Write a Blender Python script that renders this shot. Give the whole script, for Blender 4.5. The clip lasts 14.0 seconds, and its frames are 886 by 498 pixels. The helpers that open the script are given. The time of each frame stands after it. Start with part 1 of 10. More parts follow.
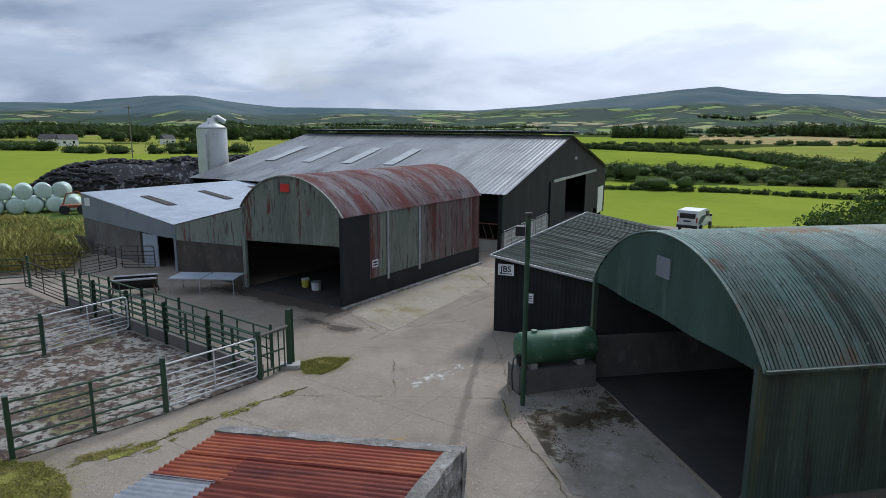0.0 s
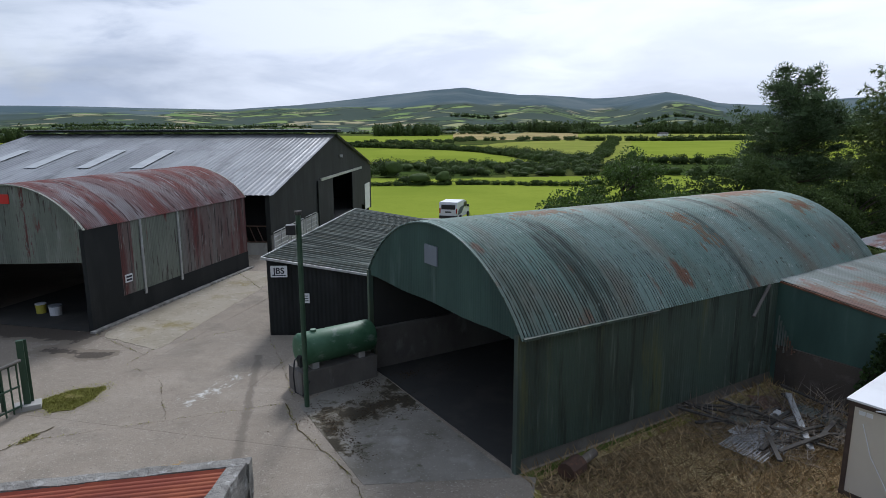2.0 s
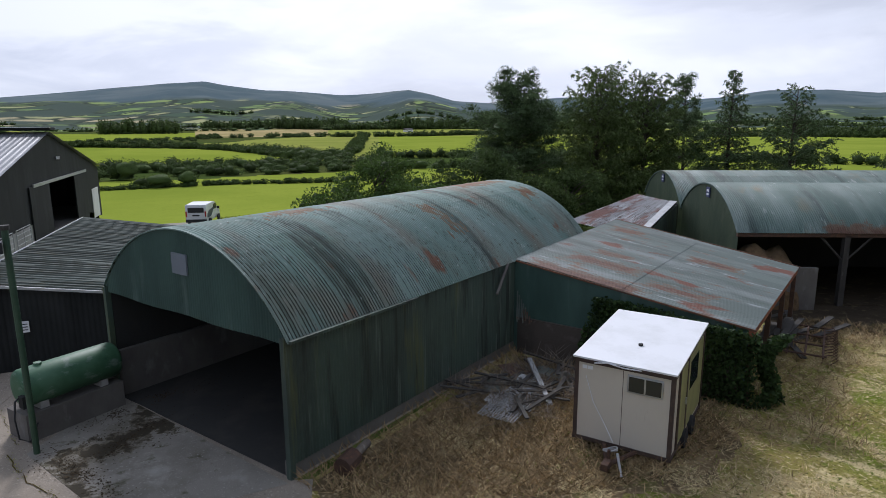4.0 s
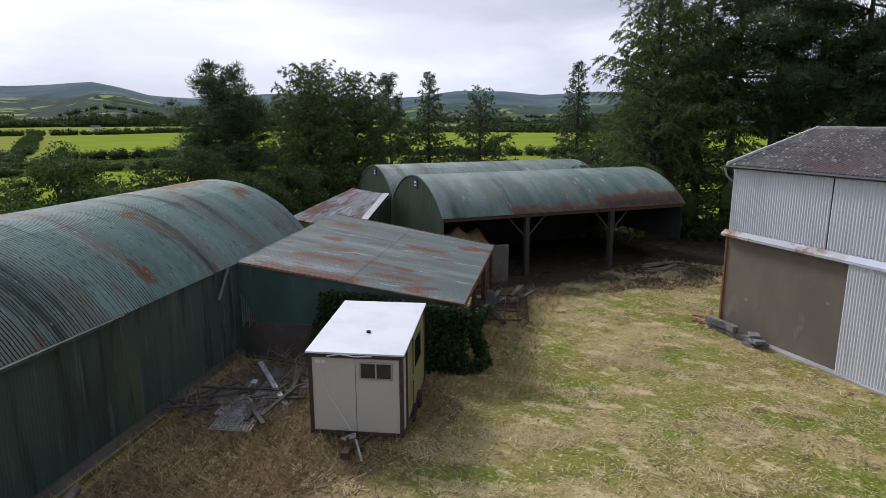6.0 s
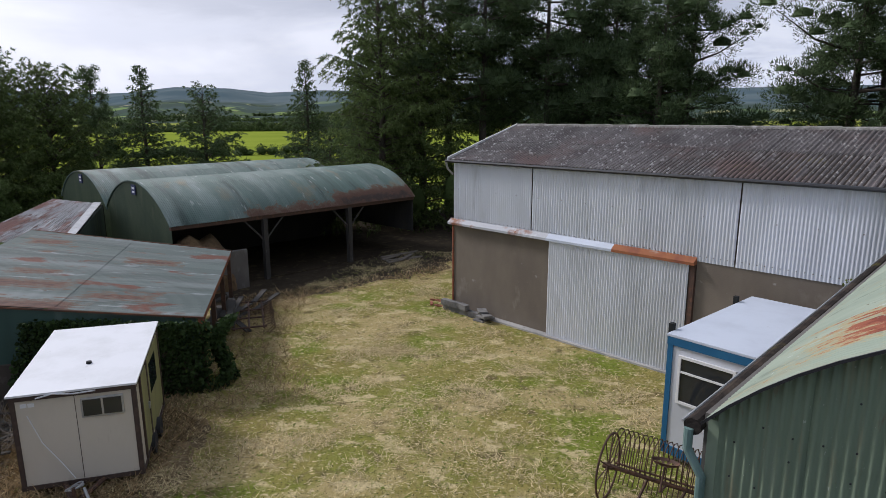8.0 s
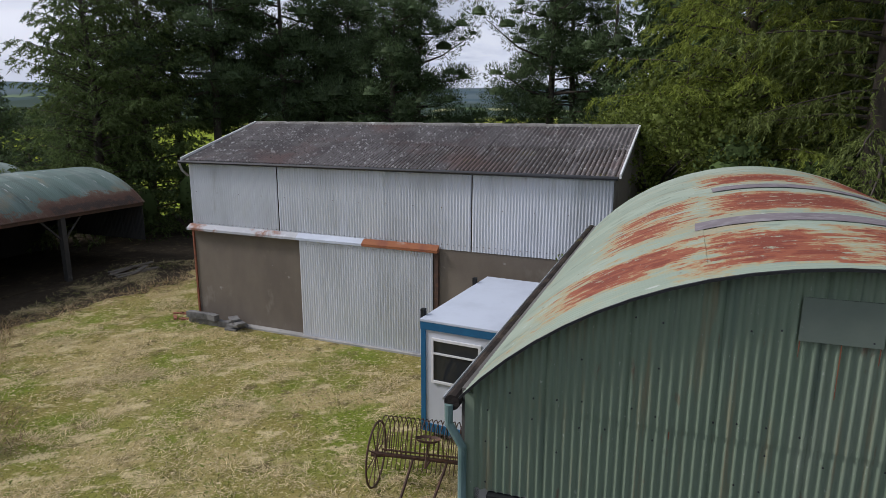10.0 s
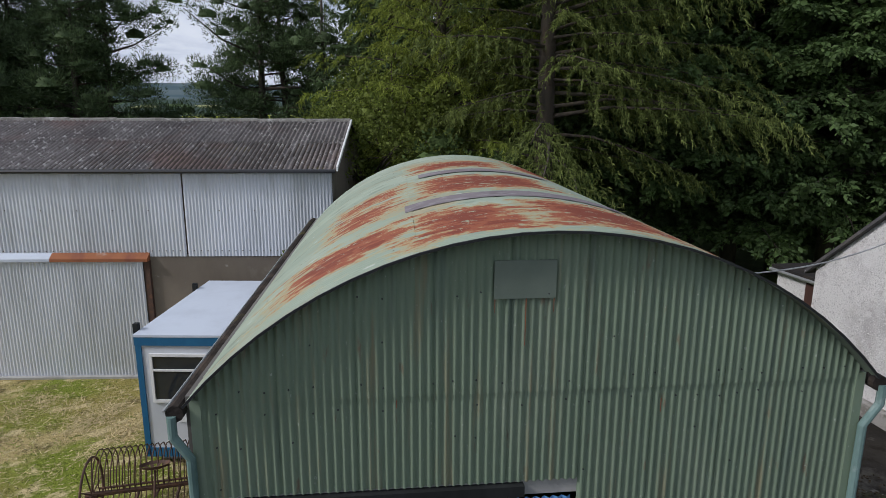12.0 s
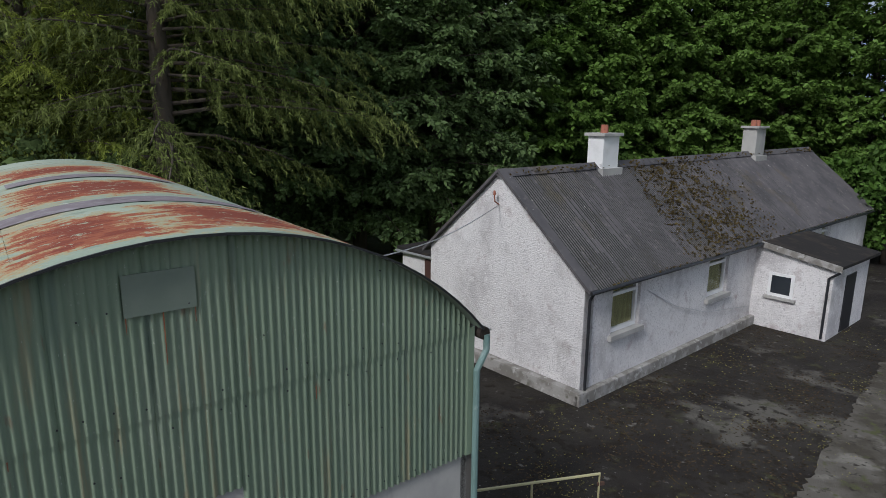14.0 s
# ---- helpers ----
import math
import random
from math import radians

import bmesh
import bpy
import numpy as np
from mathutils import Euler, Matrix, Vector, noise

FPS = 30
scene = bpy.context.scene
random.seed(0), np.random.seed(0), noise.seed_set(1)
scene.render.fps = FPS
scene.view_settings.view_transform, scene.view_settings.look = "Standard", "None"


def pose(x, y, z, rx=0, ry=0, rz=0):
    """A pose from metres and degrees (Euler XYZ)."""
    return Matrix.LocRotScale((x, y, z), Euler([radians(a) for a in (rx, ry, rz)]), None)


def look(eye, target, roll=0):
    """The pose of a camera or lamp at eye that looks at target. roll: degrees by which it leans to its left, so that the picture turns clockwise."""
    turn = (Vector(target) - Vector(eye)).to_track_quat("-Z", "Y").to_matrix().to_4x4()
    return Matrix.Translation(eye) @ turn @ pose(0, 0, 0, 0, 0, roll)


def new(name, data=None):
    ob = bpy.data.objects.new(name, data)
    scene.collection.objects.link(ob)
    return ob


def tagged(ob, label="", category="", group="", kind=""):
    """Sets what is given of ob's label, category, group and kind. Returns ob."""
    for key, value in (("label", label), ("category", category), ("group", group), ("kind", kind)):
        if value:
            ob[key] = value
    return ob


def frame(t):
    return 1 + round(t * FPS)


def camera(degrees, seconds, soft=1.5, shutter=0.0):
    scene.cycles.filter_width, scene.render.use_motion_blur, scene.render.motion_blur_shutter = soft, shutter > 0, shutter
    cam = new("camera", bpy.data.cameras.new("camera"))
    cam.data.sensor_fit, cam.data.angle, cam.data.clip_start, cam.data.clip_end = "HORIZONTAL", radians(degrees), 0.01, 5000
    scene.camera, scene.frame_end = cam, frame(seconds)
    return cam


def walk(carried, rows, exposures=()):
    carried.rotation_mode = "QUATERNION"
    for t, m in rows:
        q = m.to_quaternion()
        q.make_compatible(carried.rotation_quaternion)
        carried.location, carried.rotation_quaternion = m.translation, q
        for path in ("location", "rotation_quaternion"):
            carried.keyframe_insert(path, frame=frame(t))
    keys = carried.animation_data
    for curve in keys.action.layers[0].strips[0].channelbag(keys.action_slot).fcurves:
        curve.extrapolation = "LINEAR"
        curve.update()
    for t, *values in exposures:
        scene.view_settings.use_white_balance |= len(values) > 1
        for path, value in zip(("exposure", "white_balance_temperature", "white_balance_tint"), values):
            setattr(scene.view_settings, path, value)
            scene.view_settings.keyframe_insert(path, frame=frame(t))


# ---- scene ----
cam = camera(70.69, 14.0, soft=0.6)
EYE = 7.5
PATH = [
    (0.0, pose(0.006, 0.009, EYE + 0.072, 78.98, -0.34, 10.72)),
    (0.5, pose(0.020, 0.019, EYE + 0.071, 78.95, -0.22, 5.75)),
    (1.0, pose(0.024, 0.019, EYE + 0.052, 78.93, -0.07, 0.17)),
    (1.5, pose(0.024, 0.005, EYE + 0.027, 78.93, -0.01, -4.90)),
    (2.0, pose(0.004, -0.007, EYE + 0.007, 78.93, 0.16, -10.40)),
    (4.5, pose(0.020, -0.009, EYE + 0.037, 78.41, 0.26, -39.11)),
    (5.0, pose(-0.002, 0.000, EYE + 0.032, 78.30, 0.24, -45.83)),
    (5.5, pose(0.005, -0.003, EYE + 0.035, 78.20, 0.10, -51.53)),
    (6.0, pose(0.008, -0.024, EYE + 0.015, 78.16, 0.13, -58.17)),
    (6.5, pose(0.015, -0.002, EYE + 0.010, 78.10, 0.10, -63.98)),
    (7.0, pose(0.033, -0.023, EYE + 0.010, 78.07, 0.12, -69.64)),
    (7.5, pose(0.020, -0.047, EYE + 0.022, 78.01, 0.16, -75.83)),
    (10.0, pose(0.051, 0.024, EYE + 0.044, 77.71, -0.13, -105.20)),
    (10.5, pose(0.048, 0.006, EYE + 0.043, 77.62, -0.23, -110.92)),
    (11.0, pose(0.001, -0.010, EYE + 0.001, 77.63, -0.24, -117.98)),
    (11.5, pose(-0.046, -0.021, EYE - 0.019, 77.60, -0.25, -124.33)),
    (12.0, pose(-0.031, -0.037, EYE - 0.048, 77.57, -0.27, -130.30)),
    (12.5, pose(0.005, -0.047, EYE - 0.052, 77.60, -0.27, -137.02)),
    (13.0, pose(0.007, -0.032, EYE - 0.041, 77.60, -0.41, -145.61)),
    (13.5, pose(-0.026, -0.033, EYE - 0.041, 77.58, -0.53, -153.87)),
    (14.0, pose(-0.042, -0.072, EYE - 0.057, 77.67, -0.57, -162.94)),
]
walk(cam, PATH, exposures=[(0.0, -0.27, 5900, 10), (2.2, -0.27, 5950, 12), (5.0, -0.24, 6150, 16), (9.0, -0.34, 6250, 16), (11.0, -0.40, 6250, 14), (14.0, -0.36, 6150, 12)])

# ---- world and sun ----
SUN_AZ, SUN_EL = 17.0, 41.0
world = bpy.data.worlds.new("world")
scene.world = world
world.use_nodes = True
wn, wl = world.node_tree.nodes, world.node_tree.links
wn.clear()
sky = wn.new("ShaderNodeTexSky")
sky.sky_type, sky.sun_disc = "NISHITA", False
sky.sun_elevation, sky.sun_rotation = radians(SUN_EL), radians(SUN_AZ)
sky.air_density, sky.dust_density = 1.0, 2.0
wc = wn.new("ShaderNodeTexCoord")


def world_noise(scale, stretch, detail, lo, hi, loc=(0, 0, 0)):
    mp = wn.new("ShaderNodeMapping")
    mp.inputs["Scale"].default_value = stretch
    mp.inputs["Location"].default_value = loc
    wl.new(wc.outputs["Generated"], mp.inputs["Vector"])
    nz = wn.new("ShaderNodeTexNoise")
    nz.inputs["Scale"].default_value, nz.inputs["Detail"].default_value = scale, detail
    nz.inputs["Roughness"].default_value = 0.55
    nz.inputs["Distortion"].default_value = 0.4
    wl.new(mp.outputs[0], nz.inputs["Vector"])
    mr = wn.new("ShaderNodeMapRange")
    mr.interpolation_type = "SMOOTHSTEP"
    mr.inputs["From Min"].default_value, mr.inputs["From Max"].default_value = lo, hi
    wl.new(nz.outputs["Fac"], mr.inputs["Value"])
    return mr.outputs[0]


def world_mix(fac, a, b):
    mx = wn.new("ShaderNodeMix")
    mx.data_type = "RGBA"
    if isinstance(fac, float):
        mx.inputs[0].default_value = fac
    else:
        wl.new(fac, mx.inputs[0])
    for sock, v in ((mx.inputs[6], a), (mx.inputs[7], b)):
        if isinstance(v, tuple):
            sock.default_value = (*v, 1)
        else:
            wl.new(v, sock)
    return mx.outputs[2]


SKY_K = 0.12
sky_light = wn.new("ShaderNodeVectorMath")
sky_light.operation = "SCALE"
sky_light.inputs["Scale"].default_value = SKY_K
wl.new(sky.outputs[0], sky_light.inputs[0])
dot = wn.new("ShaderNodeVectorMath")
dot.operation = "DOT_PRODUCT"
wl.new(wc.outputs["Generated"], dot.inputs[0])
dot.inputs[1].default_value = (math.sin(radians(SUN_AZ + 20)) * 0.87, math.cos(radians(SUN_AZ + 20)) * 0.87, 0.5)
veil = wn.new("ShaderNodeMapRange")
veil.interpolation_type = "SMOOTHSTEP"
veil.inputs["From Min"].default_value, veil.inputs["From Max"].default_value = 0.45, 1.12
veil.inputs["To Max"].default_value = 0.55
wl.new(dot.outputs["Value"], veil.inputs["Value"])
# grey cloud base, white tops, and a bright veil where the sun stands behind the cloud
cloud_body = world_mix(world_noise(1.5, (1, 1, 3.2), 7, 0.36, 0.64), (0.30, 0.38, 0.53), (1.06, 1.13, 1.24))
cloud_fine = world_mix(world_noise(3.6, (1, 1, 4.2), 8, 0.46, 0.70, (3, 1, 0)), cloud_body, (0.62, 0.71, 0.87))
cloud_lit = world_mix(veil.outputs[0], cloud_fine, (2.0, 2.02, 2.06))
cover = world_noise(1.3, (1, 1, 2.6), 6, 0.22, 0.42, (5, 2, 1))
sky_all = world_mix(cover, sky_light.outputs[0], cloud_lit)
bg = wn.new("ShaderNodeBackground")
bg.inputs["Strength"].default_value = 0.85
wl.new(sky_all, bg.inputs[0])
wout = wn.new("ShaderNodeOutputWorld")
wl.new(bg.outputs[0], wout.inputs[0])

sun_data = bpy.data.lights.new("sun", "SUN")
sun_data.energy, sun_data.angle, sun_data.color = 3.0, radians(11), (1.0, 0.97, 0.93)
sun = new("sun", sun_data)
sd = Vector((math.sin(radians(SUN_AZ)) * math.cos(radians(SUN_EL)), math.cos(radians(SUN_AZ)) * math.cos(radians(SUN_EL)), math.sin(radians(SUN_EL))))
sun.matrix_world = look(sd * 50, (0, 0, 0))


# ---- materials ----
def material(name, base, layers=(), rough=0.8, metal=0.0, bump=(), tint=0.0, island=0.0, rot=0.0, spec=0.5, rough_var=0.0, through_leaf=0.0):
    """base colour, then layers of (colour, noise scale, stretch xyz, low, high[, detail]) over it in world space turned by rot;
    tint: random brightness from object to object; island: the same from piece to piece of one mesh; bump: (scale, metres) pairs."""
    m = bpy.data.materials.new(name)
    m.use_nodes = True
    n, l = m.node_tree.nodes, m.node_tree.links
    b = n["Principled BSDF"]
    geo = n.new("ShaderNodeNewGeometry")
    turn = n.new("ShaderNodeMapping")
    turn.vector_type = "POINT"
    turn.inputs["Rotation"].default_value = (0, 0, radians(-rot))
    l.new(geo.outputs["Position"], turn.inputs["Vector"])
    rgb = n.new("ShaderNodeRGB")
    rgb.outputs[0].default_value = (*base, 1)
    out = rgb.outputs[0]
    for k, (col, scale, stretch, lo, hi, *rest) in enumerate(layers):
        mp = n.new("ShaderNodeMapping")
        mp.inputs["Scale"].default_value = stretch
        key = k - 1 if k and layers[k - 1][1:3] == (scale, stretch) else k
        mp.inputs["Location"].default_value = (key * 7.3, key * 3.1, key * 1.7)
        l.new(turn.outputs[0], mp.inputs["Vector"])
        nz = n.new("ShaderNodeTexNoise")
        nz.inputs["Scale"].default_value, nz.inputs["Detail"].default_value = scale, rest[0] if rest else 5
        nz.inputs["Roughness"].default_value = 0.6
        l.new(mp.outputs[0], nz.inputs["Vector"])
        mr = n.new("ShaderNodeMapRange")
        mr.inputs["From Min"].default_value, mr.inputs["From Max"].default_value = lo, hi
        l.new(nz.outputs["Fac"], mr.inputs["Value"])
        mx = n.new("ShaderNodeMix")
        mx.data_type = "RGBA"
        l.new(mr.outputs[0], mx.inputs[0])
        l.new(out, mx.inputs[6])
        mx.inputs[7].default_value = (*col, 1)
        out = mx.outputs[2]
    for amount, which in ((tint, "object"), (island, "island")):
        if not amount:
            continue
        src = n.new("ShaderNodeObjectInfo").outputs["Random"] if which == "object" else geo.outputs["Random Per Island"]
        mr = n.new("ShaderNodeMapRange")
        mr.inputs["To Min"].default_value, mr.inputs["To Max"].default_value = 1 - amount, 1 + amount
        l.new(src, mr.inputs["Value"])
        vm = n.new("ShaderNodeVectorMath")
        vm.operation = "SCALE"
        l.new(out, vm.inputs[0])
        l.new(mr.outputs[0], vm.inputs["Scale"])
        out = vm.outputs[0]
    l.new(out, b.inputs["Base Color"])
    b.inputs["Roughness"].default_value, b.inputs["Metallic"].default_value = rough, metal
    b.inputs["Specular IOR Level"].default_value = spec
    if rough_var:
        nz = n.new("ShaderNodeTexNoise")
        nz.inputs["Scale"].default_value, nz.inputs["Detail"].default_value = 3.0, 6
        l.new(turn.outputs[0], nz.inputs["Vector"])
        mr = n.new("ShaderNodeMapRange")
        mr.inputs["To Min"].default_value, mr.inputs["To Max"].default_value = max(0.05, rough - rough_var), min(1, rough + rough_var)
        l.new(nz.outputs["Fac"], mr.inputs["Value"])
        l.new(mr.outputs[0], b.inputs["Roughness"])
    prev = None
    for scale, depth in bump:
        nz = n.new("ShaderNodeTexNoise")
        nz.inputs["Scale"].default_value, nz.inputs["Detail"].default_value = scale, 6
        l.new(turn.outputs[0], nz.inputs["Vector"])
        bp = n.new("ShaderNodeBump")
        bp.inputs["Strength"].default_value, bp.inputs["Distance"].default_value = 1.0, depth
        l.new(nz.outputs["Fac"], bp.inputs["Height"])
        if prev:
            l.new(prev, bp.inputs["Normal"])
        prev = bp.outputs["Normal"]
    if prev:
        l.new(prev, b.inputs["Normal"])
    if through_leaf:
        tl = n.new("ShaderNodeBsdfTranslucent")
        l.new(out, tl.inputs["Color"])
        ms = n.new("ShaderNodeMixShader")
        ms.inputs[0].default_value = through_leaf
        l.new(b.outputs[0], ms.inputs[1])
        l.new(tl.outputs[0], ms.inputs[2])
        l.new(ms.outputs[0], n["Material Output"].inputs["Surface"])
    return m


def patches(m, origin, rot, rects, layers, ragged=(2.2, (1.0, 0.35, 0.35)), reach=0.55, fleck=None):
    """Lay worn patches over a material: rects (x0, x1, y0, y1) on a building's own plan, ragged by noise;
    layers of (colour, edge) from the outside in."""
    n, l = m.node_tree.nodes, m.node_tree.links
    b = n["Principled BSDF"]
    geo = n.new("ShaderNodeNewGeometry")
    mp = n.new("ShaderNodeVectorMath")
    mp.operation = "SUBTRACT"
    mp.inputs[1].default_value = (*origin, 0)
    l.new(geo.outputs["Position"], mp.inputs[0])
    tr = n.new("ShaderNodeMapping")
    tr.inputs["Rotation"].default_value = (0, 0, radians(-rot))
    l.new(mp.outputs[0], tr.inputs["Vector"])
    sep = n.new("ShaderNodeSeparateXYZ")
    l.new(tr.outputs[0], sep.inputs[0])

    def calc(op, a, c=None):
        q = n.new("ShaderNodeMath")
        q.operation = op
        for k, v in enumerate((a, c)):
            if v is None:
                continue
            if isinstance(v, (int, float)):
                q.inputs[k].default_value = v
            else:
                l.new(v, q.inputs[k])
        return q.outputs[0]

    best = None
    for x0, x1, y0, y1 in rects:
        dx = calc("SUBTRACT", calc("ABSOLUTE", calc("SUBTRACT", sep.outputs[0], (x0 + x1) / 2)), (x1 - x0) / 2)
        dy = calc("SUBTRACT", calc("ABSOLUTE", calc("SUBTRACT", sep.outputs[1], (y0 + y1) / 2)), (y1 - y0) / 2)
        d = calc("MAXIMUM", dx, dy)
        best = d if best is None else calc("MINIMUM", best, d)
    st = n.new("ShaderNodeMapping")
    st.inputs["Scale"].default_value = ragged[1]
    l.new(tr.outputs[0], st.inputs["Vector"])
    nz = n.new("ShaderNodeTexNoise")
    nz.inputs["Scale"].default_value, nz.inputs["Detail"].default_value, nz.inputs["Roughness"].default_value = ragged[0], 10, 0.72
    l.new(st.outputs[0], nz.inputs["Vector"])
    edge = calc("ADD", best, calc("MULTIPLY", calc("SUBTRACT", nz.outputs["Fac"], 0.5), reach * 4))
    col = b.inputs["Base Color"].links[0].from_socket
    for c, at in layers:
        mr = n.new("ShaderNodeMapRange")
        mr.inputs["From Min"].default_value, mr.inputs["From Max"].default_value = at + 0.05, at - 0.05
        l.new(edge, mr.inputs["Value"])
        mx = n.new("ShaderNodeMix")
        mx.data_type = "RGBA"
        l.new(mr.outputs[0], mx.inputs[0])
        l.new(col, mx.inputs[6])
        mx.inputs[7].default_value = (*c, 1)
        col = mx.outputs[2]
    if fleck:
        fm = n.new("ShaderNodeMapping")
        fm.inputs["Scale"].default_value = (3.5, 0.8, 0.8)
        l.new(tr.outputs[0], fm.inputs["Vector"])
        fn = n.new("ShaderNodeTexNoise")
        fn.inputs["Scale"].default_value, fn.inputs["Detail"].default_value, fn.inputs["Roughness"].default_value = 5.0, 8, 0.75
        l.new(fm.outputs[0], fn.inputs["Vector"])
        mr = n.new("ShaderNodeMapRange")
        mr.inputs["From Min"].default_value, mr.inputs["From Max"].default_value = 0.585, 0.61
        l.new(fn.outputs["Fac"], mr.inputs["Value"])
        mx = n.new("ShaderNodeMix")
        mx.data_type = "RGBA"
        l.new(mr.outputs[0], mx.inputs[0])
        l.new(col, mx.inputs[6])
        mx.inputs[7].default_value = (*fleck, 1)
        col = mx.outputs[2]
    l.new(col, b.inputs["Base Color"])
    return m


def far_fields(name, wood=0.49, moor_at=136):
    """Patchwork of small far fields with dark hedges, giving way on the high ground to moor tinted blue-grey for
    distance haze.
    """
    m = material(name, (0.5, 0.5, 0.5), rough=1.0, spec=0.05)
    n, l = m.node_tree.nodes, m.node_tree.links
    b = n["Principled BSDF"]
    geo = n.new("ShaderNodeNewGeometry")
    flat_ = n.new("ShaderNodeMapping")
    flat_.inputs["Scale"].default_value = (1 / 105, 1 / 75, 0)
    flat_.inputs["Rotation"].default_value = (0, 0, 0.5)
    l.new(geo.outputs["Position"], flat_.inputs["Vector"])
    vo = n.new("ShaderNodeTexVoronoi")
    vo.distance = "CHEBYCHEV"
    vo.inputs["Scale"].default_value, vo.inputs["Randomness"].default_value = 1.0, 0.9
    l.new(flat_.outputs[0], vo.inputs["Vector"])
    ed = n.new("ShaderNodeTexVoronoi")
    ed.feature = "DISTANCE_TO_EDGE"
    ed.inputs["Scale"].default_value, ed.inputs["Randomness"].default_value = 1.0, 0.9
    l.new(flat_.outputs[0], ed.inputs["Vector"])
    sep = n.new("ShaderNodeSeparateColor")
    l.new(vo.outputs["Color"], sep.inputs[0])
    ramp = n.new("ShaderNodeValToRGB")
    ramp.color_ramp.interpolation = "CONSTANT"
    el = ramp.color_ramp.elements
    el[0].color = (0.085, 0.125, 0.05, 1)
    el[1].position, el[1].color = 0.85, (0.06, 0.085, 0.05, 1)
    for at, c in ((0.22, (0.21, 0.28, 0.09)), (0.42, (0.05, 0.085, 0.055)), (0.55, (0.30, 0.31, 0.15)), (0.66, (0.16, 0.24, 0.08)), (0.76, (0.36, 0.32, 0.19))):
        e = el.new(at)
        e.color = (*c, 1)
    l.new(sep.outputs[0], ramp.inputs[0])

    def step(sock, lo, hi):
        mr = n.new("ShaderNodeMapRange")
        mr.inputs["From Min"].default_value, mr.inputs["From Max"].default_value = lo, hi
        l.new(sock, mr.inputs["Value"])
        return mr.outputs[0]

    def mix(fac, a, c):
        mx = n.new("ShaderNodeMix")
        mx.data_type = "RGBA"
        l.new(fac, mx.inputs[0])
        for sock, v in ((mx.inputs[6], a), (mx.inputs[7], c)):
            if isinstance(v, tuple):
                sock.default_value = (*v, 1)
            else:
                l.new(v, sock)
        return mx.outputs[2]

    def grain(scale, detail):
        nz = n.new("ShaderNodeTexNoise")
        nz.inputs["Scale"].default_value, nz.inputs["Detail"].default_value = scale, detail
        l.new(geo.outputs["Position"], nz.inputs["Vector"])
        return nz.outputs["Fac"]

    col = mix(step(ed.outputs["Distance"], 0.10, 0.04), ramp.outputs[0], (0.03, 0.045, 0.03))
    col = mix(step(grain(0.006, 6), wood, wood + 0.06), col, (0.050, 0.074, 0.058))
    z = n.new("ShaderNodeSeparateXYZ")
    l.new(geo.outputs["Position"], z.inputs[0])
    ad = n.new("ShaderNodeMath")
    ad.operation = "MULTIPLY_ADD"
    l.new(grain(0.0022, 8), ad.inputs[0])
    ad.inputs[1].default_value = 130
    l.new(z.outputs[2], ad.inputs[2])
    # Moor tones hold the blue-grey of distance haze in their colour.
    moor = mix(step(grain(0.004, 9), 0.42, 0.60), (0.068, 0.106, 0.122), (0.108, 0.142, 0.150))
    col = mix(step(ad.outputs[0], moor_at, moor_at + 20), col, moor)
    l.new(col, b.inputs["Base Color"])
    return m


def glass(name, col=(0.02, 0.025, 0.03)):
    m = material(name, col, rough=0.06, spec=0.6)
    return m


GC_ROT = math.degrees(math.atan2(0.367, 0.93))
GB_ROT = math.degrees(math.atan2(-0.563, 0.826))
RB_ROT = math.degrees(math.atan2(-0.595, 0.804))
WS_ROT = math.degrees(math.atan2(-0.788, -0.616))
RED_ROT = math.degrees(math.atan2(0.917, 0.4))
BIG_ROT = math.degrees(math.atan2(0.259, -0.966))

M = {}
M["grass"] = material("grass", (0.105, 0.150, 0.030), [((0.075, 0.115, 0.022), 0.35, (1, 1, 1), 0.4, 0.65), ((0.17, 0.19, 0.055), 1.7, (1, 1, 1), 0.5, 0.75), ((0.06, 0.09, 0.02), 9, (1, 1, 1), 0.5, 0.8)], rough=0.95, bump=((14, 0.05),), spec=0.1)
M["hay_lawn"] = material("hay_lawn", (0.285, 0.245, 0.078), [((0.185, 0.225, 0.036), 0.22, (1, 1, 1), 0.46, 0.58, 9), ((0.42, 0.335, 0.155), 0.5, (1.0, 0.75, 1), 0.48, 0.58, 13), ((0.17, 0.135, 0.062), 1.4, (1, 1, 1), 0.57, 0.67, 12), ((0.56, 0.46, 0.25), 1.9, (1, 0.6, 1), 0.55, 0.63, 12), ((0.150, 0.175, 0.038), 5.5, (1, 1, 1), 0.59, 0.67, 9), ((0.62, 0.51, 0.30), 12, (1, 0.6, 1), 0.58, 0.64, 7), ((0.09, 0.09, 0.03), 17, (1, 1, 1), 0.58, 0.66, 6)], rough=1.0, bump=((2.2, 0.12), (9, 0.07), (30, 0.04)), spec=0.03)
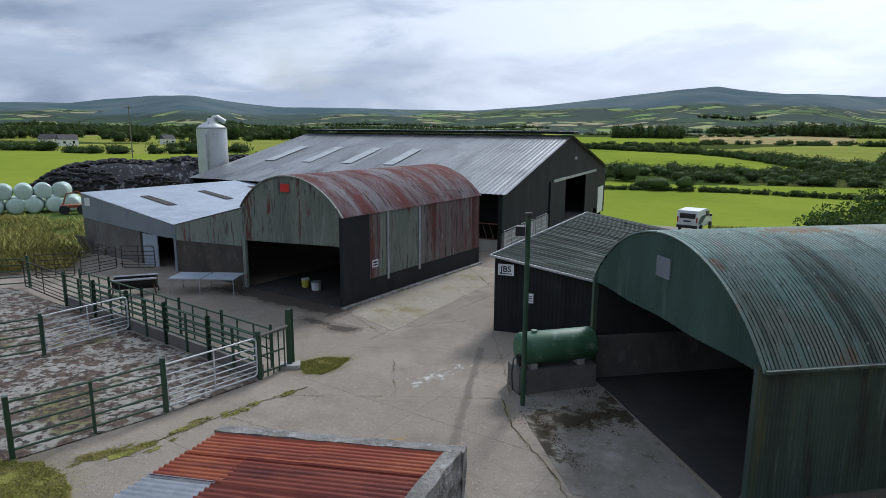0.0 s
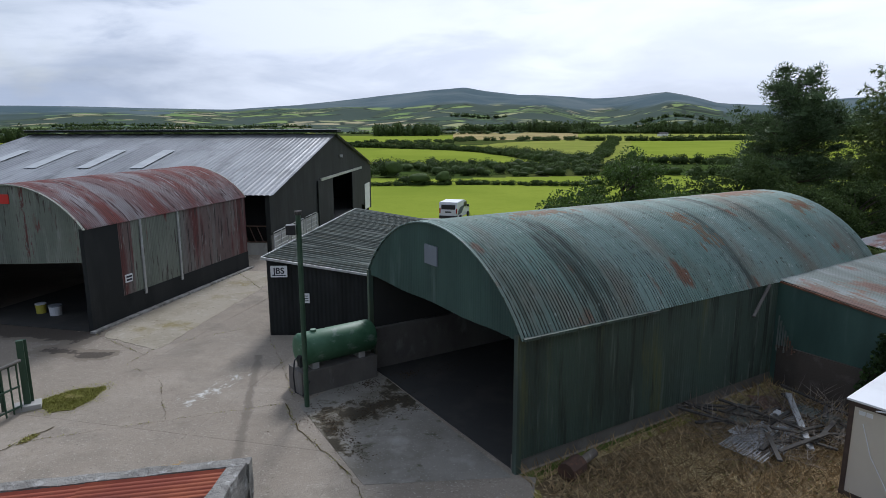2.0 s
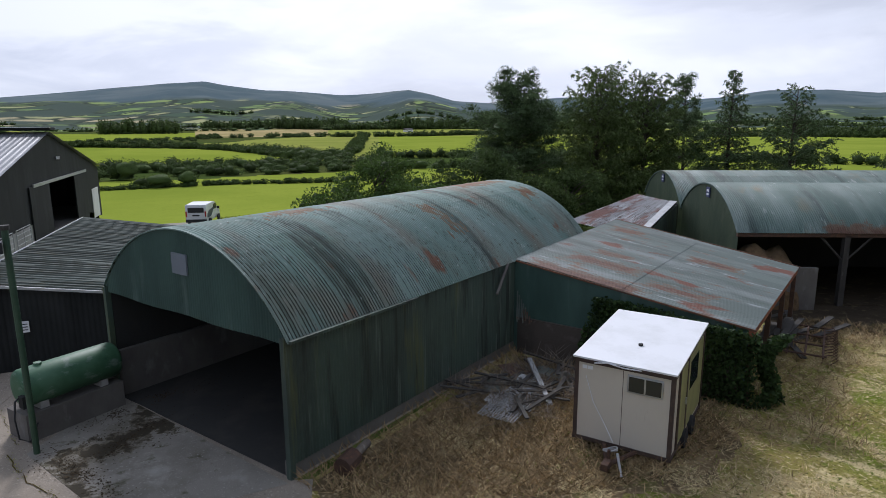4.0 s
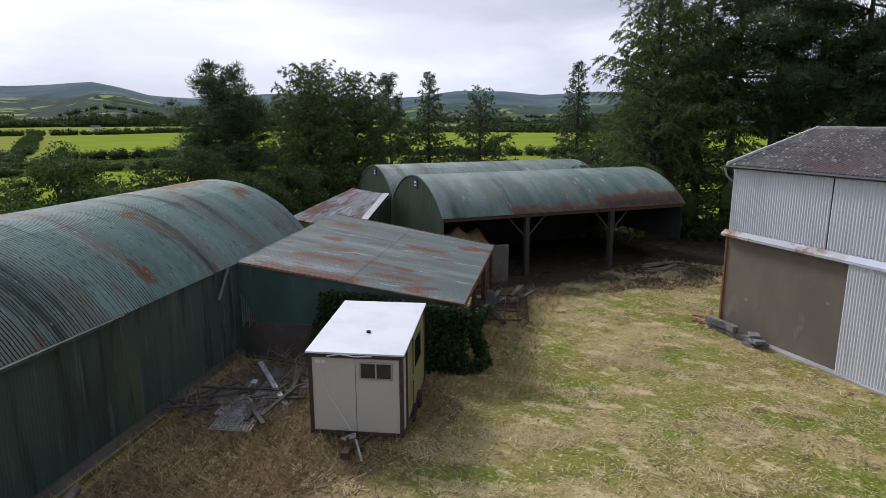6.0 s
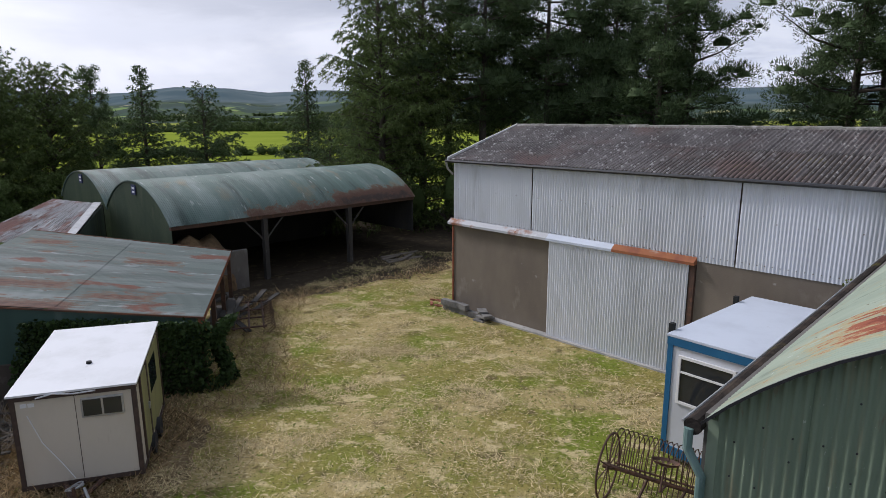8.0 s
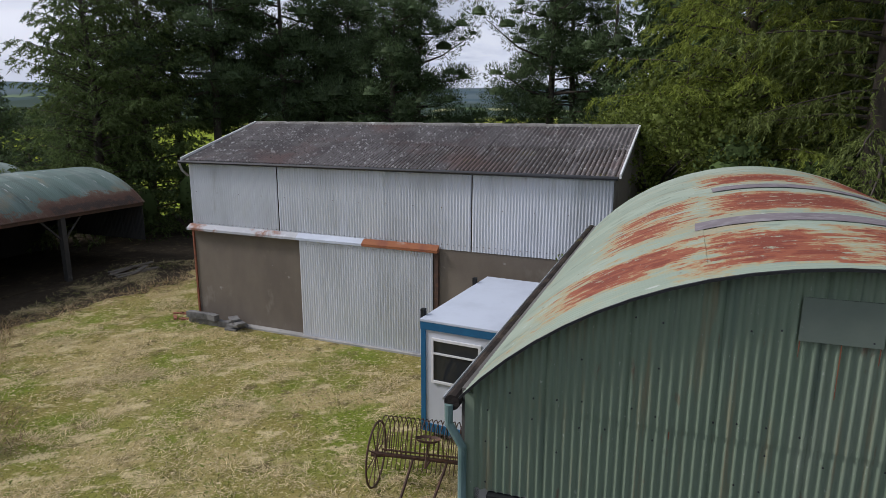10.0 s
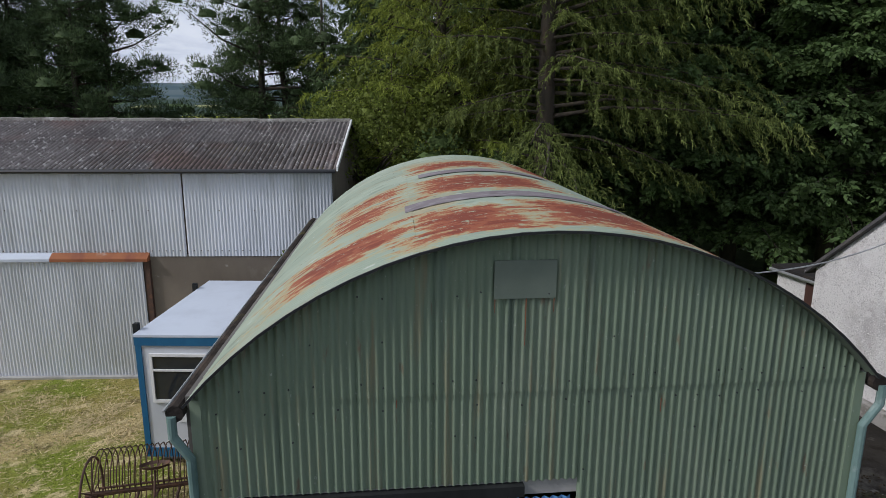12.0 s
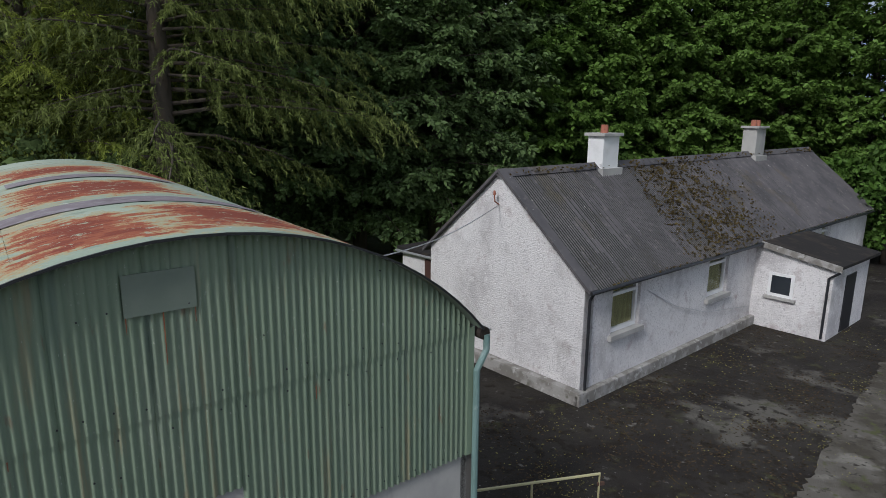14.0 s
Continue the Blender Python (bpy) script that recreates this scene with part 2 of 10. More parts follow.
M["concrete"] = material("concrete", (0.295, 0.250, 0.200), [((0.215, 0.184, 0.148), 0.11, (1, 1, 1), 0.40, 0.64, 9), ((0.35, 0.305, 0.25), 0.33, (1, 1, 1), 0.48, 0.74, 9), ((0.20, 0.172, 0.138), 0.45, (1, 1, 1), 0.50, 0.80, 11), ((0.17, 0.148, 0.118), 0.9, (1, 1, 1), 0.54, 0.84, 11), ((0.22, 0.192, 0.145), 5, (1, 1, 1), 0.56, 0.76, 8), ((0.42, 0.385, 0.335), 24, (1, 1, 1), 0.60, 0.68, 3), ((0.12, 0.108, 0.085), 14, (1, 1, 1), 0.62, 0.70, 6), ((0.17, 0.148, 0.12), 38, (1, 1, 1), 0.58, 0.66, 3)], rough=0.92, bump=((3, 0.02), (40, 0.014)), tint=0.02, spec=0.2)
patches(M["concrete"], (-10.9, 24.3), -25, [(-5.5, 2.2, -0.3, 1.0), (1.6, 4.2, -1.3, -0.9)], [((0.18, 0.152, 0.12), 0.35), ((0.075, 0.062, 0.05), 0.0)], (0.9, (1, 1, 1)), 0.5)
patches(M["concrete"], (-3.6, 18.2), 52, [(-1.6, 1.5, -0.75, 0.35)], [((0.40, 0.38, 0.34), -0.55), ((0.56, 0.54, 0.50), -0.78)], (2.6, (1, 1.5, 1)), 0.95)
patches(M["concrete"], (-3.8, 13.7), 10, [(-0.35, 0.3, -0.15, 0.15)], [((0.33, 0.22, 0.10), -0.05)], (5.0, (1, 1, 1)), 0.3)
patches(M["concrete"], (-2.4, 17.0), 91.5, [(-3.8, 3.6, -0.09, 0.09)], [((0.185, 0.158, 0.128), 0.02)], (3.0, (0.6, 1, 1)), 0.12)
M["dark_yard"] = material("dark_yard", (0.031, 0.027, 0.022), [((0.017, 0.014, 0.012), 0.5, (1, 1, 1), 0.42, 0.60, 9), ((0.095, 0.088, 0.074), 0.42, (1, 1, 1), 0.56, 0.64, 12), ((0.05, 0.05, 0.022), 1.9, (1, 1, 1), 0.58, 0.70, 8), ((0.017, 0.013, 0.009), 3.2, (1, 1, 1), 0.54, 0.62, 10), ((0.14, 0.13, 0.115), 2.2, (1, 1, 1), 0.64, 0.70, 10), ((0.20, 0.19, 0.17), 9, (1, 1, 1), 0.66, 0.71, 8)], rough=0.85, bump=((6, 0.02), (45, 0.012)), spec=0.22)
M["apron_concrete"] = material("apron_concrete", (0.235, 0.218, 0.188), [((0.165, 0.150, 0.122), 0.5, (1, 1, 1), 0.44, 0.60, 10), ((0.31, 0.295, 0.26), 0.9, (1, 1, 1), 0.55, 0.68, 10), ((0.10, 0.095, 0.06), 2.2, (1, 1, 1), 0.60, 0.70, 9), ((0.34, 0.32, 0.29), 20, (1, 1, 1), 0.60, 0.68, 4)], rough=0.92, bump=((4, 0.02), (40, 0.01)), spec=0.25)
patches(M["apron_concrete"], (1.0, 15.9), 15, [(-1.2, 1.2, -0.45, 0.45), (-1.7, -1.3, -1.8, 0.3), (0.6, 1.6, 0.6, 1.4)], [((0.115, 0.10, 0.072), 0.05), ((0.050, 0.042, 0.028), -0.12)], (2.2, (1, 1, 1)), 0.85)
M["earth"] = material("earth", (0.052, 0.041, 0.028), [((0.040, 0.032, 0.023), 1.0, (1, 1, 1), 0.42, 0.6, 8), ((0.11, 0.09, 0.05), 2.5, (1, 1, 1), 0.56, 0.72, 8)], rough=1.0, bump=((10, 0.04),), spec=0.05)
M["mud"] = material("mud", (0.285, 0.268, 0.232), [((0.20, 0.185, 0.155), 0.6, (1, 1, 1), 0.46, 0.62, 9), ((0.38, 0.365, 0.33), 6.0, (1, 1, 1), 0.56, 0.64, 8), ((0.15, 0.135, 0.05), 0.45, (1, 1, 1), 0.57, 0.64, 10), ((0.095, 0.062, 0.044), 2.2, (1, 1, 1), 0.49, 0.55, 13), ((0.045, 0.032, 0.024), 5.0, (1, 1, 1), 0.51, 0.56, 12)], rough=0.9, bump=((8, 0.04), (25, 0.03)))
M["barn_apron"] = material("barn_apron", (0.325, 0.288, 0.228), [((0.26, 0.228, 0.17), 0.5, (1, 1, 1), 0.45, 0.66, 10), ((0.235, 0.198, 0.105), 0.6, (1, 1, 1), 0.54, 0.66, 11), ((0.38, 0.35, 0.29), 4, (1, 1, 1), 0.55, 0.72, 8), ((0.17, 0.145, 0.09), 9, (1, 1, 1), 0.60, 0.68, 6)], rough=0.92, bump=((40, 0.012),), spec=0.2)
M["moss_mat"] = material("moss_mat", (0.19, 0.165, 0.058), [((0.10, 0.082, 0.040), 3, (1, 1, 1), 0.45, 0.60, 9), ((0.24, 0.245, 0.06), 1.6, (1, 1, 1), 0.50, 0.64, 9), ((0.30, 0.24, 0.11), 14, (1, 1, 1), 0.56, 0.66, 6)], rough=1.0, bump=((20, 0.04),), spec=0.03)
M["moss_blade"] = material("moss_blade", (0.25, 0.245, 0.065), rough=0.9, island=0.5, spec=0.1)
M["gate_galv"] = material("gate_galv", (0.60, 0.61, 0.62), [((0.48, 0.49, 0.50), 3, (1, 1, 1), 0.42, 0.62), ((0.32, 0.27, 0.22), 6, (1, 1, 1), 0.68, 0.78)], rough=0.5, metal=0.15)
M["gravel"] = material("gravel", (0.22, 0.205, 0.17), [((0.14, 0.15, 0.07), 0.3, (1, 1, 1), 0.5, 0.65, 8), ((0.3, 0.28, 0.24), 2, (1, 1, 1), 0.5, 0.7, 8)], rough=0.95, bump=((20, 0.03),))
M["field_a"] = material("field_a", (0.240, 0.290, 0.042), [((0.195, 0.248, 0.034), 0.02, (1, 1, 1), 0.42, 0.6), ((0.205, 0.255, 0.034), 0.3, (1, 1, 1), 0.5, 0.8), ((0.13, 0.17, 0.028), 2.5, (1, 1, 1), 0.55, 0.85)], rough=0.95, spec=0.0)
M["field_b"] = material("field_b", (0.265, 0.285, 0.065), [((0.205, 0.240, 0.048), 0.015, (1, 1, 1), 0.42, 0.6), ((0.2, 0.2, 0.07), 0.2, (1, 1, 1), 0.5, 0.8)], rough=0.95, spec=0.0)
M["field_c"] = material("field_c", (0.42, 0.33, 0.17), [((0.22, 0.2, 0.08), 0.015, (1, 1, 1), 0.42, 0.6), ((0.3, 0.26, 0.13), 0.2, (1, 1, 1), 0.5, 0.8)], rough=0.95, spec=0.0)
M["field_d"] = material("field_d", (0.055, 0.085, 0.022), [((0.085, 0.090, 0.030), 0.02, (1, 1, 1), 0.42, 0.6), ((0.05, 0.07, 0.022), 0.1, (1, 1, 1), 0.5, 0.7)], rough=0.95, spec=0.0)
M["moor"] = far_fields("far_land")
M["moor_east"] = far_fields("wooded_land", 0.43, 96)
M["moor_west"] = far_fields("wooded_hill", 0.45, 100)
M["leaf_hedge"] = material("leaf_hedge", (0.062, 0.092, 0.030), rough=0.8, island=0.45, spec=0.08, through_leaf=0.25)
M["leaf_bush"] = material("leaf_bush", (0.068, 0.115, 0.024), rough=0.65, island=0.45, spec=0.22, through_leaf=0.3)
M["leaf_ivy"] = material("leaf_ivy", (0.034, 0.062, 0.018), rough=0.65, island=0.5, spec=0.2, through_leaf=0.2)
M["leaf_sycamore"] = material("leaf_sycamore", (0.080, 0.155, 0.028), rough=0.65, island=0.45, spec=0.22, through_leaf=0.35)
M["leaf_ash"] = material("leaf_ash", (0.132, 0.166, 0.034), rough=0.65, island=0.5, spec=0.2, through_leaf=0.35)
M["needle_pine"] = material("needle_pine", (0.090, 0.132, 0.058), rough=0.65, island=0.5, spec=0.2, through_leaf=0.3)
M["needle_spruce"] = material("needle_spruce", (0.095, 0.138, 0.060), rough=0.65, island=0.5, spec=0.2, through_leaf=0.3)
M["needle_cypress"] = material("needle_cypress", (0.115, 0.158, 0.050), rough=0.65, island=0.5, spec=0.2, through_leaf=0.3)
M["needle_cedar"] = material("needle_cedar", (0.095, 0.150, 0.050), rough=0.6, island=0.5, spec=0.25, through_leaf=0.3)
# Brighter green than the cedar; the sunlit look is in the colour.
M["needle_lit"] = material("needle_lit", (0.105, 0.185, 0.034), rough=0.6, island=0.45, spec=0.25, through_leaf=0.35)
# Lighter copy of the larch green, with sunlight in the colour.
M["needle_larch_lit"] = material("needle_larch_lit", (0.215, 0.260, 0.046), rough=0.65, island=0.5, spec=0.2, through_leaf=0.35)
M["needle_larch"] = material("needle_larch", (0.150, 0.185, 0.050), rough=0.65, island=0.5, spec=0.2, through_leaf=0.35)
M["bark"] = material("bark", (0.085, 0.068, 0.052), [((0.05, 0.042, 0.034), 3, (1, 1, 0.3), 0.4, 0.65, 8), ((0.13, 0.09, 0.06), 1.2, (1, 1, 0.4), 0.55, 0.75)], rough=0.95, bump=((12, 0.03),))
# Dark tones for furrow strips; they paint in rib shade besides dirt and moss.
M["dirt_and_shade"] = material("dirt_and_shade", (0.030, 0.035, 0.027), [((0.055, 0.052, 0.030), 0.8, (1, 1, 1), 0.5, 0.65, 8), ((0.02, 0.022, 0.019), 3, (1, 1, 1), 0.5, 0.65, 8)], rough=0.95, spec=0.1)
M["roof_moss_and_shade"] = material("roof_moss_and_shade", (0.035, 0.030, 0.027), [((0.07, 0.055, 0.045), 2.0, (1, 1, 1), 0.5, 0.65, 9), ((0.09, 0.08, 0.03), 1.1, (1, 1, 1), 0.6, 0.7, 8)], rough=1.0, bump=((20, 0.02),), spec=0.05)
M["old_post"] = material("old_post", (0.052, 0.048, 0.043), [((0.04, 0.037, 0.033), 4, (1, 1, 0.25), 0.45, 0.65), ((0.12, 0.115, 0.105), 7, (1, 1, 0.3), 0.6, 0.75)], rough=0.9)
M["path_concrete"] = material("path_concrete", (0.105, 0.096, 0.080), [((0.055, 0.048, 0.036), 0.6, (1, 1, 1), 0.44, 0.56, 10), ((0.18, 0.168, 0.145), 1.1, (1, 1, 1), 0.55, 0.66, 10), ((0.07, 0.075, 0.03), 2.5, (1, 1, 1), 0.58, 0.68, 9), ((0.03, 0.026, 0.02), 4.5, (1, 1, 1), 0.58, 0.66, 9)], rough=0.92, bump=((5, 0.02), (40, 0.01)), spec=0.25)
M["pale_yellow"] = material("pale_yellow", (0.40, 0.37, 0.20), [((0.30, 0.29, 0.20), 5, (1, 1, 1), 0.5, 0.7)], rough=0.6)
M["leaf_litter"] = material("leaf_litter", (0.055, 0.040, 0.024), rough=0.95, island=0.6, spec=0.1)
M["rough_weed"] = material("rough_weed", (0.33, 0.31, 0.10), rough=0.9, island=0.6, spec=0.1)
M["dry_green"] = material("dry_green", (0.21, 0.19, 0.06), rough=0.9, island=0.45, spec=0.1)
M["rusty_galv"] = material("rusty_galv", (0.42, 0.43, 0.45), [((0.24, 0.10, 0.05), 0.9, (1, 1, 1), 0.52, 0.60, 10), ((0.55, 0.56, 0.58), 3, (1, 1, 1), 0.55, 0.68, 8)], rough=0.6, rot=WS_ROT)
M["straw"] = material("straw", (0.56, 0.455, 0.25), rough=0.9, island=0.4, spec=0.15)
M["dead_turf"] = material("dead_turf", (0.190, 0.140, 0.080), [((0.110, 0.082, 0.050), 0.9, (1, 1, 1), 0.45, 0.60, 10), ((0.32, 0.25, 0.145), 1.6, (1, 1, 1), 0.53, 0.65, 12), ((0.16, 0.165, 0.05), 0.7, (1, 1, 1), 0.58, 0.68, 9), ((0.42, 0.34, 0.20), 11, (1, 1, 1), 0.56, 0.64, 6)], rough=1.0, bump=((6, 0.06), (25, 0.03)), spec=0.03)
M["dry_stick"] = material("dry_stick", (0.17, 0.145, 0.12), rough=0.9, island=0.6, spec=0.15)
M["dead_grass"] = material("dead_grass", (0.30, 0.215, 0.115), rough=0.95, island=0.55, spec=0.1)
M["green_blade"] = material("green_blade", (0.225, 0.255, 0.055), rough=0.8, island=0.45, spec=0.2)

M["gc_roof"] = material("gc_roof", (0.150, 0.230, 0.200), [((0.225, 0.300, 0.270), 0.5, (1, 0.35, 0.35), 0.45, 0.65, 6), ((0.185, 0.185, 0.150), 0.55, (1, 0.35, 0.35), 0.50, 0.66, 9), ((0.19, 0.10, 0.065), 0.8, (1, 0.45, 0.45), 0.62, 0.68, 10), ((0.055, 0.070, 0.060), 0.9, (1.3, 0.14, 0.14), 0.58, 0.68, 9), ((0.075, 0.082, 0.060), 15, (1, 0.25, 0.25), 0.60, 0.70, 8), ((0.38, 0.43, 0.40), 14, (1, 0.4, 0.4), 0.62, 0.70, 6)], rough=0.7, bump=((60, 0.002),), rot=GC_ROT, tint=0.08, rough_var=0.1, spec=0.3)
patches(M["gc_roof"], (3.85, 12.0), GC_ROT, [(11.6, 14.4, 3.4, 4.3), (13.6, 14.4, 1.8, 2.3), (7.6, 7.9, 1.2, 2.3), (2.6, 4.2, 3.5, 3.8)], [((0.185, 0.135, 0.085), 0.10), ((0.19, 0.090, 0.055), -0.22)], (3.0, (2.0, 0.6, 0.6)), 0.6)
M["gc_wall"] = material("gc_wall", (0.055, 0.086, 0.068), [((0.034, 0.048, 0.040), 0.5, (1, 1, 0.25), 0.44, 0.6, 6), ((0.105, 0.115, 0.045), 2.2, (1, 1, 0.10), 0.56, 0.70, 7), ((0.085, 0.125, 0.11), 0.35, (1, 1, 0.5), 0.56, 0.7), ((0.024, 0.033, 0.028), 3.4, (1, 1, 0.08), 0.54, 0.64, 8), ((0.10, 0.13, 0.11), 9, (1, 1, 0.05), 0.58, 0.68, 6)], rough=0.6, bump=((40, 0.002),), rot=GC_ROT)
M["gc_gable"] = material("gc_gable", (0.050, 0.100, 0.082), [((0.033, 0.070, 0.058), 0.7, (1, 1, 0.3), 0.42, 0.6, 6), ((0.10, 0.15, 0.135), 2.0, (1, 1, 0.15), 0.58, 0.75, 6)], rough=0.55, rot=GC_ROT)
M["lean_roof"] = material("lean_roof", (0.125, 0.155, 0.140), [((0.205, 0.230, 0.220), 0.8, (1.4, 0.25, 1), 0.48, 0.66, 9), ((0.34, 0.365, 0.37), 1.6, (1.8, 0.2, 1), 0.60, 0.68, 9), ((0.165, 0.066, 0.042), 0.8, (1.0, 0.5, 1), 0.59, 0.64, 12), ((0.09, 0.11, 0.095), 0.9, (1.5, 0.2, 1), 0.55, 0.7, 7), ((0.17, 0.10, 0.065), 2.6, (1, 0.3, 1), 0.60, 0.68, 9)], rough=0.6, rot=GC_ROT, tint=0.14)
patches(M["lean_roof"], (3.85, 12.0), GC_ROT, [(11.2, 11.9, -3.3, -1.2), (12.7, 13.1, -2.6, -1.5), (9.3, 10.0, -4.0, -0.6), (10.5, 11.0, -5.7, -4.1), (14.8, 15.4, -5.7, -4.1), (16.6, 17.2, -1.7, -0.6)], [((0.15, 0.115, 0.085), 0.10), ((0.155, 0.075, 0.048), -0.10), ((0.10, 0.052, 0.038), -0.3)], (3.0, (3.2, 0.6, 0.6)), 0.45)
M["rust_roof"] = material("rust_roof", (0.27, 0.27, 0.275), [((0.17, 0.070, 0.05), 1.0, (0.35, 1.2, 1), 0.46, 0.56, 9), ((0.42, 0.43, 0.44), 1.4, (0.25, 1.4, 1), 0.54, 0.62, 8), ((0.10, 0.05, 0.04), 3, (0.4, 1, 1), 0.58, 0.66, 8)], rough=0.6, rot=18, tint=0.15)
M["rb_roof"] = material("rb_roof", (0.090, 0.142, 0.124), [((0.185, 0.235, 0.215), 0.6, (1, 0.3, 0.3), 0.46, 0.66, 8), ((0.045, 0.070, 0.060), 0.9, (1.2, 0.14, 0.14), 0.53, 0.64, 9), ((0.17, 0.16, 0.11), 0.7, (1, 0.5, 0.5), 0.58, 0.70, 9), ((0.28, 0.32, 0.30), 5, (1, 0.2, 0.2), 0.62, 0.70, 8)], rough=0.6, rot=RB_ROT, tint=0.10, spec=0.35)
patches(M["rb_roof"], (23.65, 14.67), RB_ROT, [(8.5, 13.8, -0.4, 0.55), (3.5, 8.5, -0.4, 0.1)], [((0.13, 0.085, 0.055), 0.12), ((0.105, 0.052, 0.032), -0.05), ((0.055, 0.035, 0.025), -0.35)], (1.8, (0.9, 1, 1)), 0.42)
M["rust_edge"] = material("rust_edge", (0.125, 0.058, 0.034), [((0.20, 0.085, 0.045), 2, (1, 1, 1), 0.45, 0.65, 8), ((0.06, 0.04, 0.03), 1, (1, 1, 1), 0.55, 0.7, 8)], rough=0.85, rot=RB_ROT)
M["rb_gable"] = material("rb_gable", (0.125, 0.155, 0.095), [((0.09, 0.12, 0.075), 0.7, (1, 1, 0.4), 0.42, 0.62, 6), ((0.17, 0.19, 0.12), 1.4, (1, 1, 0.5), 0.56, 0.75)], rough=0.6)
M["gb_roof"] = material("gb_roof", (0.265, 0.32, 0.25), [((0.33, 0.375, 0.30), 0.9, (1, 0.5, 0.5), 0.45, 0.65), ((0.33, 0.29, 0.185), 1.3, (1, 0.4, 0.4), 0.55, 0.68, 10), ((0.19, 0.23, 0.18), 4.0, (1, 0.3, 0.3), 0.56, 0.68, 9), ((0.42, 0.45, 0.40), 9, (1, 0.4, 0.4), 0.66, 0.70, 6), ((0.15, 0.14, 0.10), 11, (1, 0.5, 0.5), 0.66, 0.70, 6)], rough=0.7, rot=GB_ROT, tint=0.04, spec=0.3)
patches(M["gb_roof"], (1.757, -7.37), GB_ROT, [(0.75, 1.75, 4.85, 6.0), (2.85, 3.9, 4.9, 5.6), (4.5, 5.3, 4.75, 5.5), (0.35, 1.7, 3.6, 4.6), (0.4, 1.95, 1.7, 3.3), (3.4, 5.1, 2.4, 4.25), (6.8, 8.1, 2.6, 4.2), (7.0, 9.5, 0.6, 2.0)],
        [((0.33, 0.31, 0.19), 0.24), ((0.36, 0.23, 0.12), 0.09), ((0.27, 0.085, 0.045), -0.02), ((0.19, 0.050, 0.030), -0.28)], (2.6, (2.6, 0.7, 0.7)), 0.66, (0.31, 0.33, 0.24))
M["gb_wall"] = material("gb_wall", (0.200, 0.262, 0.184), [((0.195, 0.255, 0.180), 0.6, (1, 1, 0.3), 0.42, 0.62, 7), ((0.255, 0.305, 0.225), 1.6, (1, 1, 0.25), 0.55, 0.75, 7), ((0.135, 0.188, 0.155), 2.6, (1, 1, 0.12), 0.60, 0.76, 7), ((0.19, 0.15, 0.10), 7, (1, 1, 0.3), 0.64, 0.72, 6), ((0.255, 0.235, 0.145), 5.5, (1, 1, 0.07), 0.56, 0.68, 7), ((0.150, 0.196, 0.150), 8, (1, 1, 0.05), 0.60, 0.70, 6), ((0.38, 0.42, 0.35), 26, (1, 1, 0.5), 0.69, 0.73, 3)], rough=0.5, rot=GB_ROT, bump=((50, 0.001),))
M["pipe_teal"] = material("pipe_teal", (0.16, 0.25, 0.235), [((0.10, 0.17, 0.155), 3, (1, 1, 0.4), 0.45, 0.65, 7), ((0.30, 0.36, 0.35), 6, (1, 1, 0.5), 0.6, 0.72, 6)], rough=0.6)
M["gb_patch"] = material("gb_patch", (0.170, 0.205, 0.165), [((0.145, 0.180, 0.145), 2.5, (1, 1, 1), 0.45, 0.65, 8), ((0.45, 0.47, 0.43), 14, (1, 1, 1), 0.70, 0.73, 5)], rough=0.6)
M["ridge_felt"] = material("ridge_felt", (0.20, 0.175, 0.185), [((0.28, 0.265, 0.27), 4, (1, 1, 1), 0.5, 0.7), ((0.13, 0.11, 0.115), 2, (1, 1, 1), 0.5, 0.7, 8)], rough=0.9, spec=0.2)
M["white_sheet"] = material("white_sheet", (0.66, 0.685, 0.73), [((0.50, 0.52, 0.54), 0.5, (1, 1, 0.3), 0.45, 0.65, 6), ((0.42, 0.43, 0.43), 2.4, (1, 1, 0.12), 0.6, 0.8, 7), ((0.62, 0.64, 0.66), 0.9, (1, 1, 0.6), 0.55, 0.7)], rough=0.45, metal=0.1, rot=WS_ROT, tint=0.05)
M["asbestos"] = material("asbestos", (0.165, 0.150, 0.146), [((0.095, 0.084, 0.081), 0.8, (1, 0.6, 1), 0.42, 0.62, 8), ((0.38, 0.365, 0.35), 5, (1, 1, 1), 0.56, 0.64, 10), ((0.15, 0.105, 0.095), 0.45, (1, 1, 1), 0.5, 0.66, 8), ((0.07, 0.06, 0.05), 9, (1, 1, 1), 0.57, 0.64, 8)], rough=0.95, rot=WS_ROT, tint=0.10, bump=((30, 0.008),))
M["render_brown"] = material("render_brown", (0.185, 0.155, 0.12), [((0.145, 0.12, 0.095), 0.6, (1, 1, 0.5), 0.42, 0.62, 8), ((0.25, 0.22, 0.18), 1.1, (1, 1, 0.7), 0.58, 0.72, 8), ((0.33, 0.31, 0.28), 1.9, (1, 1, 1.6), 0.68, 0.74, 9)], rough=0.95, bump=((25, 0.004),))
M["galv"] = material("galv", (0.48, 0.49, 0.50), [((0.38, 0.39, 0.40), 3, (1, 1, 1), 0.42, 0.62), ((0.3, 0.2, 0.13), 5, (1, 1, 1), 0.68, 0.78)], rough=0.45, metal=0.6)
M["rust"] = material("rust", (0.22, 0.07, 0.035), [((0.30, 0.12, 0.055), 3, (1, 1, 1), 0.45, 0.65, 8), ((0.11, 0.05, 0.03), 6, (1, 1, 1), 0.55, 0.7, 8)], rough=0.85)
